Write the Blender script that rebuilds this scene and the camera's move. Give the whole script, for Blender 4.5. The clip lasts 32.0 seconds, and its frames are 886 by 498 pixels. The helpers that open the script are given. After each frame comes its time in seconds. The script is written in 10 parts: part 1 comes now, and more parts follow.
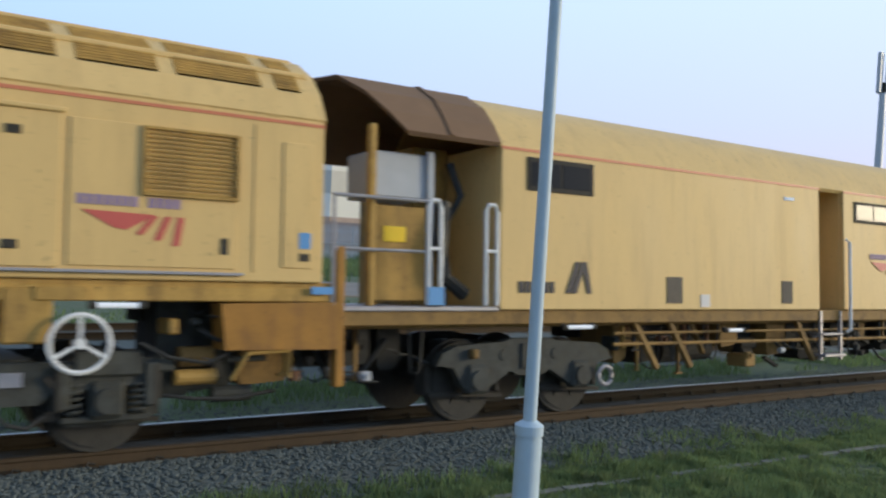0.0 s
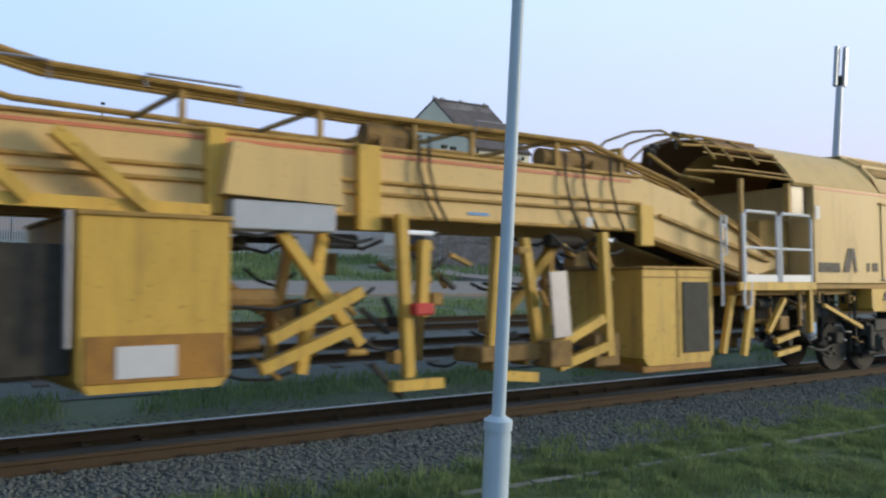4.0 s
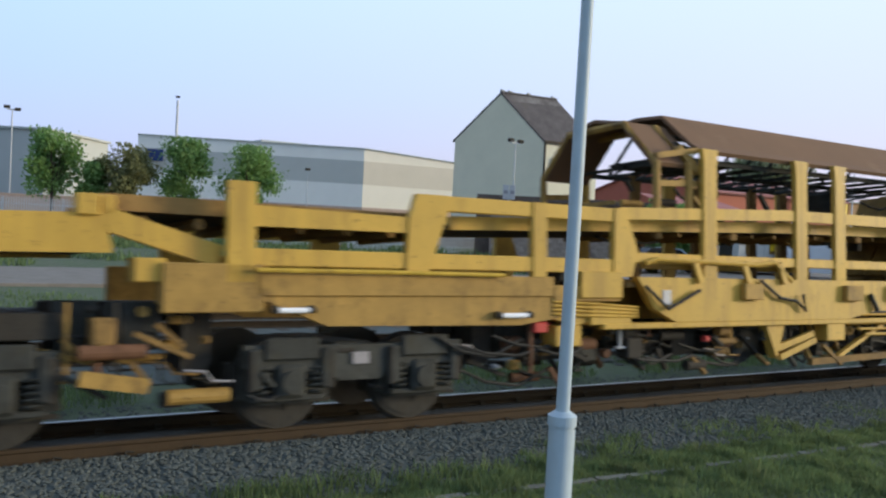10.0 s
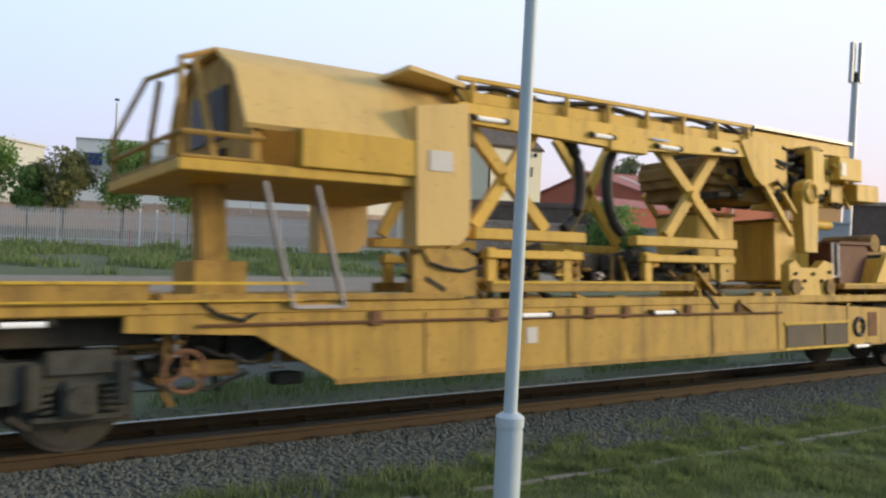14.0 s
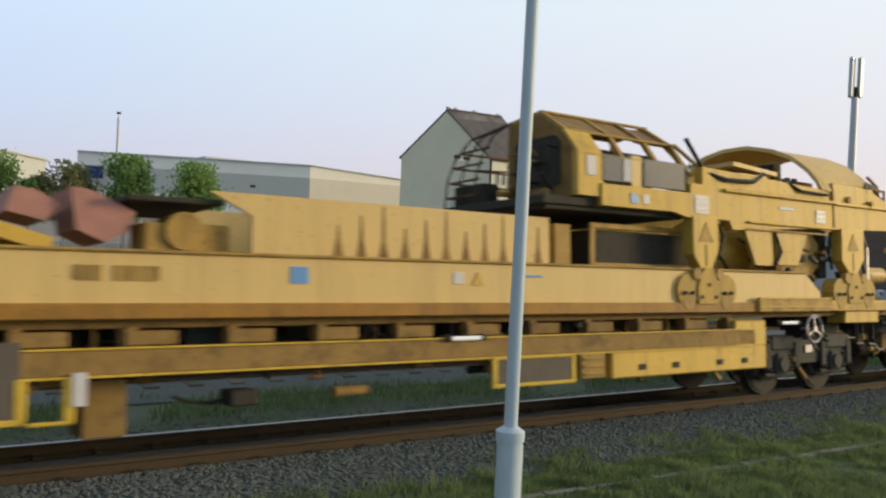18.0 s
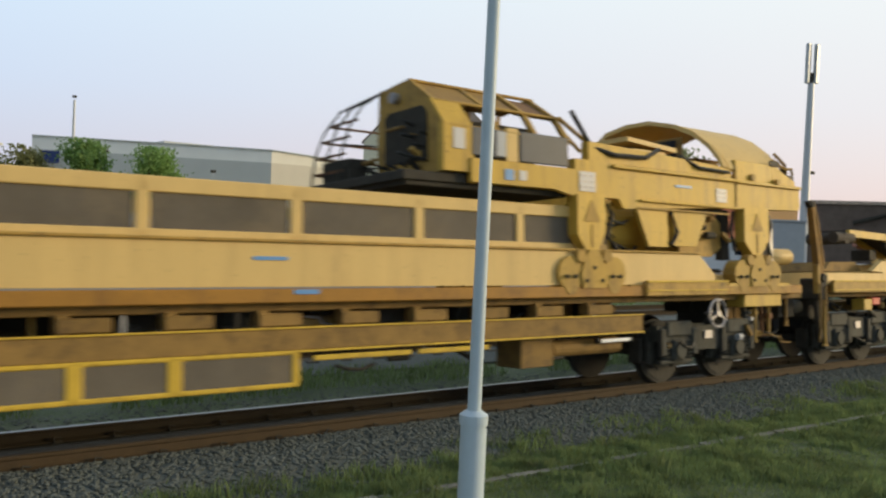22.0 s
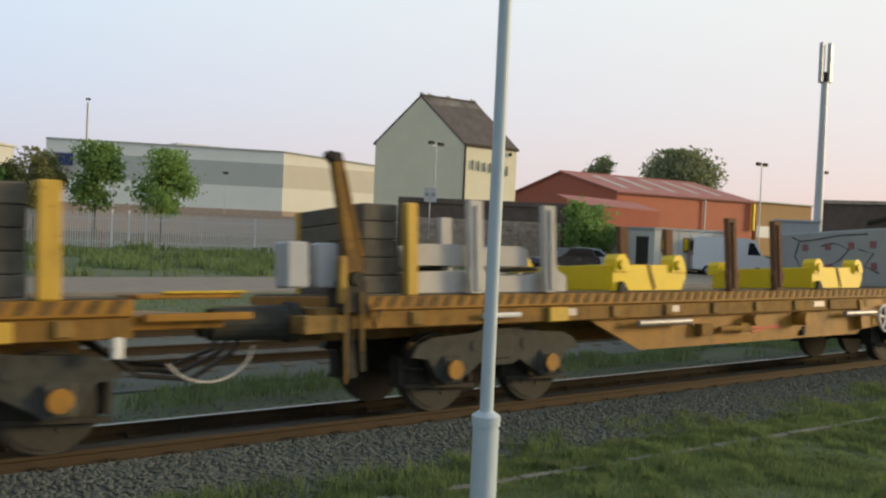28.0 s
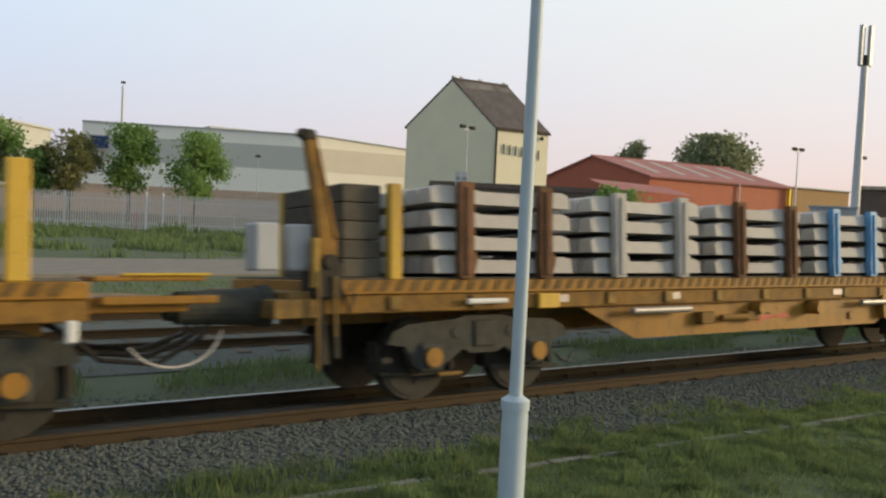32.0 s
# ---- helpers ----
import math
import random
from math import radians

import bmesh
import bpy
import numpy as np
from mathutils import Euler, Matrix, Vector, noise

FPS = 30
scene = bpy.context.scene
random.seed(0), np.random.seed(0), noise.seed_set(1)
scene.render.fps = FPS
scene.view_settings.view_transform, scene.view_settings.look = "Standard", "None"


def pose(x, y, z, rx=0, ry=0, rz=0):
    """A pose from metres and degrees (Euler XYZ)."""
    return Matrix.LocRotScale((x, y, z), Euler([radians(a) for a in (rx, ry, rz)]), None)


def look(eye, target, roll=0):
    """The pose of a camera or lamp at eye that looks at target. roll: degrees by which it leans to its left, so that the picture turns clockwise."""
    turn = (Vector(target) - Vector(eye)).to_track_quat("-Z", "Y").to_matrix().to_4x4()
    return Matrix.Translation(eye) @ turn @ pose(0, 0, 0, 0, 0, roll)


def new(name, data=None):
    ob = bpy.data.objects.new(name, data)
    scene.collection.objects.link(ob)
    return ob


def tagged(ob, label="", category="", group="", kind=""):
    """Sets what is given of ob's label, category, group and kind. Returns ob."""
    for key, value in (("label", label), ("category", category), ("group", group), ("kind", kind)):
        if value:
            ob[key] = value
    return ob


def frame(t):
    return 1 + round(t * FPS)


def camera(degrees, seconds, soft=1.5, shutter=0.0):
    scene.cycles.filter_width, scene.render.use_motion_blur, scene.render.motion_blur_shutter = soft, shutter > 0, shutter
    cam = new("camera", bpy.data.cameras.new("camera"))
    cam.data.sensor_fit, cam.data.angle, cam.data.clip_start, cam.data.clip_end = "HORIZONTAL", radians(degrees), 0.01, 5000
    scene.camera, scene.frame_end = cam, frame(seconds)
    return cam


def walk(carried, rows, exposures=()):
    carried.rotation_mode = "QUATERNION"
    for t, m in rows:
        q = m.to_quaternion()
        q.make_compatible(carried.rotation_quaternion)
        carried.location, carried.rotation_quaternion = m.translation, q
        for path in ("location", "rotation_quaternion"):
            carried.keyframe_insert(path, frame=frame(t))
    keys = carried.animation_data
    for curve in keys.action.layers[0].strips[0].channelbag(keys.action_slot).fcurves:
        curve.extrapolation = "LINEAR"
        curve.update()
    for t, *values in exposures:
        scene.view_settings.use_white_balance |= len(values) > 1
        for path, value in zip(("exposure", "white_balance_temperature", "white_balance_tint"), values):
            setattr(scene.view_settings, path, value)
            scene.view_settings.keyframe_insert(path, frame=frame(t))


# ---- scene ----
import functools

# camera: hand held at one spot beside the line, turning a little (yaw, pitch, roll in degrees)
EYE = (0.0, 0.0, 2.285)
LENS = 54.0
SWAY = [
    (0.0, -34.02, -0.91, 3.32),
    (0.5, -34.93, -0.99, 3.24),
    (1.0, -35.60, -0.98, 3.03),
    (1.5, -36.28, -0.76, 3.09),
    (2.0, -36.63, -0.07, 3.19),
    (2.5, -36.56, -0.51, 3.42),
    (3.0, -36.11, -1.09, 3.10),
    (3.5, -36.18, -1.03, 2.41),
    (5.5, -36.32, -0.95, 3.17),
    (6.0, -34.93, -1.88, 2.79),
    (6.5, -34.90, -1.94, 3.00),
    (7.0, -36.05, -1.76, 2.75),
    (7.5, -36.41, -1.86, 3.05),
    (8.0, -36.07, -2.00, 2.95),
    (8.5, -35.68, -1.37, 2.62),
    (9.0, -34.49, -0.75, 2.43),
    (9.5, -32.35, -1.66, 3.08),
    (10.0, -31.94, -1.66, 3.06),
    (10.5, -33.06, -1.31, 2.83),
    (11.0, -32.95, -1.63, 2.77),
    (11.5, -33.06, -1.84, 2.90),
    (12.0, -33.61, -1.77, 2.50),
    (12.5, -34.10, -1.67, 2.84),
    (13.0, -34.61, -1.56, 2.61),
    (13.5, -35.14, -1.28, 2.48),
    (15.5, -35.85, -1.48, 2.86),
    (16.0, -35.88, -1.47, 2.47),
    (16.5, -35.96, -0.73, 2.63),
    (17.0, -35.86, 0.02, 2.93),
    (17.5, -35.45, -0.36, 2.97),
    (18.0, -35.37, -0.39, 2.73),
    (18.5, -35.79, -0.43, 2.59),
    (19.0, -36.11, -0.97, 2.67),
    (19.5, -36.28, -1.21, 3.01),
    (20.0, -37.07, -1.58, 3.02),
    (20.5, -37.94, -1.46, 2.66),
    (21.0, -38.24, -1.09, 2.55),
    (21.5, -38.10, -1.19, 2.75),
    (22.0, -37.84, -1.27, 2.53),
    (22.5, -36.77, -0.89, 2.16),
    (23.0, -33.76, -1.43, 2.52),
    (23.5, -32.71, -1.83, 2.96),
    (24.0, -33.74, -1.99, 3.36),
    (24.5, -34.61, -1.97, 3.02),
    (25.0, -34.97, -2.08, 3.04),
    (25.5, -35.70, -1.64, 3.09),
    (27.5, -36.69, -1.08, 2.60),
    (28.0, -37.06, -1.24, 2.40),
    (28.5, -37.23, -1.53, 2.46),
    (29.0, -35.21, -1.30, 2.05),
    (29.5, -32.72, -1.71, 3.27),
    (30.0, -32.76, -1.63, 2.87),
    (30.5, -34.14, -1.53, 3.02),
    (31.0, -34.70, -1.87, 3.27),
    (31.5, -34.91, -2.38, 2.96),
    (32.0, -35.10, -2.38, 2.74),
]


def aim(yaw, pitch, roll):
    return pose(*EYE, 0, 0, yaw) @ pose(0, 0, 0, 90 + pitch) @ pose(0, 0, 0, 0, 0, roll)


cam = camera(LENS, 32.0, soft=2.3, shutter=0.55)
walk(cam, [(t, aim(a, b, c)) for t, a, b, c in SWAY],
     exposures=[(0.0, 0.02, 5480, 5), (3.5, 0.03, 5480, 5), (6.0, 0.06, 5480, 6), (7.0, 0.22, 5480, 7), (8.5, 0.24, 5480, 7), (10.0, 0.08, 5650, 5), (13.5, 0.22, 6400, 7), (17.0, 0.10, 6600, 4), (19.0, -0.03, 6800, 3), (20.0, 0.02, 6850, 3), (23.0, 0.06, 6900, 2), (25.0, 0.02, 7150, 4), (32.0, 0.07, 7250, 4)])

# train: metres travelled along the track
TRAVEL = [(0.0, 0.005), (1.0, 3.994), (2.0, 8.024), (3.5, 14.203), (5.5, 22.681), (7.0, 29.192), (8.5, 35.801), (10.0, 42.487), (11.5, 49.229), (13.5, 58.238), (15.5, 67.258), (17.0, 74.057), (18.5, 80.894), (20.0, 87.749), (22.0, 96.868), (24.0, 105.920), (25.5, 112.631), (27.5, 121.448), (29.0, 127.952), (30.0, 132.224), (31.0, 136.444), (32.0, 140.618), ]
TRACK_Y, CANT, DROP = 9.5, 4.77, 0.055


def gone(t):
    return float(np.interp(t, [r[0] for r in TRAVEL], [r[1] for r in TRAVEL]))


def rolling(t, s0=0.0, y0=0.0, z0=0.0):
    """Pose at t of a thing whose origin stands s0 along the train."""
    return pose(gone(t), TRACK_Y, 0, -CANT) @ pose(s0, y0, z0)

# ---- light ----
SUN_DIR = Vector((0.88, -0.46, 0.21)).normalized()
world = bpy.data.worlds.new("sky")
scene.world = world
world.use_nodes = True
wn, wl = world.node_tree.nodes, world.node_tree.links
wn.clear()
w_out, w_bg = wn.new("ShaderNodeOutputWorld"), wn.new("ShaderNodeBackground")
w_sky = wn.new("ShaderNodeTexSky")
w_sky.sky_type, w_sky.sun_disc = 'NISHITA', False
w_sky.sun_elevation, w_sky.sun_rotation = radians(9), math.atan2(SUN_DIR.x, SUN_DIR.y)
w_sky.air_density, w_sky.dust_density, w_sky.ozone_density = 1.0, 2.0, 2.0
w_coord, w_sep, w_ramp = wn.new("ShaderNodeTexCoord"), wn.new("ShaderNodeSeparateXYZ"), wn.new("ShaderNodeValToRGB")
w_ramp.color_ramp.elements[0].position, w_ramp.color_ramp.elements[0].color = 0.0, (0.80, 0.67, 0.72, 1)
w_ramp.color_ramp.elements[1].position, w_ramp.color_ramp.elements[1].color = 0.9, (0.58, 0.62, 0.69, 1)
for place_, c in ((0.06, (0.82, 0.755, 0.875, 1)), (0.14, (0.825, 0.855, 1.01, 1)), (0.26, (0.88, 0.975, 1.11, 1)), (0.42, (0.80, 0.90, 1.0, 1))):
    w_ramp.color_ramp.elements.new(place_).color = c
w_scale, w_mix = wn.new("ShaderNodeVectorMath"), wn.new("ShaderNodeMixRGB")
w_scale.operation = 'SCALE'
w_scale.inputs["Scale"].default_value = 0.16
w_mix.inputs[0].default_value = 0.85
w_bg.inputs["Strength"].default_value = 1.0
wl.new(w_coord.outputs["Generated"], w_sep.inputs[0])
wl.new(w_sep.outputs["Z"], w_ramp.inputs[0])
wl.new(w_sky.outputs[0], w_scale.inputs[0])
wl.new(w_scale.outputs[0], w_mix.inputs[1])
wl.new(w_ramp.outputs[0], w_mix.inputs[2])
w_side, w_tint, w_warm = wn.new("ShaderNodeMapRange"), wn.new("ShaderNodeMixRGB"), wn.new("ShaderNodeMixRGB")
w_side.inputs["From Min"].default_value, w_side.inputs["From Max"].default_value = 0.1, 0.95
w_tint.inputs[1].default_value, w_tint.inputs[2].default_value = (0.83, 0.91, 1.04, 1), (1.10, 1.0, 0.95, 1)
w_warm.blend_type, w_warm.inputs[0].default_value = 'MULTIPLY', 1.0
wl.new(w_sep.outputs["X"], w_side.inputs["Value"])
wl.new(w_side.outputs[0], w_tint.inputs[0])
wl.new(w_mix.outputs[0], w_warm.inputs[1])
wl.new(w_tint.outputs[0], w_warm.inputs[2])
w_dusk, w_dim = wn.new("ShaderNodeMapRange"), wn.new("ShaderNodeVectorMath")     # the sky fades away from the low sun
w_dusk.interpolation_type, w_dim.operation = 'SMOOTHSTEP', 'SCALE'
for key_, value_ in (("From Min", -0.75), ("From Max", 0.15), ("To Min", 0.62), ("To Max", 1.0)):
    w_dusk.inputs[key_].default_value = value_
wl.new(w_sep.outputs["X"], w_dusk.inputs["Value"])
wl.new(w_warm.outputs[0], w_dim.inputs[0])
wl.new(w_dusk.outputs[0], w_dim.inputs["Scale"])
wl.new(w_dim.outputs[0], w_bg.inputs["Color"])
wl.new(w_bg.outputs[0], w_out.inputs["Surface"])
sun = new("sun", bpy.data.lights.new("sun", 'SUN'))
sun.data.energy, sun.data.angle, sun.data.color = 2.7, radians(14), (1.0, 0.76, 0.46)
sun.matrix_world = look(SUN_DIR * 50, (0, 0, 0))


# ---- materials ----
def mat(name, col, rough=0.6, metal=0.0, var=0.18, dirt=None, dirt_at=0.55, scale=3.0, bump=0.15, grain=40.0, per=0.0, spec=0.28, streak=1.0, wear=0.0, leaf=False):
    """Paint, metal or mineral: a base colour with soft blotches, dirt patches and fine relief, in metres."""
    m = bpy.data.materials.new(name)
    m.use_nodes = True
    nt = m.node_tree
    n, l = nt.nodes, nt.links
    b = n["Principled BSDF"]
    b.inputs["Metallic"].default_value = metal
    b.inputs["Specular IOR Level"].default_value = spec
    co = n.new("ShaderNodeTexCoord")
    mp = n.new("ShaderNodeMapping")
    mp.inputs["Scale"].default_value = (1, 1, streak)
    l.new(co.outputs["Object"], mp.inputs[0])
    big, fine = n.new("ShaderNodeTexNoise"), n.new("ShaderNodeTexNoise")
    big.inputs["Scale"].default_value, big.inputs["Detail"].default_value, big.inputs["Roughness"].default_value = scale, 6, 0.62
    fine.inputs["Scale"].default_value, fine.inputs["Detail"].default_value = grain, 3
    l.new(mp.outputs[0], big.inputs["Vector"])
    l.new(mp.outputs[0], fine.inputs["Vector"])
    hsv = n.new("ShaderNodeHueSaturation")
    hsv.inputs["Color"].default_value = (*col, 1)
    mr = n.new("ShaderNodeMapRange")
    mr.inputs["From Min"].default_value, mr.inputs["From Max"].default_value = 0.25, 0.75
    mr.inputs["To Min"].default_value, mr.inputs["To Max"].default_value = 1 - var, 1 + var
    l.new(big.outputs[0], mr.inputs["Value"])
    val = mr.outputs[0]
    f2 = n.new("ShaderNodeMath")
    f2.operation = 'MULTIPLY_ADD'
    f2.inputs[1].default_value, f2.inputs[2].default_value = var * 0.8, 1 - var * 0.4
    l.new(fine.outputs[0], f2.inputs[0])
    mu = n.new("ShaderNodeMath")
    mu.operation = 'MULTIPLY'
    l.new(val, mu.inputs[0])
    l.new(f2.outputs[0], mu.inputs[1])
    val = mu.outputs[0]
    if per:
        oi, pm, p2 = n.new("ShaderNodeObjectInfo"), n.new("ShaderNodeMapRange"), n.new("ShaderNodeMath")
        pm.inputs["To Min"].default_value, pm.inputs["To Max"].default_value = 1 - per, 1 + per
        l.new(oi.outputs["Random"], pm.inputs["Value"])
        p2.operation = 'MULTIPLY'
        l.new(val, p2.inputs[0])
        l.new(pm.outputs[0], p2.inputs[1])
        val = p2.outputs[0]
    l.new(val, hsv.inputs["Value"])
    out = hsv.outputs[0]
    if dirt:
        mix, dr = n.new("ShaderNodeMixRGB"), n.new("ShaderNodeMapRange")
        dn = n.new("ShaderNodeTexNoise")
        dn.inputs["Scale"].default_value, dn.inputs["Detail"].default_value, dn.inputs["Roughness"].default_value = scale * 0.8, 8, 0.7
        l.new(mp.outputs[0], dn.inputs["Vector"])
        dr.inputs["From Min"].default_value, dr.inputs["From Max"].default_value = dirt_at, dirt_at + 0.24
        dr.inputs["To Max"].default_value = 0.85
        l.new(dn.outputs[0], dr.inputs["Value"])
        l.new(dr.outputs[0], mix.inputs[0])
        l.new(out, mix.inputs[1])
        mix.inputs[2].default_value = (*dirt, 1)
        out = mix.outputs[0]
    if wear:
        for vec, size, lo, hi, most, tone in (((1, 1, 0.10), 5.0, 0.50, 0.74, 0.62 * wear, dirt), ((1, 1, 1), 16.0, 0.63, 0.70, 0.85 * wear, (0.07, 0.045, 0.025))):
            m2, n3, r3, x3 = n.new("ShaderNodeMapping"), n.new("ShaderNodeTexNoise"), n.new("ShaderNodeMapRange"), n.new("ShaderNodeMixRGB")
            m2.inputs["Scale"].default_value = vec
            m2.inputs["Location"].default_value = (3.7, 1.1, 5.3)
            n3.inputs["Scale"].default_value, n3.inputs["Detail"].default_value, n3.inputs["Roughness"].default_value = size, 5, 0.6
            r3.inputs["From Min"].default_value, r3.inputs["From Max"].default_value, r3.inputs["To Max"].default_value = lo, hi, most
            l.new(co.outputs["Object"], m2.inputs[0])
            l.new(m2.outputs[0], n3.inputs["Vector"])
            l.new(n3.outputs[0], r3.inputs["Value"])
            l.new(r3.outputs[0], x3.inputs[0])
            l.new(out, x3.inputs[1])
            x3.inputs[2].default_value = (*tone, 1)
            out = x3.outputs[0]
    l.new(out, b.inputs["Base Color"])
    if leaf:
        tr, ms = n.new("ShaderNodeBsdfTranslucent"), n.new("ShaderNodeMixShader")
        l.new(out, tr.inputs["Color"])
        ms.inputs[0].default_value = 0.45
        l.new(b.outputs[0], ms.inputs[1])
        l.new(tr.outputs[0], ms.inputs[2])
        l.new(ms.outputs[0], n["Material Output"].inputs["Surface"])
    rr = n.new("ShaderNodeMapRange")
    rr.inputs["To Min"].default_value, rr.inputs["To Max"].default_value = max(rough - 0.12, 0.03), min(rough + 0.12, 1)
    l.new(big.outputs[0], rr.inputs["Value"])
    l.new(rr.outputs[0], b.inputs["Roughness"])
    if bump:
        bp = n.new("ShaderNodeBump")
        bp.inputs["Strength"].default_value, bp.inputs["Distance"].default_value = bump, 0.01
        l.new(fine.outputs[0], bp.inputs["Height"])
        l.new(bp.outputs[0], b.inputs["Normal"])
    return m


def glow(name, col, strength):
    m = bpy.data.materials.new(name)
    m.use_nodes = True
    b = m.node_tree.nodes["Principled BSDF"]
    b.inputs["Base Color"].default_value = (*col, 1)
    b.inputs["Emission Color"].default_value, b.inputs["Emission Strength"].default_value = (*col, 1), strength
    return m


def glass(name, col, rough=0.2):
    m = bpy.data.materials.new(name)
    m.use_nodes = True
    b = m.node_tree.nodes["Principled BSDF"]
    b.inputs["Base Color"].default_value, b.inputs["Roughness"].default_value = (*col, 1), rough
    b.inputs["Specular IOR Level"].default_value = 0.08
    return m


GRIME = (0.17, 0.105, 0.045)
PALE = mat("cream_yellow_paint", (0.66, 0.465, 0.18), 0.55, var=0.08, dirt=(0.36, 0.235, 0.10), dirt_at=0.60, scale=1.6, streak=0.35, bump=0.05, wear=0.45)
YEL = mat("yellow_paint", (0.60, 0.385, 0.066), 0.55, var=0.13, dirt=GRIME, dirt_at=0.60, scale=2.6, streak=0.5, bump=0.08, per=0.08, wear=0.75)
YDIRT = mat("dirty_yellow_paint", (0.40, 0.25, 0.062), 0.65, var=0.22, dirt=(0.11, 0.068, 0.03), dirt_at=0.52, scale=4.0, bump=0.2, per=0.15, wear=0.8)
OCHRE = mat("ochre_grimy_paint", (0.26, 0.16, 0.05), 0.75, var=0.25, dirt=(0.07, 0.045, 0.025), dirt_at=0.5, scale=4.0, bump=0.25, per=0.15)
AMBER = mat("amber_wagon_paint", (0.335, 0.168, 0.030), 0.6, var=0.22, dirt=(0.15, 0.08, 0.03), dirt_at=0.52, scale=2.5, bump=0.12, per=0.06, wear=0.9)
GIRDER = mat("weathered_girder_paint", (0.47, 0.30, 0.066), 0.65, var=0.2, dirt=(0.16, 0.10, 0.042), dirt_at=0.54, scale=2.2, streak=0.4, bump=0.15, wear=1.0)
BRIGHT = mat("bright_yellow_paint", (0.78, 0.55, 0.02), 0.45, var=0.08, dirt=(0.4, 0.27, 0.03), dirt_at=0.66, scale=3.0, bump=0.05)
EDGE = mat("worn_yellow_edge", (0.58, 0.39, 0.05), 0.6, var=0.2, dirt=(0.22, 0.14, 0.04), dirt_at=0.52, scale=5)
CANVAS = mat("brown_dusty_canopy", (0.21, 0.125, 0.07), 0.85, var=0.10, dirt=(0.30, 0.20, 0.12), dirt_at=0.58, scale=1.2, bump=0.2)
HOOD = mat("brown_hood_paint", (0.20, 0.125, 0.07), 0.8, var=0.12, scale=2.0, bump=0.15)
BOGIE = mat("grey_grease_steel", (0.053, 0.055, 0.048), 0.75, var=0.45, dirt=(0.060, 0.053, 0.032), dirt_at=0.52, scale=6, bump=0.35, per=0.15)
WHEEL = mat("dusty_wheel_steel", (0.050, 0.047, 0.039), 0.8, var=0.3, dirt=(0.05, 0.042, 0.03), dirt_at=0.55, scale=5, bump=0.2)
STRIPEBROWN = mat("worn_brown_striping", (0.15, 0.09, 0.032), 0.8, var=0.4, scale=5)
AMBERDIRT = mat("grimy_amber_paint", (0.25, 0.135, 0.032), 0.75, var=0.3, dirt=(0.09, 0.055, 0.026), dirt_at=0.48, scale=4, bump=0.2, per=0.1, wear=0.8)
# also stands in for shade in the cranes' recesses, opening and underside
BLACK = mat("black_dirty_steel_and_shade", (0.043, 0.039, 0.031), 0.8, var=0.4, dirt=(0.06, 0.045, 0.03), dirt_at=0.55, scale=6, bump=0.3)
RUBBER = mat("black_rubber_hose", (0.028, 0.028, 0.026), 0.55, var=0.3, scale=10, bump=0.2)
BELT = mat("dark_conveyor_belt", (0.06, 0.05, 0.04), 0.8, var=0.3, dirt=(0.09, 0.07, 0.05), dirt_at=0.5, scale=5)
RUST = mat("rusty_steel", (0.17, 0.088, 0.048), 0.85, var=0.3, dirt=(0.10, 0.055, 0.03), dirt_at=0.5, scale=7, bump=0.35, per=0.2)
RAILS = mat("rail_brown_rust", (0.064, 0.043, 0.022), 0.8, var=0.2, dirt=(0.06, 0.042, 0.024), dirt_at=0.55, scale=5, bump=0.3)
# far rail's steel, with the shade under the train put into its colour
SHADERAIL = mat("shaded_rail_steel", (0.030, 0.022, 0.012), 0.8, var=0.3, scale=5, bump=0.3)
DUSTY = mat("dusty_rail_head", (0.078, 0.056, 0.032), 0.9, var=0.2, scale=9, bump=0.2)
SHINE = mat("polished_rail_head", (0.30, 0.30, 0.30), 0.4, metal=1.0, var=0.1, scale=20, bump=0.05)
STEEL = mat("bare_grey_steel", (0.34, 0.33, 0.34), 0.5, metal=0.5, var=0.15, dirt=(0.2, 0.15, 0.11), dirt_at=0.6, scale=4)
WHITE = mat("white_rail_paint", (0.74, 0.74, 0.72), 0.45, var=0.06, scale=5, dirt=(0.45, 0.40, 0.32), dirt_at=0.66)
GREYBOX = mat("pale_grey_cabinet", (0.42, 0.44, 0.46), 0.5, var=0.07, dirt=(0.28, 0.26, 0.22), dirt_at=0.64, scale=3)
GREYCON = mat("grey_container_paint", (0.36, 0.385, 0.385), 0.6, var=0.08, dirt=(0.20, 0.17, 0.14), dirt_at=0.62, scale=2.5, wear=0.4)
MESH_GREY = mat("dark_grey_mesh_panel", (0.125, 0.108, 0.085), 0.8, var=0.28, scale=1.3, dirt=(0.20, 0.16, 0.105), dirt_at=0.50, grain=120, bump=0.4)
CONC = mat("sleeper_concrete", (0.50, 0.48, 0.45), 0.85, var=0.10, dirt=(0.33, 0.31, 0.28), dirt_at=0.6, scale=5, bump=0.2, per=0.10)
TIMBER = mat("dark_timber", (0.115, 0.104, 0.085), 0.9, var=0.3, dirt=(0.12, 0.10, 0.075), dirt_at=0.55, scale=8, bump=0.4, per=0.25)
BLUE = mat("blue_post_paint", (0.11, 0.33, 0.60), 0.5, var=0.12, dirt=(0.05, 0.10, 0.2), dirt_at=0.6, scale=6)
BLUESIGN = mat("blue_sign_vinyl", (0.14, 0.31, 0.58), 0.4, var=0.05)
REDPAINT = mat("red_paint", (0.50, 0.055, 0.045), 0.5, var=0.12, scale=5)
STRIPE = mat("red_coachline", (0.56, 0.20, 0.10), 0.5, var=0.1)
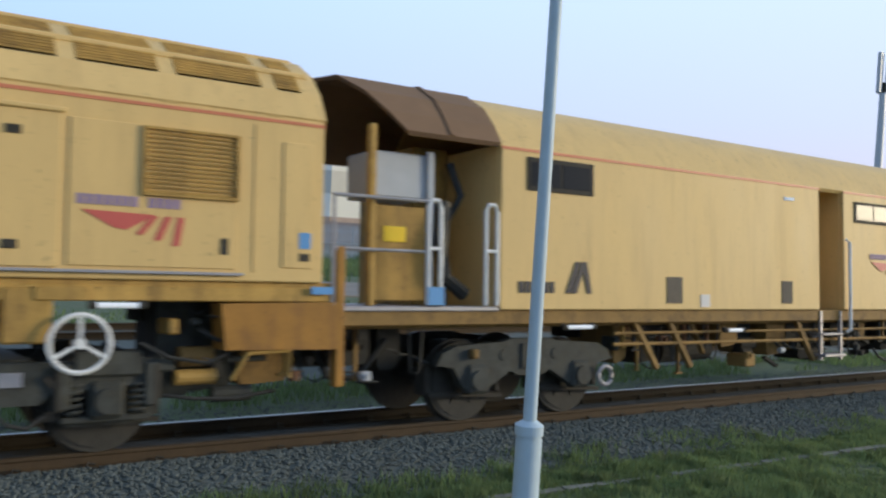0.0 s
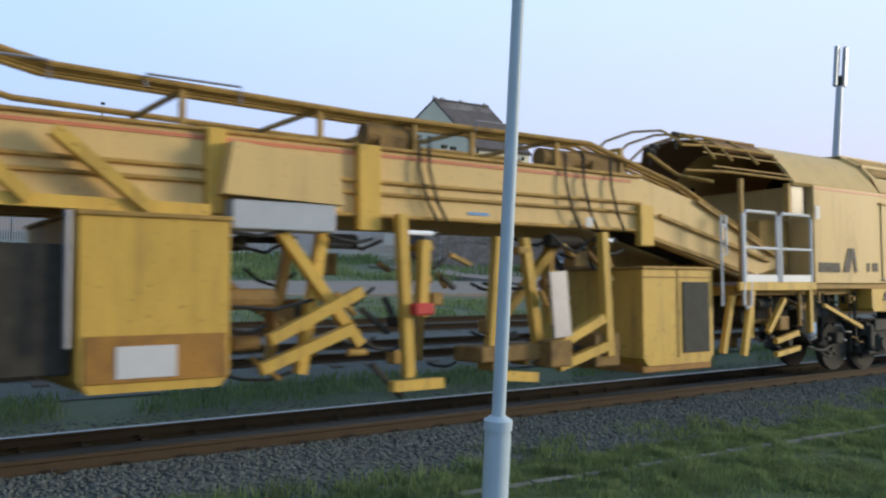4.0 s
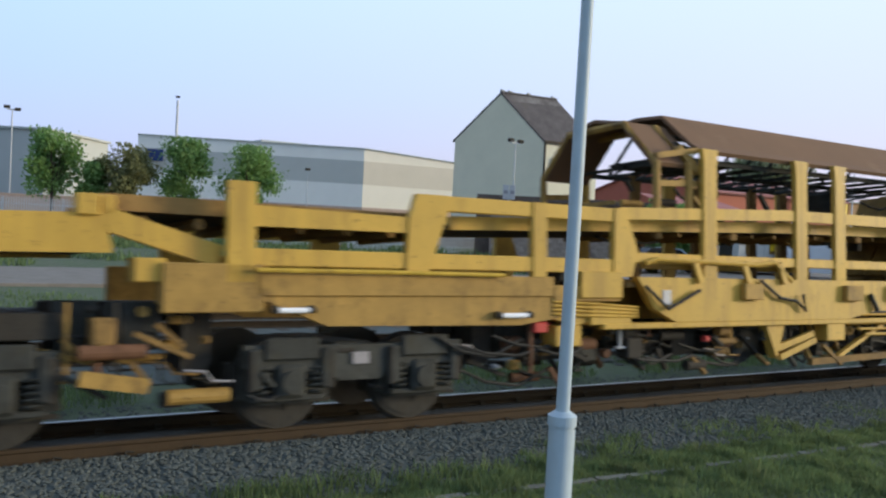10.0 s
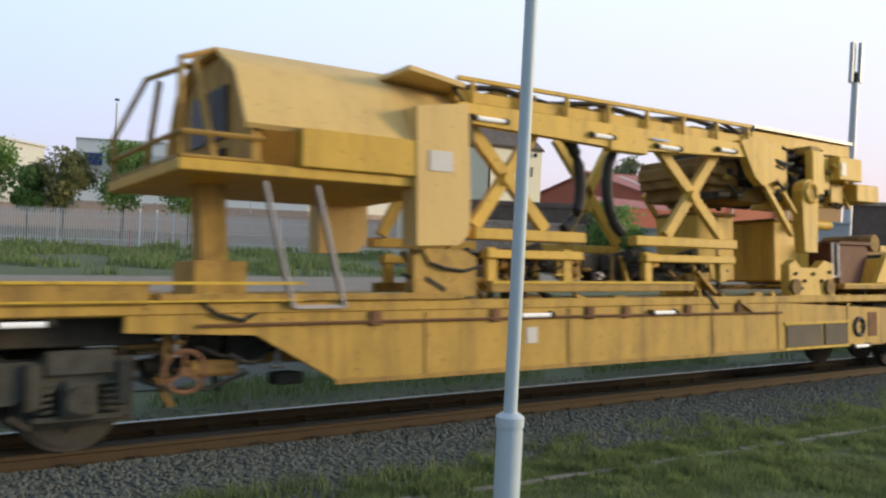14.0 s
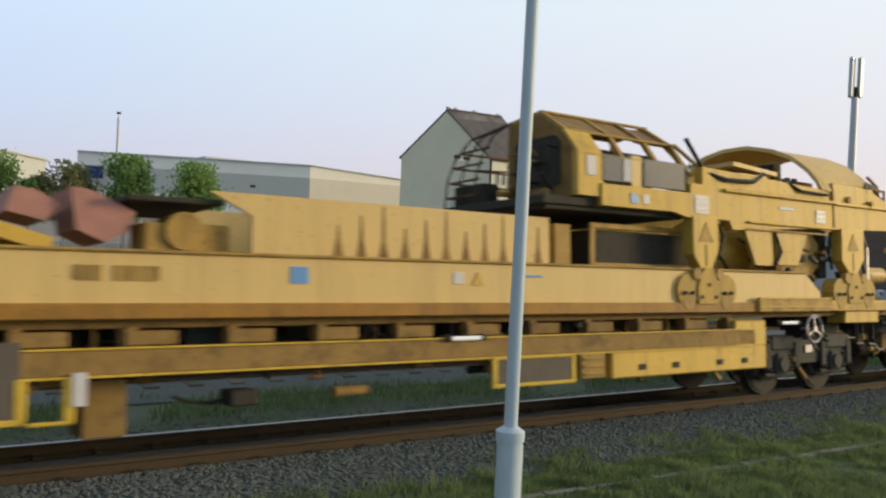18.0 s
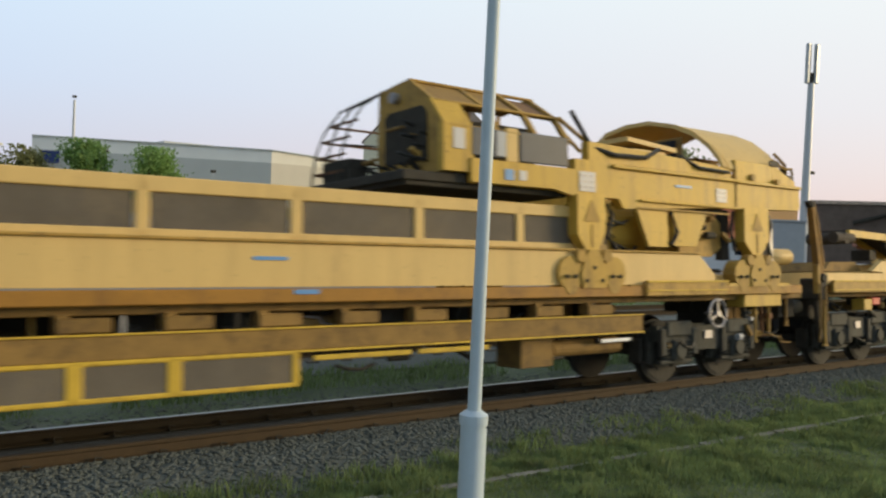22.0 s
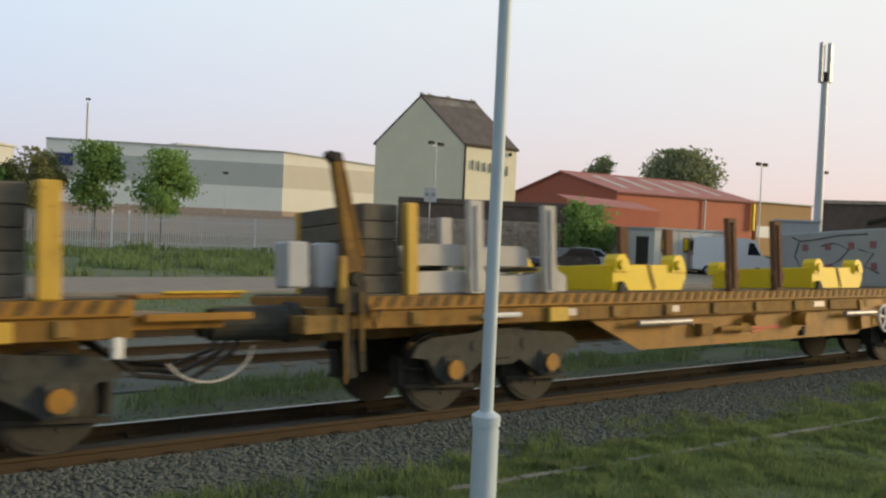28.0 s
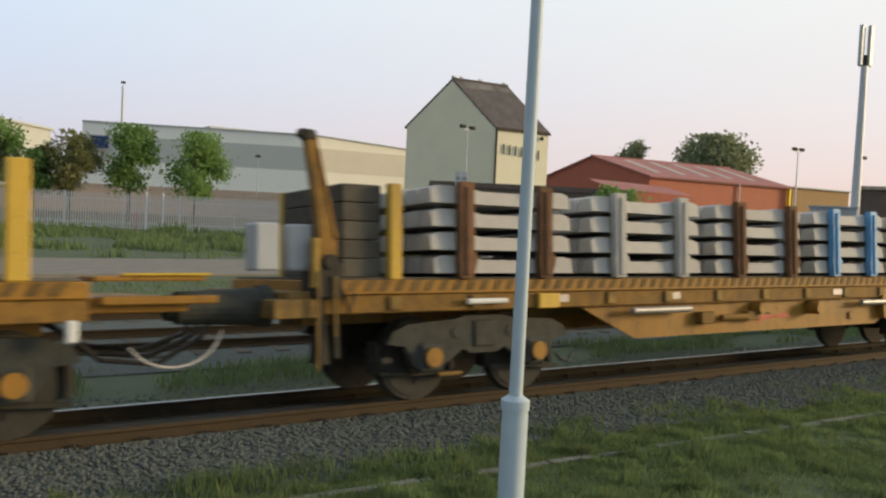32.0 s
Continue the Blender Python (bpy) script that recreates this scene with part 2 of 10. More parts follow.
WHITESIGN = mat("white_sign_plate", (0.58, 0.57, 0.56), 0.5, var=0.06)
INK = mat("dark_lettering", (0.055, 0.05, 0.055), 0.6, var=0.1)
MAUVE = mat("mauve_lettering", (0.30, 0.22, 0.32), 0.6, var=0.06)
LOGO_RED = mat("logo_red", (0.50, 0.11, 0.085), 0.5, var=0.06)
# slight emission added to brighten tubes that are themselves dull white
TUBE = glow("dull_tube_added_glow", (0.85, 0.86, 0.88), 0.14)
PANE = glass("dark_window_pane", (0.02, 0.022, 0.026))
SMOKY = mat("scuffed_grey_screen", (0.085, 0.092, 0.105), 0.5, var=0.15, dirt=(0.15, 0.155, 0.155), dirt_at=0.62, scale=3)
SHEET = glass("smoky_screen", (0.05, 0.05, 0.058), 0.25)
PINK = mat("faded_red_canvas", (0.40, 0.20, 0.16), 0.7, var=0.2, dirt=(0.25, 0.15, 0.1), dirt_at=0.58, scale=5)
OXIDE = mat("oxide_red_tank", (0.13, 0.055, 0.04), 0.7, var=0.2, dirt=(0.20, 0.12, 0.08), dirt_at=0.52, scale=3)

# ---- mesh helpers ----
class Shape:
    """Collects plain solids; finish with part()."""

    def __init__(self):
        self.v, self.f, self.marks = [], [], []

    def add(self, verts, faces):
        k = len(self.v)
        self.marks.append((k, len(self.f)))
        self.v += [tuple(p) for p in verts]
        self.f += [tuple(i + k for i in q) for q in faces]
        return self

    def box(self, x0, x1, y0, y1, z0, z1, c=0.012):
        """A box with its edges chamfered by c."""
        x0, x1, y0, y1, z0, z1 = min(x0, x1), max(x0, x1), min(y0, y1), max(y0, y1), min(z0, z1), max(z0, z1)
        c = min(c, (x1 - x0) * 0.3, (y1 - y0) * 0.3, (z1 - z0) * 0.3)
        vs, idx = [], {}
        for i, x in enumerate((x0, x1)):
            for j, y in enumerate((y0, y1)):
                for k, z in enumerate((z0, z1)):
                    sx, sy, sz = (c if i == 0 else -c), (c if j == 0 else -c), (c if k == 0 else -c)
                    idx[i, j, k] = len(vs)
                    vs += [(x, y + sy, z + sz), (x + sx, y, z + sz), (x + sx, y + sy, z)]
        fs = []
        g = lambda i, j, k, a: idx[i, j, k] + a
        for i in (0, 1):
            q = [g(i, 0, 0, 0), g(i, 0, 1, 0), g(i, 1, 1, 0), g(i, 1, 0, 0)]
            fs.append(q if i == 0 else q[::-1])
            q = [g(0, i, 0, 1), g(1, i, 0, 1), g(1, i, 1, 1), g(0, i, 1, 1)]
            fs.append(q if i == 0 else q[::-1])
            q = [g(0, 0, i, 2), g(0, 1, i, 2), g(1, 1, i, 2), g(1, 0, i, 2)]
            fs.append(q if i == 0 else q[::-1])
        for i in (0, 1):
            for j in (0, 1):
                a = [g(i, j, 0, 0), g(i, j, 0, 1), g(i, j, 1, 1), g(i, j, 1, 0)]
                fs.append(a if i == j else a[::-1])
                a = [g(i, 0, j, 0), g(i, 1, j, 0), g(i, 1, j, 2), g(i, 0, j, 2)]
                fs.append(a if i == j else a[::-1])
                a = [g(0, i, j, 1), g(0, i, j, 2), g(1, i, j, 2), g(1, i, j, 1)]
                fs.append(a if i == j else a[::-1])
        for (i, j, k), b in idx.items():
            fs.append((b, b + 1, b + 2) if (i + j + k) % 2 else (b, b + 2, b + 1))
        return self.add(vs, fs)

    def prism(self, poly, y0, y1):
        """A side outline of (x, z), drawn through from y0 to y1."""
        n = len(poly)
        vs = [(x, y0, z) for x, z in poly] + [(x, y1, z) for x, z in poly]
        fs = [tuple(range(n)), tuple(range(2 * n - 1, n - 1, -1))]
        fs += [(i, i + n, (i + 1) % n + n, (i + 1) % n) for i in range(n)]
        return self.add(vs, fs)

    def prism_x(self, poly, x0, x1):
        """An end outline of (y, z), drawn along from x0 to x1."""
        n = len(poly)
        vs = [(x0, y, z) for y, z in poly] + [(x1, y, z) for y, z in poly]
        fs = [tuple(range(n)), tuple(range(2 * n - 1, n - 1, -1))]
        fs += [(i, i + n, (i + 1) % n + n, (i + 1) % n) for i in range(n)]
        return self.add(vs, fs)

    def sheet_x(self, line, x0, x1, t=0.04, rake=None):
        """A bent plate along the train: its outline line of (y, z), thickness t."""
        c = [(y * 0.97, z - t) for y, z in line]
        ring = list(line) + c[::-1]
        n = len(ring)
        r = rake or (lambda y, z: 0.0)
        vs = [(x0 + r(y, z), y, z) for y, z in ring] + [(x1, y, z) for y, z in ring]
        fs = [(i, i + n, (i + 1) % n + n, (i + 1) % n) for i in range(n)]
        m = len(line)
        for i in range(m - 1):
            fs += [(i, i + 1, n - 2 - i, n - 1 - i), (n + i, 2 * n - 1 - i, 2 * n - 2 - i, n + i + 1)]
        return self.add(vs, fs)

    def bar(self, p, q, w=0.08, h=0.08):
        """A square bar from p to q."""
        p, q = Vector(p), Vector(q)
        d = (q - p).normalized()
        side = d.cross(Vector((0, 0, 1))) if abs(d.z) < 0.95 else Vector((0, 1, 0))
        side = side.normalized()
        up = side.cross(d).normalized()
        ring = [side * a * w / 2 + up * b * h / 2 for a, b in ((-1, -1), (1, -1), (1, 1), (-1, 1))]
        vs = [p + r for r in ring] + [q + r for r in ring]
        return self.add(vs, [(0, 1, 2, 3), (7, 6, 5, 4)] + [(i, i + 4, (i + 1) % 4 + 4, (i + 1) % 4) for i in range(4)])

    def tube(self, pts, r=0.02, n=7):
        """A round tube along points."""
        pts = [Vector(p) for p in pts]
        rings = []
        for i, p in enumerate(pts):
            d = (pts[min(i + 1, len(pts) - 1)] - pts[max(i - 1, 0)]).normalized()
            a = d.cross(Vector((0, 0, 1)) if abs(d.z) < 0.9 else Vector((0, 1, 0))).normalized()
            b = d.cross(a)
            rings.append([p + a * r * math.cos(2 * math.pi * j / n) + b * r * math.sin(2 * math.pi * j / n) for j in range(n)])
        vs = [v for g in rings for v in g]
        fs = [(i * n + j, i * n + (j + 1) % n, (i + 1) * n + (j + 1) % n, (i + 1) * n + j) for i in range(len(pts) - 1) for j in range(n)]
        fs += [tuple(range(n))[::-1], tuple(range(len(vs) - n, len(vs)))]
        return self.add(vs, fs)

    def cyl(self, c, r, half, axis="y", n=20, r2=None):
        """A cylinder about a centre; axis x, y or z; r2: the radius at the far end."""
        r2 = r if r2 is None else r2
        ring = lambda rr, a: [(a, rr * math.cos(2 * math.pi * i / n), rr * math.sin(2 * math.pi * i / n)) for i in range(n)]
        turn = {"x": lambda p: (p[0], p[1], p[2]), "y": lambda p: (p[1], p[0], p[2]), "z": lambda p: (p[1], p[2], p[0])}[axis]
        vs = [Vector(c) + Vector(turn(p)) for p in ring(r, -half) + ring(r2, half)]
        fs = [tuple(range(n)), tuple(range(2 * n - 1, n - 1, -1))] + [(i, (i + 1) % n, (i + 1) % n + n, i + n) for i in range(n)]
        return self.add(vs, fs)

    def ring(self, c, r, t, n=24):
        """A hoop facing the line's side."""
        pts = [(c[0] + r * math.cos(a), c[1], c[2] + r * math.sin(a)) for a in [2 * math.pi * i / n for i in range(n + 1)]]
        return self.tube(pts, t, 6)

    def mirror(self):
        """Adds the same solids on the other side of the train."""
        k = len(self.v)
        self.v += [(x, -y, z) for x, y, z in self.v]
        self.f += [tuple(i + k for i in q[::-1]) for q in self.f]
        return self


def pieces(sh, each):
    """The solids of a shape: each by itself, or in the groups that touch."""
    ends = sh.marks[1:] + [(len(sh.v), len(sh.f))]
    solids = []
    for (a, fa), (b, fb) in zip(sh.marks, ends):
        v = np.array(sh.v[a:b])
        solids.append((v.min(0) - 0.012, v.max(0) + 0.012, a, b, fa, fb))
    group = list(range(len(solids)))
    if not each:
        for i in range(len(solids)):
            for j in range(i):
                if (solids[i][0] <= solids[j][1]).all() and (solids[j][0] <= solids[i][1]).all():
                    gi, gj = group[i], group[j]
                    group = [gj if g == gi else g for g in group]
    out = {}
    for g, (lo, hi, a, b, fa, fb) in zip(group, solids):
        t = out.setdefault(g, Shape())
        k = len(t.v)
        t.v += sh.v[a:b]
        t.f += [tuple(i - a + k for i in q) for q in sh.f[fa:fb]]
    return list(out.values())


PAINT_ONLY = ("lettering", "edge_striping", "scrawl", "graffiti", "makers_mark", "red_motif", "stake_pocket", "data_panels", "beam_stripe", )


def both(y0, y1):
    return ((y0, y1), (-y1, -y0))


def mesh_of(name, sh):
    me = bpy.data.meshes.new(name)
    me.from_pydata(sh.v, [], sh.f)
    bm = bmesh.new()
    bm.from_mesh(me)
    bmesh.ops.recalc_face_normals(bm, faces=bm.faces)
    bm.to_mesh(me)
    bm.free()
    return me


def part(name, sh, material, parent=None, label="", smooth=False):
    me = sh if isinstance(sh, bpy.types.Mesh) else mesh_of(name, sh)
    if not me.materials:
        me.materials.append(material)
    if smooth:
        me.polygons.foreach_set("use_smooth", [True] * len(me.polygons))
        me.set_sharp_from_angle(angle=radians(38))
    ob = new(name, me)
    if parent is not None:
        ob.parent = parent
    if label:
        tagged(ob, label)
    return ob


def thing(name, label, category, group=""):
    ob = new(name)
    ob.empty_display_size = 0.3
    return tagged(ob, label, category, group)


TRAIN, WHEELS, ORIGIN = [], [], {}          # (thing, x0), (wheelset, x in its thing), a thing's place along the train


def vehicle(name, x0, label, category="rail vehicle", group=""):
    """An Empty that rides with the train at x0; its parts are drawn in the train's own length and width."""
    ob = thing(name, label, category, group)
    ORIGIN[ob] = x0
    TRAIN.append((ob, x0))
    return ob


def on(v, name, sh, material, label="", smooth=False):
    """A part of a riding thing; solids that do not touch become parts of their own."""
    plural = name.endswith("s") and not name.endswith(("ss", "chassis"))
    if isinstance(sh, Shape) and name not in PAINT_ONLY and len(sh.marks) > 1:
        some = pieces(sh, plural)
        if plural:
            name = name[:-2] if name.endswith(("xes", "shes")) else name[:-1]
    else:
        some = [sh]
    first = None
    for one in some:
        ob = part(name, one, material, v, label, smooth)
        ob.location.x = -ORIGIN.get(v, 0.0)
        first = first or ob
    return first


def prop(name, x0, label, category, group=""):
    """A thing that rests on a vehicle and rides with it."""
    return vehicle(name, x0, label, category, group)


# ---- running gear ----
WHEEL_R = 0.46 + DROP / 2


@functools.lru_cache(None)
def wheelset_mesh():
    sh = Shape().cyl((0, 0, 0), 0.08, 0.98, n=10)
    for y in (-0.75, 0.75):
        s = 1 if y < 0 else -1
        sh.cyl((0, y, 0), WHEEL_R, 0.055, n=36).cyl((0, y + s * 0.065, 0), WHEEL_R + 0.03, 0.013, n=36)
        sh.cyl((0, y - s * 0.06, 0), WHEEL_R * 0.9, 0.012, n=36).cyl((0, y - s * 0.075, 0), 0.15, 0.04, n=16)
        for a in range(6):
            sh.cyl((0.27 * math.cos(a * 1.047), y - s * 0.074, 0.27 * math.sin(a * 1.047)), 0.035, 0.01, n=8)
    return mesh_of("wheelset", sh)


@functools.lru_cache(None)
def spring_mesh():
    sh = Shape()
    pts = [(0.075 * math.cos(a), 0.075 * math.sin(a), 0.30 * a / 31.4 - 0.15) for a in np.linspace(0, 31.4, 61)]
    return mesh_of("spring", sh.tube(pts, 0.017, 5))


def wheelset(v, x):
    w = part("wheelset", wheelset_mesh(), WHEEL, v)
    w.location = (x - ORIGIN[v], 0, WHEEL_R - DROP)
    WHEELS.append((w, x - ORIGIN[v]))


def bogie(v, xa, xb, hubs=False, plate=True, caps=True):
    """A two-axle bogie with outside frames; hubs: cast side frames, with painted axle caps."""
    m, o = (xa + xb) / 2, ORIGIN[v]
    sh = Shape().box(m - 0.22, m + 0.22, -0.95, 0.95, 0.55, 0.86)
    for y0, y1 in both(-1.14, -1.0):
        if hubs:
            sh.prism([(xa - 0.58, 0.66), (xa - 0.5, 0.80), (xa - 0.3, 0.88), (m - 0.45, 0.92), (m - 0.3, 0.96), (m + 0.3, 0.96), (m + 0.45, 0.92), (xb + 0.3, 0.88), (xb + 0.5, 0.80), (xb + 0.58, 0.66),
                      (xb + 0.34, 0.62), (xb + 0.22, 0.40), (xb + 0.12, 0.33), (xb - 0.12, 0.33), (xb - 0.24, 0.40), (m + 0.32, 0.56), (m + 0.2, 0.50), (m - 0.2, 0.50), (m - 0.32, 0.56),
                      (xa + 0.24, 0.40), (xa + 0.12, 0.33), (xa - 0.12, 0.33), (xa - 0.22, 0.40), (xa - 0.34, 0.62)], y0, y1)
            for q in (m - 0.42, m + 0.42):
                sh.cyl((q, (y0 + y1) / 2 - (0.01 if y0 < 0 else -0.01), 0.76), 0.075, 0.075, n=12)
            sh.box(m - 0.16, m + 0.16, y0 - 0.03, y1, 0.58, 0.90)
        else:
            sh.prism([(xa - 0.50, 0.62), (xa - 0.50, 0.86), (m - 0.5, 0.84), (m + 0.5, 0.84), (xb + 0.50, 0.86), (xb + 0.50, 0.62),
                      (m + 0.36, 0.56), (m + 0.25, 0.46), (m - 0.25, 0.46), (m - 0.36, 0.56)], y0, y1)
    fr = on(v, "bogie_frame", sh, BOGIE)
    for x in (xa, xb):
        wheelset(v, x)
        for sgn in (-1, 1):
            bx = Shape()
            bx.box(x - 0.16, x + 0.16, sgn * 0.98, sgn * 1.19, 0.30, 0.66, 0.04)
            bx.cyl((x, sgn * 1.20, 0.47), 0.12, 0.03, n=16)
            if not hubs:
                bx.box(x - 0.40, x + 0.40, sgn * 1.0, sgn * 1.13, 0.27, 0.33)
                bx.tube([(x + 0.30 * math.cos(q), sgn * 1.12, 0.58 + 0.30 * math.sin(q)) for q in np.linspace(0.3, 2.84, 9)], 0.03, 6)
            part("axle_box", bx, BOGIE, fr)
            if not hubs:
                hp = Shape().prism([(x - 0.50, 0.30), (x - 0.50, 0.72), (x + 0.50, 0.72), (x + 0.50, 0.30), (x + 0.30, 0.22), (x - 0.30, 0.22)], sgn * 0.90, sgn * 0.975)
                part("horn_plate", hp, BOGIE, fr)
                cv = Shape().box(x - 0.30, x + 0.30, sgn * 1.14, sgn * 1.20, 0.70, 0.93, 0.02).box(x - 0.46, x - 0.33, sgn * 1.12, sgn * 1.20, 0.40, 0.82, 0.02).box(x + 0.33, x + 0.46, sgn * 1.12, sgn * 1.20, 0.40, 0.82, 0.02)
                part("spring_cover", cv, BOGIE, fr)
            if hubs and caps:
                part("axle_cap", Shape().cyl((x, sgn * 1.235, 0.49), 0.115, 0.02, n=18), AMBER, fr, "amber painted axle cap")
            for dx in (() if hubs else (-0.29, 0.29)):
                sp = part("spring", spring_mesh(), BOGIE, fr)
                sp.location = (x + dx, sgn * 1.09, 0.48)
                if not hubs:
                    sp2 = part("damper", Shape().cyl((x + dx * 1.5, sgn * 1.16, 0.60), 0.045, 0.20, "z", 10), BLACK, fr)
    for x in (xa, xb):
        for sgn in (-1, 1):
            br = Shape()
            br.box(x + 0.49, x + 0.57, sgn * 0.62, sgn * 0.86, 0.28, 0.66)
            br.box(x - 0.57, x - 0.49, sgn * 0.62, sgn * 0.86, 0.28, 0.66)
            br.bar((x - 0.55, sgn * 0.9, 0.30), (x + 0.55, sgn * 0.9, 0.24), 0.05, 0.05)
            part("brake_rigging", br, BLACK, fr)
    clutter(v, xa - 0.55, xb + 0.55, 0.3, 0.92, 4 if hubs else 14, int(abs(xa) * 10), (BLACK, BOGIE, BOGIE, WHEEL, OCHRE), y=(-1.24, -0.9), size=(0.06, 0.19))
    if plate:
        part("data_plate", Shape().box(m - 0.10, m + 0.10, -1.165, -1.145, 0.63, 0.76, 0.003), STEEL, fr, "small pale data plate")


def lamp_tube(v, x0, x1, z, y=-1.40):
    t = on(v, "tube_lamp", Shape().cyl(((x0 + x1) / 2, y, z), 0.028, (x1 - x0) / 2 - 0.03, "x", 10), TUBE, "dull white tube lamp with a slight added glow")
    for x in (x0, x1):
        part("end_cap", Shape().cyl((x, y, z), 0.034, 0.035, "x", 10).box(x - 0.03, x + 0.03, y, y + 0.06, z - 0.02, z + 0.05), BLACK, t)


def handwheel(v, x, z, r=0.24, y=-1.42, mat_=None, three=False):
    sh = Shape().ring((x, y, z), r, 0.024).cyl((x, y, z), 0.05, 0.03, n=12)
    for a in (90, 210, 330) if r < 0.23 or three else (90, 162, 234, 306, 18):
        sh.bar((x, y, z), (x + r * math.cos(radians(a)), y, z + r * math.sin(radians(a))), 0.03, 0.03)
    sh.cyl((x, y + 0.12, z), 0.025, 0.12, n=8)
    on(v, "handwheel", sh, mat_ or WHITE, "pale spoked hand brake wheel")


def plate(v, x0, x1, z0, z1, material, label="", y=-1.362, name="sign"):
    return on(v, name, Shape().box(x0, x1, y, y + 0.012, z0, z1, 0.002), material, label)


def lettering(v, x0, x1, z, h, material, y=-1.364, words=(5,)):
    """Plain bars of the size and colour of a line of writing."""
    sh, n = Shape(), sum(words) + len(words) - 1
    step, x = (x1 - x0) / n, x0
    for w in words:
        for i in range(w):
            sh.box(x + step * 0.12, x + step * 0.88, y, y + 0.006, z - h / 2, z + h / 2, 0.001)
            x += step
        x += step
    on(v, "letter_bars", sh, material)


def rail_logo(v, x0, z0, w, y=-1.366):
    """A red double-line motif under a line of mauve bars."""
    sh = Shape()
    sh.prism([(x0, z0 + 0.22 * w), (x0 + 0.70 * w, z0 + 0.20 * w), (x0 + 0.42 * w, z0 + 0.04 * w), (x0 + 0.30 * w, z0 + 0.06 * w)], y, y + 0.006)
    for i in range(3):
        a = x0 + (0.60 + 0.13 * i) * w
        sh.prism([(a + 0.06 * w, z0 + 0.19 * w), (a + 0.13 * w, z0 + 0.19 * w), (a - 0.02 * w + 0.05 * i * w, z0 - 0.10 * w * i / 2), (a - 0.09 * w + 0.05 * i * w, z0 - 0.10 * w * i / 2)], y, y + 0.006)
    on(v, "red_motif", sh, LOGO_RED, "faded red painted motif")
    lettering(v, x0 - 0.05 * w, x0 + 0.95 * w, z0 + 0.32 * w, 0.10 * w, MAUVE, y, (7, 4))


def louvre(v, x0, x1, z0, z1, n, y=-1.36):
    """A grille of slanted slats in a frame."""
    f = Shape()
    for a, b, c, d in ((x0 - 0.03, x0, z0, z1), (x1, x1 + 0.03, z0, z1), (x0 - 0.03, x1 + 0.03, z0 - 0.03, z0), (x0 - 0.03, x1 + 0.03, z1, z1 + 0.03)):
        f.box(a, b, y - 0.02, y + 0.02, c, d, 0.004)
    g = on(v, "grille_frame", f, YDIRT)
    part("grille_backing", Shape().box(x0, x1, y + 0.03, y + 0.04, z0, z1, 0.001), BLACK, g)
    for i in range(n):
        z = z0 + (z1 - z0) * (i + 0.5) / n
        h = (z1 - z0) / n
        part("slat", Shape().add([(x0, y - 0.012, z - h * 0.42), (x1, y - 0.012, z - h * 0.42), (x1, y + 0.025, z + h * 0.30), (x0, y + 0.025, z + h * 0.30),
                                  (x0, y - 0.006, z - h * 0.42), (x1, y - 0.006, z - h * 0.42), (x1, y + 0.031, z + h * 0.30), (x0, y + 0.031, z + h * 0.30)],
                                 [(0, 1, 2, 3), (7, 6, 5, 4), (0, 4, 5, 1), (2, 6, 7, 3), (0, 3, 7, 4), (1, 5, 6, 2)]), YDIRT, g)


def clutter(v, x0, x1, z0, z1, n, seed, mats=None, y=(-1.25, 0.9), size=(0.08, 0.35)):
    """Pipes, valves, cylinders and boxes hung under a frame."""
    rnd = random.Random(seed)
    mats = mats or (BLACK, BLACK, BOGIE, OCHRE, YDIRT)
    for i in range(n):
        x, yy = rnd.uniform(x0, x1), (rnd.uniform(y[0], y[0] + 0.35) if rnd.random() < 0.6 else rnd.uniform(*y))
        a, b = rnd.uniform(*size), rnd.uniform(*size) * 0.8
        z = rnd.uniform(z0 + b / 2, z1)
        kind, sh = rnd.randrange(4), Shape()
        if kind == 0:
            sh.box(x - a / 2, x + a / 2, yy, yy + rnd.uniform(0.1, 0.4), z - b, z, 0.02)
            nm = "equipment_box"
        elif kind == 1:
            sh.cyl((x, yy + 0.1, z - 0.1), b * 0.4, a * 0.9, "x", 12)
            nm = "air_cylinder"
        elif kind == 2:
            sh.tube([(x - a * 2, yy, z), (x - a, yy - 0.02, z - b * 0.6), (x + a * 0.5, yy, z - b * 0.9), (x + a * 2, yy + 0.05, z - b * 0.2)], 0.022, 6)
            nm = "hose"
        else:
            sh.bar((x - a, yy, z), (x + a * 0.6, yy, z - b * 1.6), 0.07, 0.05)
            nm = "bracket"
        on(v, nm, sh, RUBBER if kind == 2 else rnd.choice(mats))


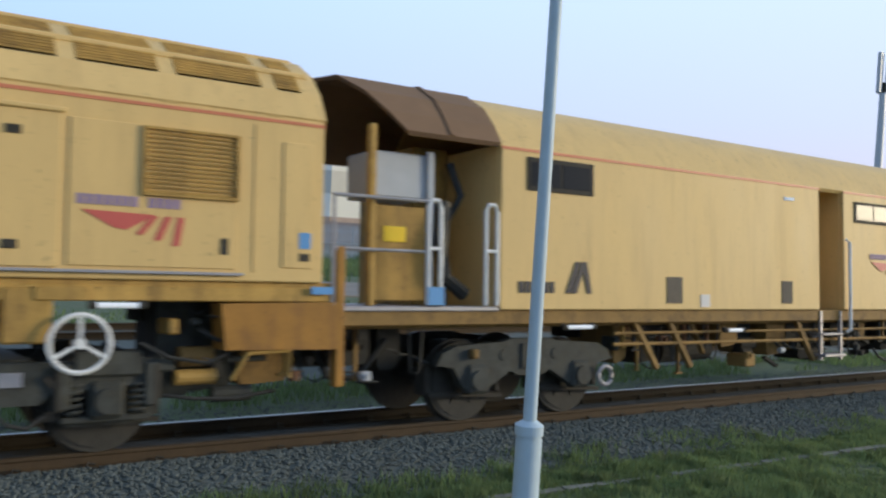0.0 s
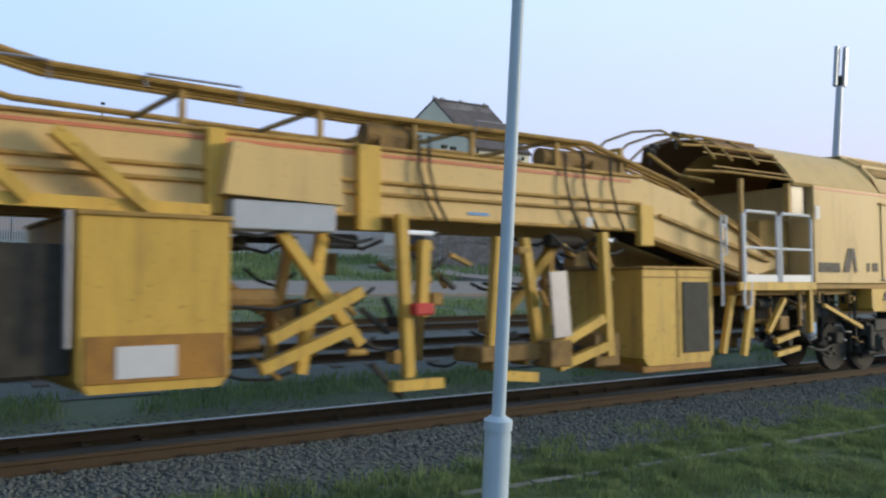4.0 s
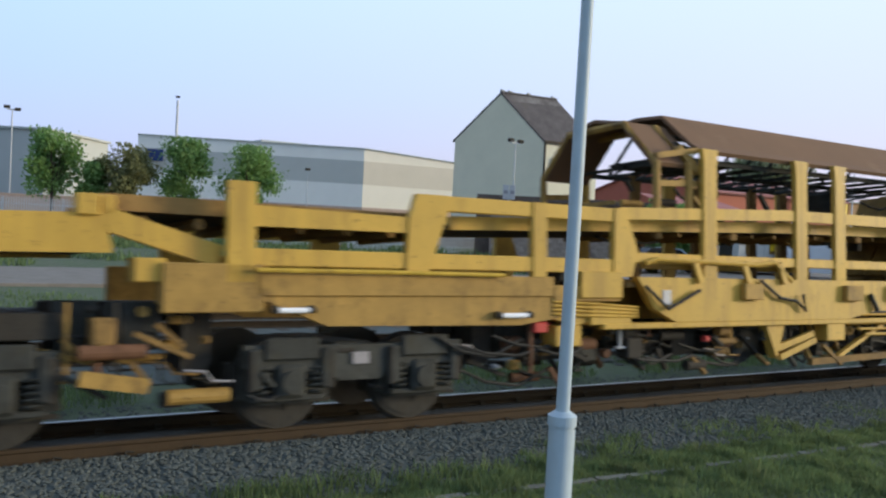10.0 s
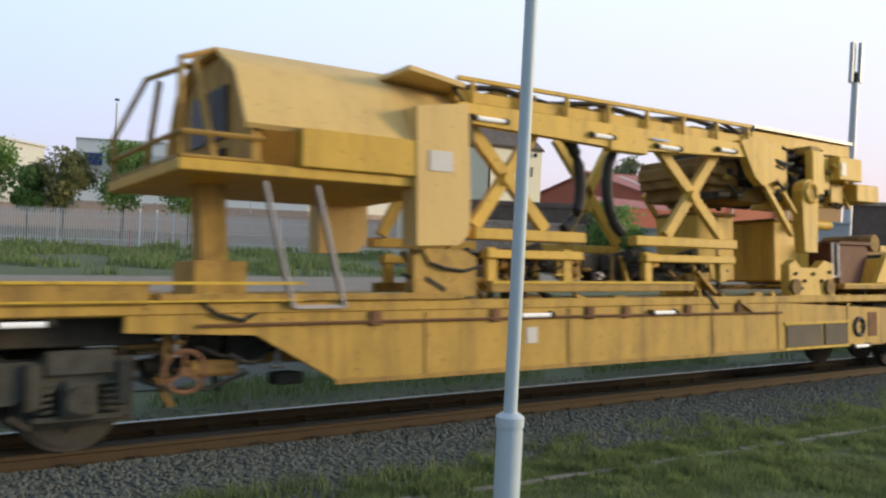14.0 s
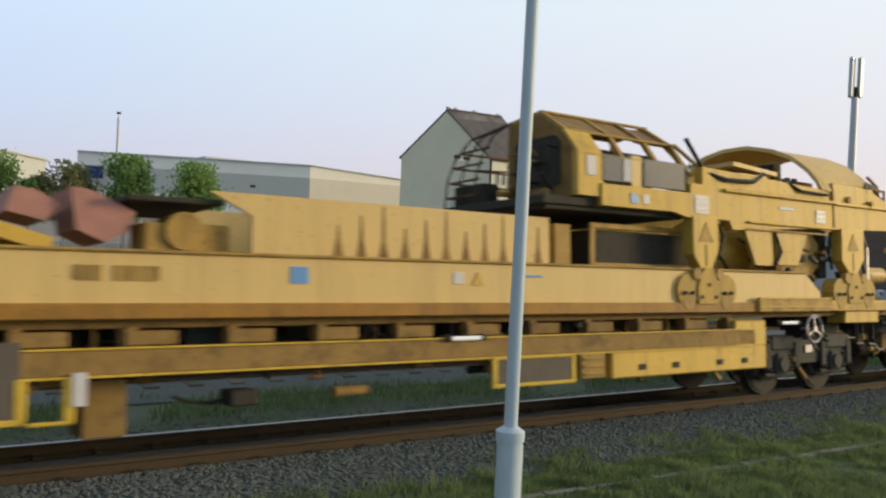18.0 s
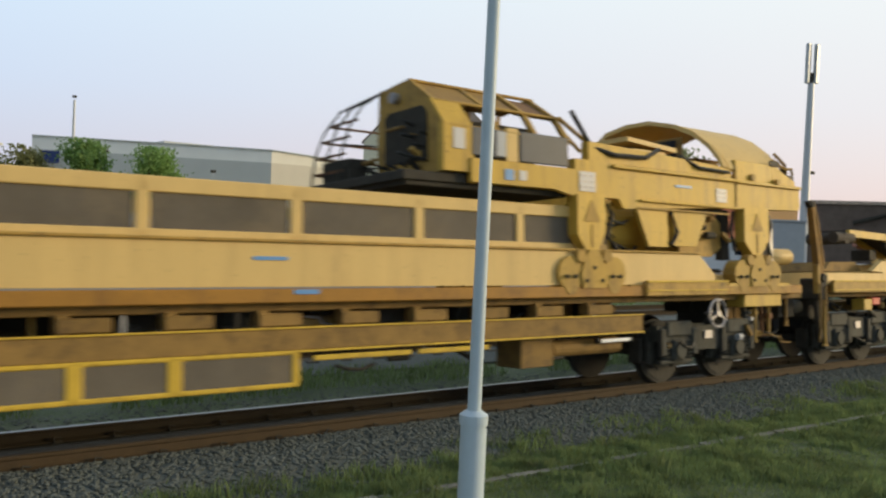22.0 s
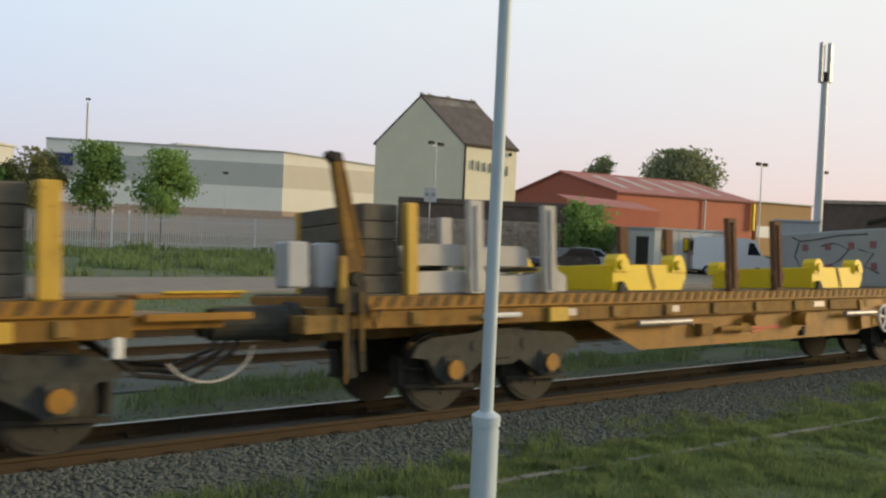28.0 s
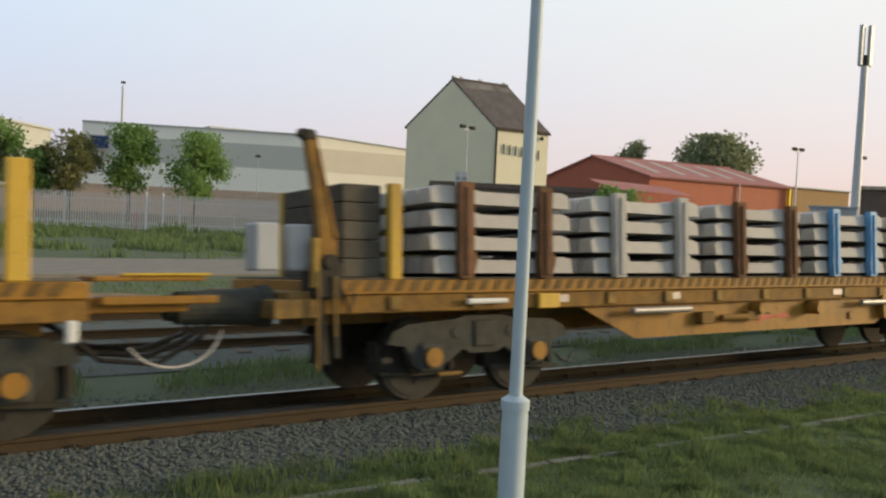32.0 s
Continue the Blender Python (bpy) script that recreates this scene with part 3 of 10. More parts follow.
def underworks(v, x0, x1, z0, z1, seed, dense=5, mats=None):
    """The packed gear between the frames: a centre sill, tanks and boxes of uneven depth, and small fittings before them."""
    rnd = random.Random(seed)
    on(v, "centre_sill", Shape().box(x0, x1, -0.30, 0.30, z1 - 0.22, z1 - 0.01), BLACK)
    x = x0 + 0.05
    while x < x1 - 0.2:
        w, low = min(rnd.uniform(0.22, 0.62), x1 - x), rnd.uniform(z0, z0 + 0.55 * (z1 - z0))
        y = rnd.uniform(-0.95, -0.55)
        if rnd.random() < 0.7:
            on(v, "gear_case", Shape().prism([(x, low + 0.06), (x + 0.05, low), (x + w - 0.06, low + 0.03), (x + w, low + 0.12), (x + w, z1), (x, z1)], y, y + rnd.uniform(0.5, 1.1)), rnd.choice((BLACK, BLACK, BOGIE, OCHRE)))
        else:
            r = rnd.uniform(0.10, 0.19)
            on(v, "air_tank", Shape().cyl((x + w / 2, y + r, max(low, z0 + r)), r, w / 2, "x", 14), BLACK)
        x += w + rnd.choice((0.0, 0.03, 0.08, 0.22))
    mats = mats or (BLACK, OCHRE, YDIRT, BOGIE, GREYBOX, RUST, YDIRT)
    for i in range(int((x1 - x0) * dense)):
        x, z, y, a = rnd.uniform(x0, x1), rnd.uniform(z0 + 0.1, z1 - 0.05), rnd.uniform(-1.24, -0.98), rnd.uniform(0.025, 0.085)
        k = rnd.randrange(5)
        if k == 0:
            on(v, "valve", Shape().box(x - a, x + a, y, y + 0.10, z - a, z + a * 0.8, 0.015).cyl((x, y - 0.02, z), a * 0.5, 0.03, n=8), rnd.choice(mats))
        elif k == 1:
            on(v, "hanger", Shape().box(x - 0.02, x + 0.02, y, y + 0.05, z - 2.4 * a, z1, 0.006).box(x - a, x + a, y - 0.01, y + 0.06, z - 2.6 * a, z - 2.2 * a, 0.006), rnd.choice(mats))
        elif k == 2:
            on(v, "pipe", Shape().tube([(x - 4 * a, y, z), (x - a, y, z - 0.02), (x, y - 0.02, z - 1.6 * a), (x + 3 * a, y, z - 1.8 * a)], 0.014, 6), rnd.choice((RUBBER, BLACK, STEEL, OCHRE)))
        elif k == 3:
            on(v, "cable_loop", Shape().tube([(x - 3 * a, y, z1 - 0.02), (x - 2 * a, y, z), (x, y - 0.02, z - a), (x + 2 * a, y, z), (x + 3 * a, y, z1 - 0.02)], 0.013, 5), RUBBER)
        else:
            on(v, "cock", Shape().cyl((x, y, z), a * 0.8, 0.05, rnd.choice("xyz"), 10), rnd.choice(mats))


ROOF = [(-1.35, 3.32), (-1.20, 3.55), (-0.98, 3.80), (-0.60, 4.03), (0, 4.10), (0.60, 4.03), (0.98, 3.80), (1.20, 3.55), (1.35, 3.32)]

# ---- ground ----
def ground_mat():
    m = bpy.data.materials.new("rough_ground")
    m.use_nodes = True
    n, l = m.node_tree.nodes, m.node_tree.links
    b = n["Principled BSDF"]
    b.inputs["Roughness"].default_value = 0.95
    co, nz, n2, r = n.new("ShaderNodeTexCoord"), n.new("ShaderNodeTexNoise"), n.new("ShaderNodeTexNoise"), n.new("ShaderNodeValToRGB")
    nz.inputs["Scale"].default_value, nz.inputs["Detail"].default_value, nz.inputs["Roughness"].default_value = 0.9, 9, 0.7
    n2.inputs["Scale"].default_value, n2.inputs["Detail"].default_value = 38, 9
    l.new(co.outputs["Object"], nz.inputs["Vector"])
    l.new(co.outputs["Object"], n2.inputs["Vector"])
    mx = n.new("ShaderNodeMath")
    mx.operation = 'MULTIPLY_ADD'
    mx.inputs[1].default_value = 0.55
    l.new(n2.outputs[0], mx.inputs[0])
    l.new(nz.outputs[0], mx.inputs[2])
    e = r.color_ramp.elements
    e[0].position, e[0].color = 0.55, (0.080, 0.112, 0.052, 1)
    e[1].position, e[1].color = 0.98, (0.140, 0.150, 0.112, 1)
    e.new(0.72).color = (0.095, 0.130, 0.065, 1)
    e.new(0.86).color = (0.108, 0.132, 0.080, 1)
    l.new(mx.outputs[0], r.inputs[0])
    l.new(r.outputs[0], b.inputs["Base Color"])
    bp = n.new("ShaderNodeBump")
    bp.inputs["Strength"].default_value, bp.inputs["Distance"].default_value = 0.6, 0.05
    l.new(n2.outputs[0], bp.inputs["Height"])
    l.new(bp.outputs[0], b.inputs["Normal"])
    return m


GROUND = ground_mat()
# oil stain and the train's shadow together in one dark colour
OILY_SHADE = mat("oil_stained_shaded_ballast", (0.033, 0.029, 0.019), 0.85, var=0.35, dirt=(0.036, 0.031, 0.02), dirt_at=0.55, scale=5, grain=50, bump=0.6)
STONE = mat("ballast_stone", (0.112, 0.126, 0.117), 0.9, var=0.2, dirt=(0.115, 0.120, 0.085), dirt_at=0.55, scale=9, grain=60, bump=0.4)
EDGING = mat("weathered_edging", (0.19, 0.195, 0.18), 0.9, var=0.25, dirt=(0.11, 0.13, 0.075), dirt_at=0.52, scale=3, bump=0.4)
TARMAC = mat("worn_concrete_paving", (0.24, 0.215, 0.185), 0.9, var=0.2, dirt=(0.15, 0.13, 0.09), dirt_at=0.55, scale=1.5, bump=0.2)
BRICKWALL = mat("dark_wall_render", (0.145, 0.112, 0.092), 0.9, var=0.25, dirt=(0.21, 0.15, 0.12), dirt_at=0.55, scale=1.5, bump=0.4)
RUBBLE = mat("rubble_stone", (0.42, 0.335, 0.265), 0.95, var=0.3, dirt=(0.14, 0.12, 0.09), dirt_at=0.52, scale=2.5, bump=0.6, per=0.2)
CREAM = mat("cream_render", (0.83, 0.78, 0.59), 0.85, var=0.05, dirt=(0.72, 0.68, 0.51), dirt_at=0.66, scale=0.6, bump=0.1)
LICHEN = mat("lichened_slate", (0.15, 0.135, 0.13), 0.9, var=0.35, dirt=(0.34, 0.33, 0.31), dirt_at=0.47, scale=0.9, bump=0.4)
SLATE = mat("slate_roof", (0.125, 0.112, 0.11), 0.8, var=0.3, dirt=(0.16, 0.14, 0.115), dirt_at=0.55, scale=1.2, bump=0.4)
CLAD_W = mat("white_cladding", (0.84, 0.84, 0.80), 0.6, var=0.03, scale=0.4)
# cladding of the sunward wing, with the low sun's warmth put into the colour
CLAD_SUN = mat("sunlit_cream_cladding", (0.88, 0.83, 0.70), 0.6, var=0.03, scale=0.4)
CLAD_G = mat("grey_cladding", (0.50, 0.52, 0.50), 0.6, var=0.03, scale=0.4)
CLAD_B = mat("warm_brick_plinth", (0.50, 0.375, 0.295), 0.9, var=0.15, scale=2)
REDCLAD = mat("red_cladding", (0.46, 0.135, 0.085), 0.7, var=0.08, dirt=(0.30, 0.09, 0.06), dirt_at=0.6, scale=0.7)
REDROOF = mat("red_sheet_roof", (0.40, 0.17, 0.155), 0.75, var=0.12, dirt=(0.50, 0.30, 0.27), dirt_at=0.56, scale=0.5)
TANCLAD = mat("tan_cladding", (0.40, 0.25, 0.12), 0.8, var=0.08, scale=0.8)
# middle band of the sunward wing, its warm light painted in
CLAD_SUN_BAND = mat("sunlit_band_cladding", (0.70, 0.64, 0.52), 0.7, var=0.04, scale=0.5)
GALV = mat("galvanised_steel", (0.54, 0.56, 0.58), 0.5, metal=0.3, var=0.08, scale=6)
POLE = mat("pale_blue_grey_pole", (0.47, 0.56, 0.62), 0.45, var=0.06, dirt=(0.24, 0.26, 0.27), dirt_at=0.66, scale=6, bump=0.05)
LEAFA = mat("green_leaves", (0.22, 0.35, 0.11), 0.7, var=0.35, scale=1.2, bump=0, per=0.1, leaf=True)
LEAFC = mat("russet_leaves", (0.23, 0.235, 0.10), 0.75, var=0.35, scale=1.2, bump=0, leaf=True)
LEAFB = mat("olive_leaves", (0.26, 0.30, 0.17), 0.75, var=0.35, scale=1.2, bump=0, leaf=True)
BARK = mat("tree_bark", (0.09, 0.07, 0.05), 0.95, var=0.3, scale=8, bump=0.5)
GRASS = mat("grass_blades", (0.172, 0.236, 0.100), 0.9, var=0.5, scale=2.2, bump=0, dirt=(0.235, 0.245, 0.155), dirt_at=0.55, leaf=True)
PORTA = mat("portable_cabin_paint", (0.56, 0.56, 0.52), 0.6, var=0.06, dirt=(0.4, 0.38, 0.33), dirt_at=0.62, scale=1.5)
CARDARK = mat("dark_car_paint", (0.02, 0.024, 0.035), 0.25, var=0.05)
CARPALE = mat("silver_blue_car_paint", (0.42, 0.50, 0.58), 0.28, metal=0.3, var=0.04)
VANWHITE = mat("white_van_paint", (0.76, 0.78, 0.80), 0.35, var=0.03)
HILL = mat("far_hill_woods", (0.10, 0.12, 0.13), 1.0, var=0.2, scale=0.02)


def level(y):
    return float(np.interp(y, [-400, 0, 6.8, 7.4, 12.6, 14, 24, 40, 60, 125, 700], [-0.25, -0.25, -0.25, -0.35, -0.35, -0.27, -0.2, -0.1, 0.25, 2.6, 2.6]))


def structure(name, sh, material, label="", smooth=False):
    ob = part(name, sh, material, None, label, smooth)
    return tagged(ob, kind="structure")


def build_ground():
    sh = Shape()
    xs = [-900, -300, -100] + list(np.linspace(-40, 120, 60)) + [200, 400, 900]
    ys = [-400, -50, -10] + list(np.linspace(-4, 8, 20)) + [9, 10, 11, 12, 12.6, 14, 17, 20, 24, 28, 34, 40, 50, 60, 80, 100, 125, 300, 1500]
    vs = []
    for y in ys:
        for x in xs:
            d = 0.05 * noise.noise((x * 0.5, y * 0.5, 0)) + 0.1 * noise.noise((x * 0.1, y * 0.1, 3)) if (y < 6.5 or y > 13) else 0
            vs.append((x, y, level(y) + d))
    n = len(xs)
    sh.add(vs, [(j * n + i, j * n + i + 1, (j + 1) * n + i + 1, (j + 1) * n + i) for j in range(len(ys) - 1) for i in range(n - 1)])
    structure("ground", sh, GROUND, "rough weedy ground beside the railway", True)


build_ground()


def track_bed():
    c = math.tan(radians(CANT))
    top = lambda y: -0.19 - c * (y - TRACK_Y)
    sh = Shape().prism_x([(7.0, -0.32), (7.75, -0.2), (8.2, -0.105), (8.62, -0.075), (8.80, -0.13), (9.0, top(9.0)), (10.9, top(10.9)), (11.6, top(11)), (12.5, -0.32), (12.5, -0.6), (7.0, -0.6)], -160, 260)
    structure("ballast_bed", sh, STONE, "grey crushed stone ballast bed")
    sh = Shape().prism_x([(13.0, -0.3), (13.6, -0.16), (20.2, -0.16), (20.8, -0.3), (20.8, -0.6), (13.0, -0.6)], -160, 260)
    structure("far_ballast_bed", sh, STONE, "grey ballast bed under the far tracks")
    rail = [(-0.07, -0.158), (0.07, -0.158), (0.07, -0.145), (0.012, -0.12), (0.012, -0.045), (0.035, -0.03), (0.035, -0.004), (-0.035, -0.004), (-0.035, -0.03), (-0.012, -0.045), (-0.012, -0.12), (-0.07, -0.145)]
    for side in (-0.755, 0.755):
        y0, z0 = TRACK_Y + side * math.cos(radians(CANT)), -side * math.sin(radians(CANT))
        # the far rail gets the darker colour that holds the train's shade
        r = structure("rail", Shape().prism_x([(y0 + a, z0 + b) for a, b in rail], -160, 260), RAILS if side < 0 else SHADERAIL, "rusty brown running rail with a polished head")
        hd = part("rail_head", Shape().box(-160, 260, y0 - 0.032, y0 + 0.032, z0 - 0.006, z0, 0.002), DUSTY if side < 0 else SHINE, r)
        for i in range(-6, 56):
            x = i * 0.65
            k = Shape().box(x - 0.05, x + 0.05, y0 - 0.11, y0 - 0.06, z0 - 0.165, z0 - 0.135, 0.01).tube([(x - 0.05, y0 - 0.09, z0 - 0.12), (x - 0.03, y0 - 0.05, z0 - 0.10), (x + 0.04, y0 - 0.06, z0 - 0.11)], 0.012, 5)
            part("rail_clip", k, BLACK, r)
    for yc, z in ((14.75, 0.0), (18.6, 0.0)):
        for side in (-0.755, 0.755):
            structure("far_rail", Shape().prism_x([(yc + side + a, z + b) for a, b in rail], -160, 260), RAILS, "rusty brown rail of a far track")
        for i in range(-4, 40):
            x = i * 0.7
            s = structure("track_sleeper", Shape().box(x - 0.13, x + 0.13, yc - 1.25, yc + 1.25, z - 0.30, z - 0.152, 0.02), TIMBER, "dark timber sleeper")
    structure("paved_strip", Shape().box(-60, 140, 27.5, 34.5, -0.4, -0.06), TARMAC, "pale worn concrete strip")
    structure("yard_paving", Shape().prism_x([(28.0, -0.3), (28.0, 0.02), (46, 0.14), (46, -0.3)], 28, 90), TARMAC, "pale paved yard")
    structure("oily_bed", Shape().add([(x, TRACK_Y + y, -0.165 - c * y + (0.0 if abs(y) > 0.5 else 0.02)) for x in (-160, 260) for y in (-0.69, -0.3, 0.3, 0.69)], [(0, 4, 5, 1), (1, 5, 6, 2), (2, 6, 7, 3)]), OILY_SHADE, "oil-stained ballast between the rails, darkened by painted shade")
    rnd = random.Random(8)
    for i in range(7):
        x0 = 3.0 + 1.55 * i
        y0, y1 = 6.70 - 0.041 * (x0 - 3), 6.70 - 0.041 * (x0 - 1.5) + rnd.uniform(-0.02, 0.02)
        k = structure("edging", Shape().bar((x0, y0, -0.248), (x0 + 1.5, y1, -0.248 + rnd.uniform(-0.025, 0.015)), 0.10, 0.16), EDGING, "half-buried grey edging in the grass")


track_bed()


def stones(name, count, base, label, oily=False):
    """Loose ballast lying on the shoulder and between the rails."""
    rnd = random.Random(5 + count)
    verts, faces = [], []
    ico = [(0, 0, 1), (0.9, 0, 0.45), (0.28, 0.85, 0.45), (-0.72, 0.53, 0.45), (-0.72, -0.53, 0.45), (0.28, -0.85, 0.45), (0.72, 0.5, -0.4), (-0.28, 0.8, -0.4), (-0.85, 0, -0.4), (-0.28, -0.8, -0.4), (0.72, -0.5, -0.4)]
    fc = [(0, 1, 2), (0, 2, 3), (0, 3, 4), (0, 4, 5), (0, 5, 1), (1, 6, 2), (2, 7, 3), (3, 8, 4), (4, 9, 5), (5, 10, 1), (6, 7, 2), (7, 8, 3), (8, 9, 4), (9, 10, 5), (10, 6, 1)]
    c = math.tan(radians(CANT))
    for i in range(count):
        x = -1 + 25 * rnd.random() ** 1.15
        u = rnd.random() if not oily else 0.7
        if not oily and 0.62 <= u < 0.85:
            u = 0.3
        if u < 0.62:
            y = 8.66 - 1.75 * rnd.random() ** 1.25
            z = float(np.interp(y, [7.0, 7.75, 8.2, 8.62], [-0.31, -0.19, -0.095, -0.068]))
        elif u < 0.85:
            y = rnd.uniform(8.9, 10.2)
            z = -0.20 - c * (y - TRACK_Y)
        else:
            y = rnd.uniform(10.4, 12.4)
            z = float(np.interp(y, [10.4, 11.3, 12.4], [-0.26, -0.29, -0.31]))
        r = rnd.uniform(0.016, 0.036)
        a, sx, sy, sz = rnd.uniform(0, 6.28), rnd.uniform(0.7, 1.3), rnd.uniform(0.7, 1.3), rnd.uniform(0.34, 0.62)
        k, ca, sa = len(verts), math.cos(a), math.sin(a)
        for px, py, pz in ico:
            qx, qy, qz = px * sx * rnd.uniform(0.8, 1.2), py * sy * rnd.uniform(0.8, 1.2), pz * sz
            verts.append((x + r * (ca * qx - sa * qy), y + r * (sa * qx + ca * qy), z + r * qz))
        faces += [tuple(j + k for j in f) for f in fc]
    me = bpy.data.meshes.new(name)
    me.from_pydata(verts, [], faces)
    m = base.copy()
    m.name = name + "_stone"
    n, l = m.node_tree.nodes, m.node_tree.links
    b = n["Principled BSDF"]
    src = b.inputs["Base Color"].links[0].from_socket
    geo, mr, mul = n.new("ShaderNodeNewGeometry"), n.new("ShaderNodeMapRange"), n.new("ShaderNodeVectorMath")
    mul.operation = 'SCALE'
    mr.inputs["To Min"].default_value, mr.inputs["To Max"].default_value = 0.78, 1.24
    l.new(geo.outputs["Random Per Island"], mr.inputs["Value"])
    l.new(src, mul.inputs[0])
    l.new(mr.outputs[0], mul.inputs["Scale"])
    l.new(mul.outputs[0], b.inputs["Base Color"])
    tagged(part(name, me, m), label, "ballast", kind="stuff")


stones("loose_ballast", 32000, STONE, "loose grey crushed stones along the track")
stones("oily_ballast", 3000, OILY_SHADE, "dark oily stones between the rails", True)


def blades(name, count, where, height, seed, material, label, category="grass"):
    rnd = random.Random(seed)
    v, f = [], []
    for i in range(count):
        x, y, z, h = where(rnd)
        h *= rnd.uniform(*height)
        a = rnd.uniform(0, 6.28)
        w = 0.006 + 0.004 * rnd.random() + 0.0012 * max(y - 8, 0)
        dx, dy = w * math.cos(a), w * math.sin(a)
        lx, ly = rnd.uniform(-0.45, 0.45) * h, rnd.uniform(-0.45, 0.45) * h
        k = len(v)
        v += [(x - dx, y - dy, z), (x + dx, y + dy, z), (x + dx * 0.6 + lx * 0.5, y + dy * 0.6 + ly * 0.5, z + h * 0.65), (x - dx * 0.6 + lx * 0.5, y - dy * 0.6 + ly * 0.5, z + h * 0.65), (x + lx, y + ly, z + h)]
        f += [(k, k + 1, k + 2, k + 3), (k + 3, k + 2, k + 4)]
    me = bpy.data.meshes.new(name)
    me.from_pydata(v, [], f)
    tagged(part(name, me, material), label, category, kind="stuff")


def turf(x, y):
    """Height of the ground or of the ballast's foot."""
    z = level(y) + (0.05 * noise.noise((x * 0.5, y * 0.5, 0)) + 0.1 * noise.noise((x * 0.1, y * 0.1, 3)) if y < 6.5 else 0.0)
    return max(z + DROP, float(np.interp(y, [7.0, 7.75, 8.2], [-0.32, -0.2, -0.105]))) - 0.012


def near_grass(r):
    """Rough grass: thick and tall in tufts towards the camera, thinning out over the ballast's foot."""
    while True:
        x, y = 1.5 + 22 * r.random() ** 1.5, r.uniform(2.6, 8.15)
        big = noise.noise((x * 0.55, y * 0.9, 1.0)) + 0.6 * noise.noise((x * 1.9, y * 2.4, 4.0))
        tuft = noise.noise((x * 3.1, y * 3.4, 6.0))
        foot = max(0.0, y - 6.75 + 0.25 * noise.noise((x * 0.7, 0.3, 8.0)) - 0.03 * min(x, 14))
        keep = 0.66 + 0.42 * big + 0.35 * tuft - 1.0 * foot
        if abs(y - (6.70 - 0.041 * (x - 3))) < 0.07:
            keep -= 0.25
        if r.random() < keep:
            return x, y, turf(x, y), 0.62 + 0.5 * max(big, -0.5) + (1.1 if tuft > 0.28 else 0.25) * max(tuft, 0.0)


CLUMPS = ((2.7, 7.45), (2.98, 7.5), (3.2, 7.42), (3.75, 7.54), (4.69, 7.39), (5.3, 7.3), (7.6, 7.75), (9.0, 7.9), (12.3, 8.0))


def clump_weeds(r):
    x, y = r.choice(CLUMPS)
    return r.gauss(x, 0.22), r.gauss(y, 0.13), -0.24, 1.0


def verge(r):
    while True:
        x, y = r.uniform(0, 30), r.choice((r.uniform(11.6, 13.2), r.uniform(20.3, 26)))
        if noise.noise((x * 0.5, y * 0.6, 9.0)) > -0.15:
            return x, y, -0.30 if y < 14 else -0.24, 1.0


def weeds_far(r):
    x, y = r.uniform(2, 46), r.uniform(36, 57)
    while noise.noise((x * 0.25, y * 0.25, 7)) < 0.0:
        x, y = r.uniform(2, 46), r.uniform(36, 57)
    return x, y, level(y) - 0.03, 1 + 1.2 * noise.noise((x * 0.3, y * 0.3, 2))


def sward(r):
    while True:
        x, y = 1.5 + 22 * r.random() ** 1.5, r.uniform(2.6, 7.4)
        if r.random() < 1.25 - 0.9 * max(0.0, y - 6.5):
            return x, y, turf(x, y), 1.0


blades("low_sward", 150000, sward, (0.022, 0.06), 19, GRASS, "short dull green sward beside the track")
blades("track_weeds", 1500, clump_weeds, (0.05, 0.19), 13, GRASS, "low green weed tufts in the ballast", "weeds")
blades("verge_grass", 16000, verge, (0.06, 0.2), 14, GRASS, "low grass between the tracks", "grass")
blades("grass", 230000, near_grass, (0.04, 0.15), 11, GRASS, "uneven green and dry grass beside the track")
blades("weeds", 12000, weeds_far, (0.15, 0.55), 12, GRASS, "patchy green weeds before the fence", "weeds")


# the near track lies a little below the wheels' nominal plane
for ob in list(bpy.data.objects):
    if ob.parent is None and ob.name.split(".")[0] in ("ballast_bed", "rail", "oily_bed", "edging", "loose_ballast", "oily_ballast", "track_weeds", "grass", "low_sward"):
        ob.location.z -= DROP


# ---- lamp post beside the camera ----
def lamp_post():
    v = thing("lamp_post", "pale blue-grey hinged steel lamp post with a stout base", "lamp post")
    v.matrix_world = pose(3.42, 4.03, -0.237, 0, 0.25, 0)
    part("base", Shape().cyl((0, 0, 0.70), 0.078, 0.70, "z", 28), POLE, v, smooth=False)
    part("collar", Shape().cyl((0, 0, 1.375), 0.088, 0.030, "z", 28).cyl((0, 0, 1.418), 0.086, 0.013, "z", 28, 0.048), POLE, v)
    part("shaft", Shape().cyl((0, 0, 3.4), 0.042, 2.0, "z", 24, 0.036), POLE, v)
    part("door", Shape().box(0.030, 0.0735, -0.048, -0.02, 0.35, 1.32, 0.004), POLE, v)
    part("bracket_arm", Shape().tube([(0, 0, 5.3), (0, 0, 5.6), (0.15, 0.2, 5.8), (0.4, 0.5, 5.85)], 0.03), POLE, v)
    part("lantern", Shape().box(0.25, 0.75, 0.35, 0.65, 5.8, 5.92, 0.04), GREYBOX, v)


lamp_post()


# ---- beyond the track ----
def at(x, y, z, rz):
    return pose(x, y, z, 0, 0, rz)


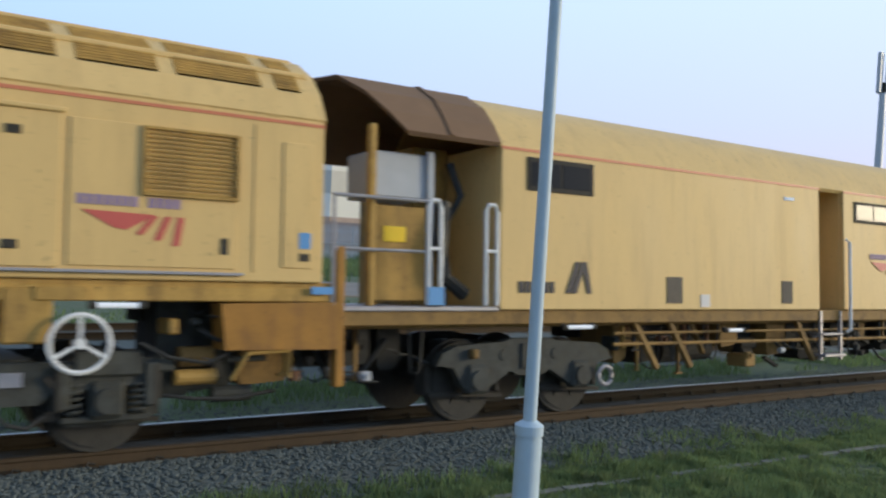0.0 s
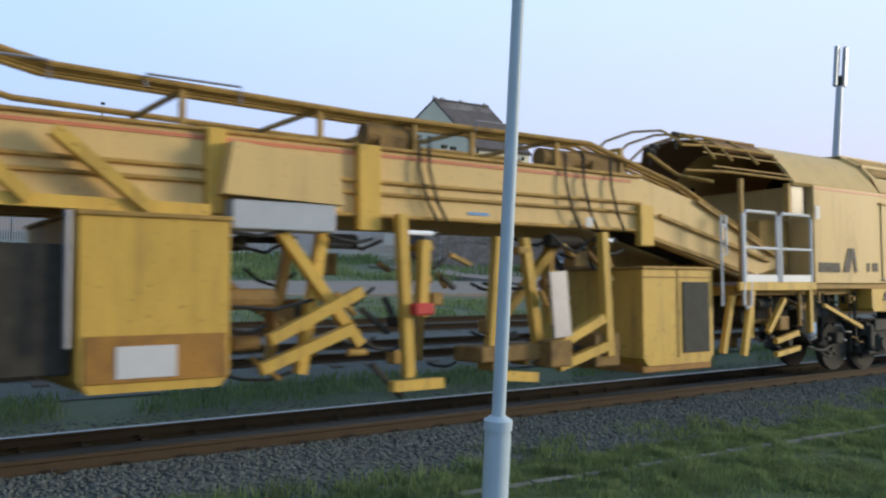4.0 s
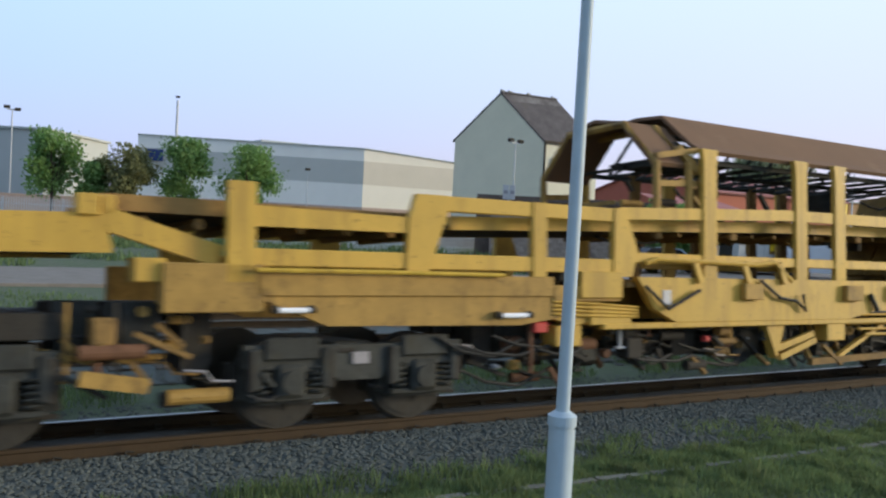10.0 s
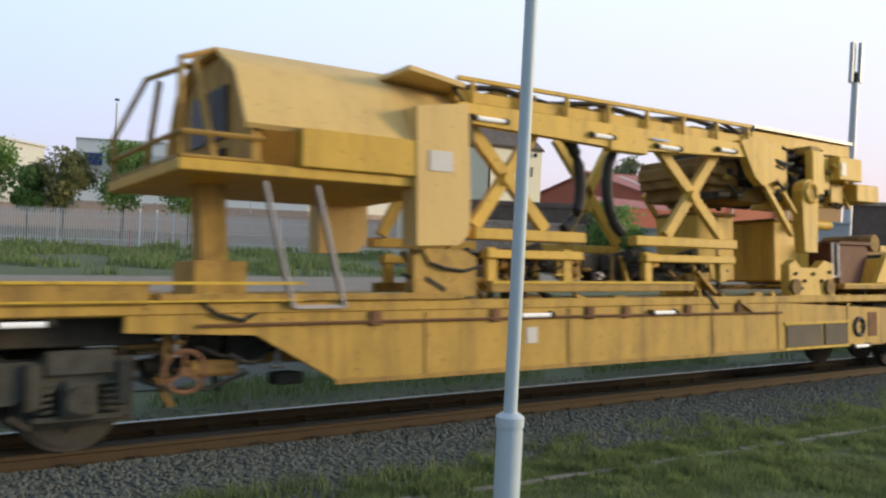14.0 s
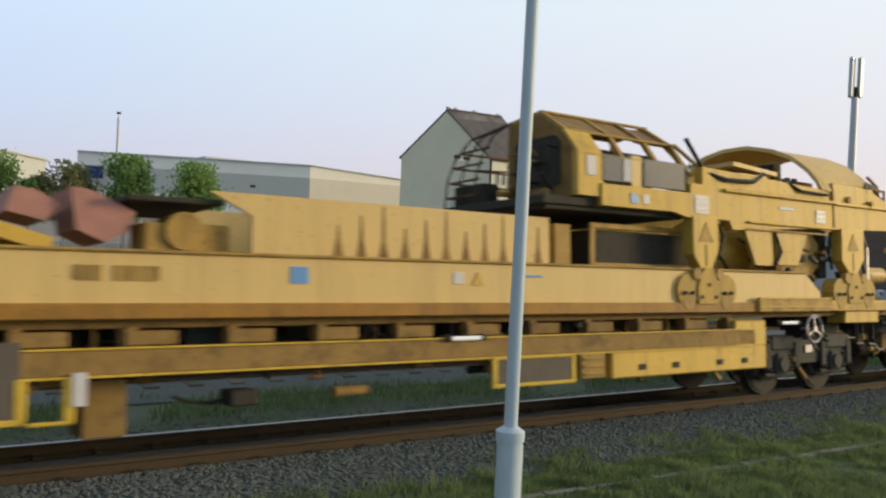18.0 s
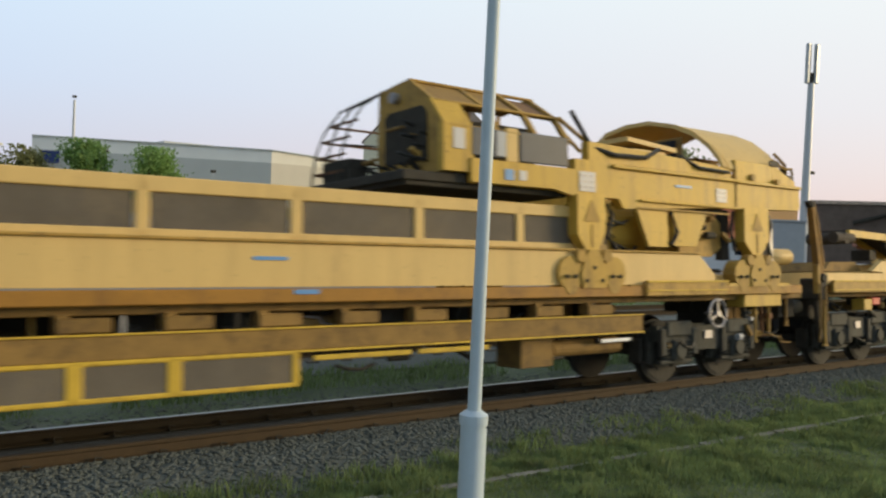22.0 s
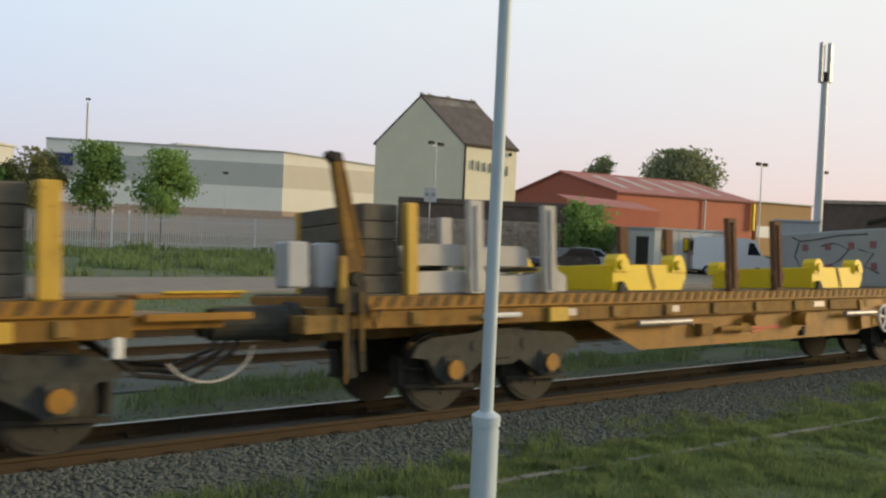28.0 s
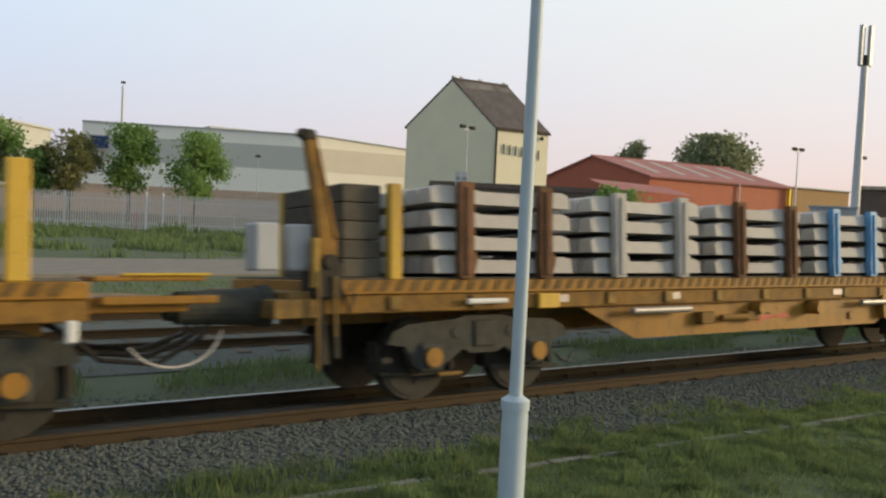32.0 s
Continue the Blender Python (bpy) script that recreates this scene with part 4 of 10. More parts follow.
def house(name, label, category, place, w, d, h, ridge, wall, roof, along="x", over=0.3):
    """A gabled block: w across its front, d deep, eaves h, ridge above the eaves."""
    v = thing(name, label, category)
    v.matrix_world = place
    if along == "x":
        g = [(0, h), (d / 2, h + ridge), (d, h)]
        part("walls", Shape().prism_x([(0, -4), (d, -4), (d, h), (d / 2, h + ridge), (0, h)], 0, w), wall, v)
        t = 0.18
        part("roof", Shape().prism_x([(-over, h - over * ridge / (d / 2)), (d / 2, h + ridge), (d + over, h - over * ridge / (d / 2)), (d + over, h - over * ridge / (d / 2) + t), (d / 2, h + ridge + t), (-over, h - over * ridge / (d / 2) + t)], -over, w + over), roof, v)
    else:
        part("walls", Shape().prism([(0, -4), (w, -4), (w, h), (w / 2, h + ridge), (0, h)], 0, d), wall, v)
        t = 0.18
        k = over * ridge / (w / 2)
        part("roof", Shape().prism([(-over, h - k), (w / 2, h + ridge), (w + over, h - k), (w + over, h - k + t), (w / 2, h + ridge + t), (-over, h - k + t)], -over, d + over), roof, v)
    return v


def corner_block(name, label, category, L, C, R, base, eaves, apex, wall, wall2, roof, bands=()):
    """A gabled block seen at its corner C: gable wall from L to C, long wall from C to R."""
    v = thing(name, label, category)
    v.location = (C[0], C[1], base)
    L, R = Vector((L[0] - C[0], L[1] - C[1], 0)), Vector((R[0] - C[0], R[1] - C[1], 0))
    O, H = Vector((0, 0, 0)), Vector((0, 0, eaves - base))
    A = (L + O) / 2 + Vector((0, 0, apex - base))
    d = Vector((0, 0, -3))
    part("gable_wall", Shape().add([L + d, d, H, A, L + H, L + d + R * 0.02, d + R * 0.02, H + R * 0.02, A + R * 0.02, L + H + R * 0.02],
                                   [(0, 1, 2, 3, 4), (9, 8, 7, 6, 5), (0, 5, 6, 1), (1, 6, 7, 2), (2, 7, 8, 3), (3, 8, 9, 4), (4, 9, 5, 0)]), wall, v)
    part("side_wall", Shape().add([d + R * 0.0205, R + d, R + H, H + R * 0.0205, d + L * 0.03 + R * 0.0205, R + d + L * 0.03, R + H + L * 0.03, H + L * 0.03 + R * 0.0205],
                                  [(0, 1, 2, 3), (7, 6, 5, 4), (0, 4, 5, 1), (1, 5, 6, 2), (2, 6, 7, 3), (3, 7, 4, 0)]), wall2, v)
    part("back_wall", Shape().add([L + R + d, R + d + L * 0.03, R + H + L * 0.03, A + R, L + R + H], [(0, 1, 2, 3, 4)]), wall, v)
    e, u = -R * 0.012, Vector((0, 0, 0.16))
    sl = (H - A) * 0.04
    quad = lambda a, b, c, q: Shape().add([a, b, c, q, a + u, b + u, c + u, q + u], [(0, 1, 2, 3), (7, 6, 5, 4), (0, 4, 5, 1), (1, 5, 6, 2), (2, 6, 7, 3), (3, 7, 4, 0)])
    part("roof_slope", quad(H + e + sl, R * 1.012 + H + sl, A + R * 1.012, A + e), roof, v)
    s2 = (L + H - A) * 0.04
    part("roof_slope", quad(L + H + e + s2, L + R * 1.012 + H + s2, A + R * 1.012, A + e), roof, v)
    up, dn = u + Vector((0, 0, 0.02)), (H - A) * 0.2
    part("ridge_course", Shape().add([A + e + dn + up, A + R * 1.012 + dn * 0.8 + up, A + R * 1.012 + up, A + e + up], [(0, 1, 2, 3)]), LICHEN, v) if roof is SLATE else None
    part("ridge_cap", Shape().bar(A + e + u, A + R * 1.012 + u, 0.3, 0.14), roof, v)
    return v, L, O, R, H, A


def far_buildings():
    v, L, O, R, H, A = corner_block("tall_store", "tall cream rendered store with a steep slate roof", "building", (41.5, 65.5), (46.4, 59.0), (52.1, 58.6), 0.5, 9.75, 13.85, CREAM, CREAM, SLATE)
    n = R.normalized().cross(Vector((0, 0, 1)))
    nn = -n if n.dot(Vector((-46, -59, 0))) < 0 else n
    r = R.normalized()
    paint = mat("faded_sign_paint", (0.40, 0.35, 0.21), 0.8)
    for i in range(7):
        p = R * 0.16 + r * (0.62 * i) + nn * 0.03 + Vector((0, 0, 8.05 - 0.5 - 0.05 * i))
        part("sign_bar", Shape().bar(p + Vector((0, 0, -0.42)), p + Vector((0, 0, 0.42)), 0.30, 0.02), paint, v, "faded grey sign bar")
    part("downpipe", Shape().tube([R * 0.01 + nn * 0.1 + H, R * 0.01 + nn * 0.1 + Vector((0, 0, 1))], 0.09, 6), BLACK, v)
    part("fascia", Shape().bar(H + nn * 0.12, R + H + nn * 0.12, 0.1, 0.2), BARK, v)
    part("wall_vent", Shape().bar(R * 0.86 + nn * 0.05 + Vector((0, 0, 8.6)), R * 0.86 + nn * 0.05 + Vector((0, 0, 8.9)), 0.4, 0.1), BLACK, v)
    for f in (0.02, 0.16, 0.5, 0.95):
        p = A + R * f + Vector((0, 0, 0.3))
        part("finial", Shape().cyl(p, 0.12, 0.2, "x", 8, 0.05), GREYBOX, v)
    # long clad warehouse, banded walls
    w = thing("warehouse", "long pale clad warehouse with grey bands and a brick plinth", "warehouse")
    c, l, r = Vector((55.7, 111.9, 0)), Vector((27.3, 124.7, 0)), Vector((72.0, 111.0, 0))
    w.location = c
    # the right wing's colours are warmed as sunlit copies of the left's
    for a, far, shades in ((l - c, 0, (CLAD_W, CLAD_G, CLAD_W, CLAD_B)), (r - c, 1, (CLAD_SUN, CLAD_SUN_BAND, CLAD_SUN, CLAD_B))):
        d = a.normalized()
        nrm = Vector((d.y, -d.x, 0))
        if nrm.dot(-c) < 0:
            nrm = -nrm
        for (z0, z1), m, off, nm in zip(((10.6, 12.35), (7.3, 10.6), (4.0, 7.3), (1.0, 4.0)), shades, (0.0, 0.03, 0.0, 0.06), ("upper_band", "middle_band", "lower_band", "plinth")):
            p, q = nrm * off, a + nrm * off
            z1b = z1 - 0.9 if far and z1 > 12 else z1
            part(nm, Shape().add([p + Vector((0, 0, z0)), q + Vector((0, 0, z0)), q + Vector((0, 0, z1b)), p + Vector((0, 0, z1)), p - nrm * 0.4 + Vector((0, 0, z0)), q - nrm * 0.4 + Vector((0, 0, z0)), q - nrm * 0.4 + Vector((0, 0, z1b)), p - nrm * 0.4 + Vector((0, 0, z1))],
                                 [(0, 1, 2, 3), (7, 6, 5, 4), (0, 4, 5, 1), (1, 5, 6, 2), (2, 6, 7, 3), (3, 7, 4, 0)]), m, w)
        part("parapet_cap", Shape().bar(nrm * 0.1 + Vector((0, 0, 12.4)), a + nrm * 0.1 + Vector((0, 0, 12.4 - (0.9 if far else 0))), 0.3, 0.12), CLAD_G, w)
    b = l + r - 2 * c
    part("roof", Shape().add([Vector((0, 0, 12.2)), l - c + Vector((0, 0, 12.2)), b + Vector((0, 0, 12.2)), r - c + Vector((0, 0, 11.4)), (l - c + b) / 2 + Vector((0, 0, 12.6))], [(0, 1, 4), (1, 2, 4), (2, 3, 4), (3, 0, 4)]), CLAD_G, w)
    part("roof_hump", Shape().bar(Vector((-13, 8, 12.4)), Vector((-6, 8, 12.4)), 3, 0.8), CLAD_G, w)
    sgn = part("blue_sign", Shape().bar((l - c) * 0.97 + Vector((0, -1.2, 9.6)), (l - c) * 0.90 + Vector((0, -1.2, 9.6)), 0.2, 1.6), mat("dark_blue_sign", (0.03, 0.05, 0.16), 0.5), w, "dark blue sign panel")
    pb = thing("pale_shed", "pale grey shed at the edge of the yard", "building")
    pb.matrix_world = at(9.9, 79.4, 0.5, -35)
    part("wall_block", Shape().box(-14, 0, 0, 12, 0, 7.8, 0.05), CLAD_G, pb)
    part("roof_edge", Shape().box(-14.2, 0.2, -0.2, 12.2, 7.8, 8.0), CLAD_G, pb)
    part("blue_mark", Shape().box(-3.0, -2.0, -0.04, 0.0, 1.5, 2.4), BLUESIGN, pb)
    # red shed with lean-to
    v, L, O, R, H, A = corner_block("red_shed", "brick-red clad shed with a faded red sheet roof", "building", (72.7, 82.3), (70.8, 63.3), (92.6, 61.2), 0.8, 7.2, 9.6, REDCLAD, REDCLAD_SUN, REDROOF)
    for i in range(5):
        f = 0.12 + 0.17 * i
        p, q = H + R * f + (A - H) * 0.15, H + R * (f + 0.05) + (A - H) * 0.85
        part("roof_light", Shape().bar(p + Vector((0, 0, 0.19)), q + Vector((0, 0, 0.19)), 0.9, 0.05), ROOFLIGHT, v)
    part("eaves_trim", Shape().bar(H + Vector((-0.15, -0.15, -0.1)), R + H + Vector((-0.15, -0.15, -0.1)), 0.15, 0.2), PINK, v)
    part("lean_to_roof", Shape().add([Vector((-9.3, -0.3, 5.6)), Vector((-8.6, -3.2, 4.6)), Vector((1.5, -4.8, 4.4)), Vector((2.0, -0.6, 5.4))], [(0, 1, 2, 3)]), REDROOF, v)
    part("lean_to_wall", Shape().bar(Vector((-8.5, -3.0, 3.4)), Vector((1.4, -4.6, 3.2)), 0.2, 2.2), REDCLAD, v)
    part("yellow_post", Shape().bar(R + Vector((-0.3, -0.3, 3)), R + Vector((-0.3, -0.3, 6.2)), 0.35, 0.35), BRIGHT, v)
    part("drain_pipe", Shape().bar(R * 0.62 + Vector((-0.2, -0.2, 2)), R * 0.62 + Vector((-0.2, -0.2, 6.4)), 0.15, 0.15), CLAD_G, v)
    t = thing("tan_shed", "tan clad flat shed behind the yard", "building")
    t.matrix_world = at(93.7, 61.4, 0.8, -4)
    part("wall_block", Shape().box(0, 11.0, 0, 8, 0, 6.47, 0.05), TANCLAD, t)
    part("roof", Shape().box(-0.2, 11.2, -0.3, 8.2, 6.47, 6.62), CLAD_G, t)
    part("white_strip", Shape().box(0.2, 3, -0.03, 0, 2.2, 3.6), CLAD_W, t)
    k = thing("dark_bridge_wall", "dark weathered masonry wall with a pipe", "wall")
    k.matrix_world = at(58.5, 33.2, 0, -62)
    part("wall", Shape().box(0, 26, 0, 1, 0, 5.3, 0.05), BRICKWALL, k)
    part("coping", Shape().box(-0.1, 26.1, -0.15, 1.1, 5.3, 5.55), RUBBLE, k)
    part("pipe", Shape().tube([(3, -0.3, 4.0), (5, -0.3, 4.6), (12, -0.3, 4.7)], 0.15), BLACK, k)
    hl = thing("far_hill", "low wooded hill on the far skyline", "hill")
    hs = Shape()
    vs = []
    for i in range(41):
        a = radians(-10 + 100 * i / 40)
        h = 22 + 12 * noise.noise((i * 0.23, 1.3, 0)) + 6 * noise.noise((i * 0.9, 4, 0))
        vs += [(900 * math.sin(a), 900 * math.cos(a), -5), (900 * math.sin(a), 900 * math.cos(a), h), (1000 * math.sin(a), 1000 * math.cos(a), -5)]
    hs.add(vs, [q for i in range(40) for q in ((3 * i, 3 * i + 3, 3 * i + 4, 3 * i + 1), (3 * i + 1, 3 * i + 4, 3 * i + 5, 3 * i + 2))])
    part("slope", hs, HILL, hl, smooth=True)


ROOFLIGHT = mat("dull_roof_sheet", (0.52, 0.42, 0.38), 0.7, var=0.1, scale=1.0)
# lit copy of the red cladding: sunlight on the long wall painted in
REDCLAD_SUN = mat("sunlit_red_cladding", (0.48, 0.155, 0.09), 0.7, var=0.08, scale=0.7)
far_buildings()


def tree(name, label, x, y, z, top, spread, bottom, seed, leaf, trunk=True, n=6500, size=0.27):
    """A tapered trunk, limbs, and a crown of many small leaf clumps."""
    rnd = random.Random(seed)
    v = thing(name, label, "tree", "trees")
    v.location = (x, y, z)
    t = Shape()
    hc = (top + bottom) / 2 - z
    t.tube([(0, 0, -0.3), (0.05, 0, hc * 0.35), (0.0, 0.05, hc * 0.7), (0.1, 0, hc)], 0.11, 8)
    lobes = []
    for i in range(18):
        a, b = rnd.uniform(0, 6.28), rnd.uniform(-1, 1)
        rr = spread * 0.66 * rnd.uniform(0.3, 1.0) * math.sqrt(max(0.15, 1 - b * b))
        c = Vector((rr * math.cos(a), rr * math.sin(a), hc + b * (top - bottom) * 0.36))
        lobes.append((c, rnd.uniform(0.22, 0.42) * spread))
        t.tube([(0, 0, hc * rnd.uniform(0.45, 0.8)), c * 0.55 + Vector((0, 0, hc * 0.4)), c], 0.035, 5)
    part("trunk", t, BARK, v)
    vs, fs = [], []
    for i in range(n):
        c, r = rnd.choice(lobes)
        d = Vector((rnd.gauss(0, 1), rnd.gauss(0, 1), rnd.gauss(0, 1))).normalized()
        p = c + d * r * abs(rnd.gauss(0.75, 0.28))
        p.z = min(p.z, top - z + rnd.uniform(-0.2, 0.1))
        s = size * rnd.uniform(0.6, 1.3)
        e1 = Vector((rnd.gauss(0, 1), rnd.gauss(0, 1), rnd.gauss(0, 1))).normalized()
        e2 = e1.cross(Vector((rnd.gauss(0, 1), rnd.gauss(0, 1), rnd.gauss(0, 1)))).normalized()
        k = len(vs)
        vs += [p - e1 * s * 0.5, p + e2 * s * 0.3, p + e1 * s * 0.5, p - e2 * s * 0.3]
        fs.append((k, k + 1, k + 2, k + 3))
    me = bpy.data.meshes.new("crown")
    me.from_pydata([tuple(q) for q in vs], [], fs)
    part("crown", me, leaf, v)


tree("tree", "young tree with thin russet-green leaves behind the fence", 13.4, 64.6, 0.4, 6.7, 2.8, 2.6, 1, LEAFC)
tree("tree", "young fresh-green tree behind the fence", 17.2, 63.7, 0.4, 7.5, 2.9, 2.7, 2, LEAFA)
tree("tree", "young fresh-green round tree behind the fence", 21.5, 62.4, 0.4, 7.2, 3.2, 2.4, 3, LEAFA)
tree("bush", "low green bush behind the fence", 11.2, 65.0, 0.4, 5.4, 1.5, 2.0, 24, LEAFA)
tree("tree", "young green tree by the pale shed", 8.7, 65.4, 0.4, 7.6, 2.4, 2.6, 4, LEAFA)
tree("tree", "dark green tree behind the red shed", 89.2, 82.6, 1.5, 14.0, 3.0, 6.5, 5, LEAFB, n=2600, size=0.5)
tree("tree", "broad green tree behind the red shed", 98.9, 77.2, 1.5, 14.6, 7.6, 5.0, 6, LEAFB, n=12000, size=0.55)
tree("bush", "dense dark green bush at the end of the wall", 43.6, 41.2, 0.1, 5.0, 2.5, 0.9, 7, LEAFA, n=7000, size=0.3)
tree("tree", "green tree past the dark wall", 70.0, 27.0, 1.0, 7.4, 2.4, 4.2, 8, LEAFB)


def walls_and_fence():
    w = thing("boundary_wall", "rubble stone wall under a darker brick wall", "wall")
    a, b = Vector((24.5, 56.0, 0)), Vector((43.0, 43.4, 0))
    d = (b - a).normalized()
    w.matrix_world = pose(a.x, a.y, 0.0, 0, 0, math.degrees(math.atan2(d.y, d.x)))
    L = (b - a).length
    part("rubble_face", Shape().box(12.0, L, 0, 0.5, -0.3, 3.1, 0.03), RUBBLE, w)
    part("brick_top", Shape().box(11.0, L + 3, 1.2, 1.5, -0.3, 4.15, 0.03), BRICKWALL, w)
    part("coping", Shape().box(10.95, L + 3, 1.1, 1.6, 4.15, 4.30), BRICKWALL, w)
    part("upper_coping", Shape().box(11.0, L + 3, 1.15, 1.55, 4.30, 4.52), BRICKWALL, w)
    rnd = random.Random(21)
    protos = []
    for i in range(6):
        q = [(x * rnd.uniform(0.75, 1.1), y, z * rnd.uniform(0.75, 1.1)) for x in (-0.5, 0.5) for y in (-1, 1) for z in (-0.5, 0.5)]
        protos.append(mesh_of("stone", Shape().add(q, [(0, 1, 3, 2), (4, 6, 7, 5), (0, 4, 5, 1), (2, 3, 7, 6), (0, 2, 6, 4), (1, 5, 7, 3)])))
    for i in range(180):
        x, z = rnd.uniform(12.2, L), rnd.uniform(0.0, 3.0)
        ob = part("stone", protos[i % 6], RUBBLE, w)
        ob.location, ob.scale = (x, -0.02, z), (rnd.uniform(0.25, 0.5), 0.06, rnd.uniform(0.16, 0.3))
    f = thing("palisade_fence", "pale galvanised palisade fence along the yard", "fence")
    a, b = Vector((2.0, 63.2, 0.2)), Vector((36.0, 52.57, 0.2))
    d = (b - a).normalized()
    f.matrix_world = pose(a.x, a.y, 0.2, 0, 0, math.degrees(math.atan2(d.y, d.x)))
    L = (b - a).length
    pale = mesh_of("pale", Shape().prism([(-0.035, 0.0), (0.035, 0.0), (0.035, 2.2), (0.012, 2.4), (-0.012, 2.4), (-0.035, 2.2)], -0.02, 0.0))
    n = 235
    for i in range(n):
        ob = part("pale", pale, GALV, f)
        ob.location = (L * i / n, 0, 0)
    for z in (0.4, 1.9):
        part("fence_rail", Shape().box(0, L, 0.0, 0.04, z, z + 0.06), GALV, f)
    for i in range(11):
        part("fence_post", Shape().box(L * i / 10 - 0.05, L * i / 10 + 0.05, 0.04, 0.14, 0, 2.35), GALV, f)
    yd = thing("low_brick_wall", "low warm brick wall behind the fence", "wall")
    yd.matrix_world = pose(2, 78, 0.5, 0, 0, -15)
    part("wall", Shape().box(-4, 45, 0, 0.4, 0, 2.4, 0.02), CLAD_B, yd)
    part("tarmac_bank", Shape().box(-4, 45, -6, 0, -1, 0.6), TARMAC, yd)
    for x, y, h, m in ((17.0, 58.6, 2.6, WHITE), (18.0, 58.3, 2.6, WHITE), (16.4, 58.8, 1.2, REDPAINT)):
        g = thing("marker_post", "slim painted marker post by the fence", "post", "marker posts")
        g.location = (x, y, level(y) - 0.1)
        part("post", Shape().box(-0.07, 0.07, -0.07, 0.07, 0, h), m, g)


walls_and_fence()


def posts_and_masts():
    m = thing("telecom_mast", "tall pale grey telecom mast with panel antennas", "mast")
    m.location = (52.1, 29.75, 0.2)
    part("shaft", Shape().cyl((0, 0, 6.2), 0.30, 6.2, "z", 20, 0.20), GALV, m, smooth=False)
    part("head", Shape().cyl((0, 0, 12.7), 0.13, 0.35, "z", 14), BLACK, m)
    for dx, dy in ((-0.28, 0.12), (0.28, -0.12), (0.0, 0.25)):
        part("panel_antenna", Shape().box(dx - 0.17, dx + 0.17, dy - 0.12, dy + 0.12, 12.4, 14.9, 0.04), GALV, m)
    c = thing("equipment_cabin", "pale grey telecom equipment cabinet", "cabinet")
    c.matrix_world = at(48.6, 30.6, 0.1, -58)
    part("cabin", Shape().box(0, 2.6, 0, 1.6, 0, 3.6, 0.03), GREYBOX, c)
    part("cabin_roof", Shape().box(-0.1, 2.7, -0.1, 1.7, 3.6, 3.72), GREYBOX, c)
    def lampmast(x, y, z0, z1, heads, name, label, thick=0.08):
        p = thing(name, label, "lamp post", "floodlight posts")
        p.location = (x, y, z0)
        h = z1 - z0
        part("post", Shape().cyl((0, 0, h / 2), thick, h / 2, "z", 10, thick * 0.6), GALV, p)
        for i, (dx, dz) in enumerate(heads):
            part("lamp_head", Shape().box(dx - 0.24, dx + 0.24, -0.15, 0.15, h + dz - 0.13, h + dz + 0.13, 0.03), BLACK, p)
        part("cross_arm", Shape().box(min(q[0] for q in heads), max(q[0] for q in heads), -0.04, 0.04, h - 0.1, h), GALV, p)
    lampmast(40.3, 54.8, 0.4, 8.9, ((-0.45, 0.15), (0.45, 0.1)), "floodlight_post", "slim post with two dark floodlights", 0.07)
    lampmast(27.7, 106.4, 2.0, 15.4, ((0.0, 0.4),), "camera_mast", "tall lattice-like camera mast", 0.22)
    lampmast(26.8, 92.2, 2.0, 9.0, ((-0.4, 0.45), (0.45, -0.2)), "floodlight_post", "post with two dark floodlights")
    lampmast(67.0, 43.6, 1.0, 9.0, ((-0.5, 0.1), (0.5, 0.1)), "floodlight_post", "slim post with two floodlights past the mast")
    lampmast(74.0, 42.0, 1.0, 8.9, ((0.5, 0.0),), "street_lamp", "slim street lamp with one head", 0.06)
    lampmast(79.0, 33.0, 1.0, 8.4, ((0.0, 0.2),), "street_lamp", "slim lamp post past the dark wall", 0.08)
    lampmast(35.0, 83.0, 0.9, 7.0, ((0.0, 0.1),), "street_lamp", "short lamp post before the warehouse", 0.05)
    lampmast(7.4, 79.6, 0.5, 9.8, ((-0.4, 0.15), (0.4, 0.0)), "floodlight_post", "slim post with two floodlights by the shed")
    s = thing("notice_board", "pair of white notices on a thin post", "sign")
    s.matrix_world = at(35.4, 48.6, 0.2, -36)
    part("post", Shape().cyl((0, 0, 2.3), 0.04, 2.3, "z", 8), GALV, s)
    part("notice", Shape().box(-0.42, -0.03, -0.06, -0.02, 4.0, 5.0), WHITESIGN, s)
    part("notice", Shape().box(0.03, 0.42, -0.06, -0.02, 4.0, 5.0), WHITESIGN, s)
    for x, z in ((-0.22, 4.5), (0.22, 4.5)):
        part("notice_text", Shape().box(x - 0.14, x + 0.14, -0.066, -0.06, z - 0.12, z + 0.12, 0.002), STEEL, s)


posts_and_masts()


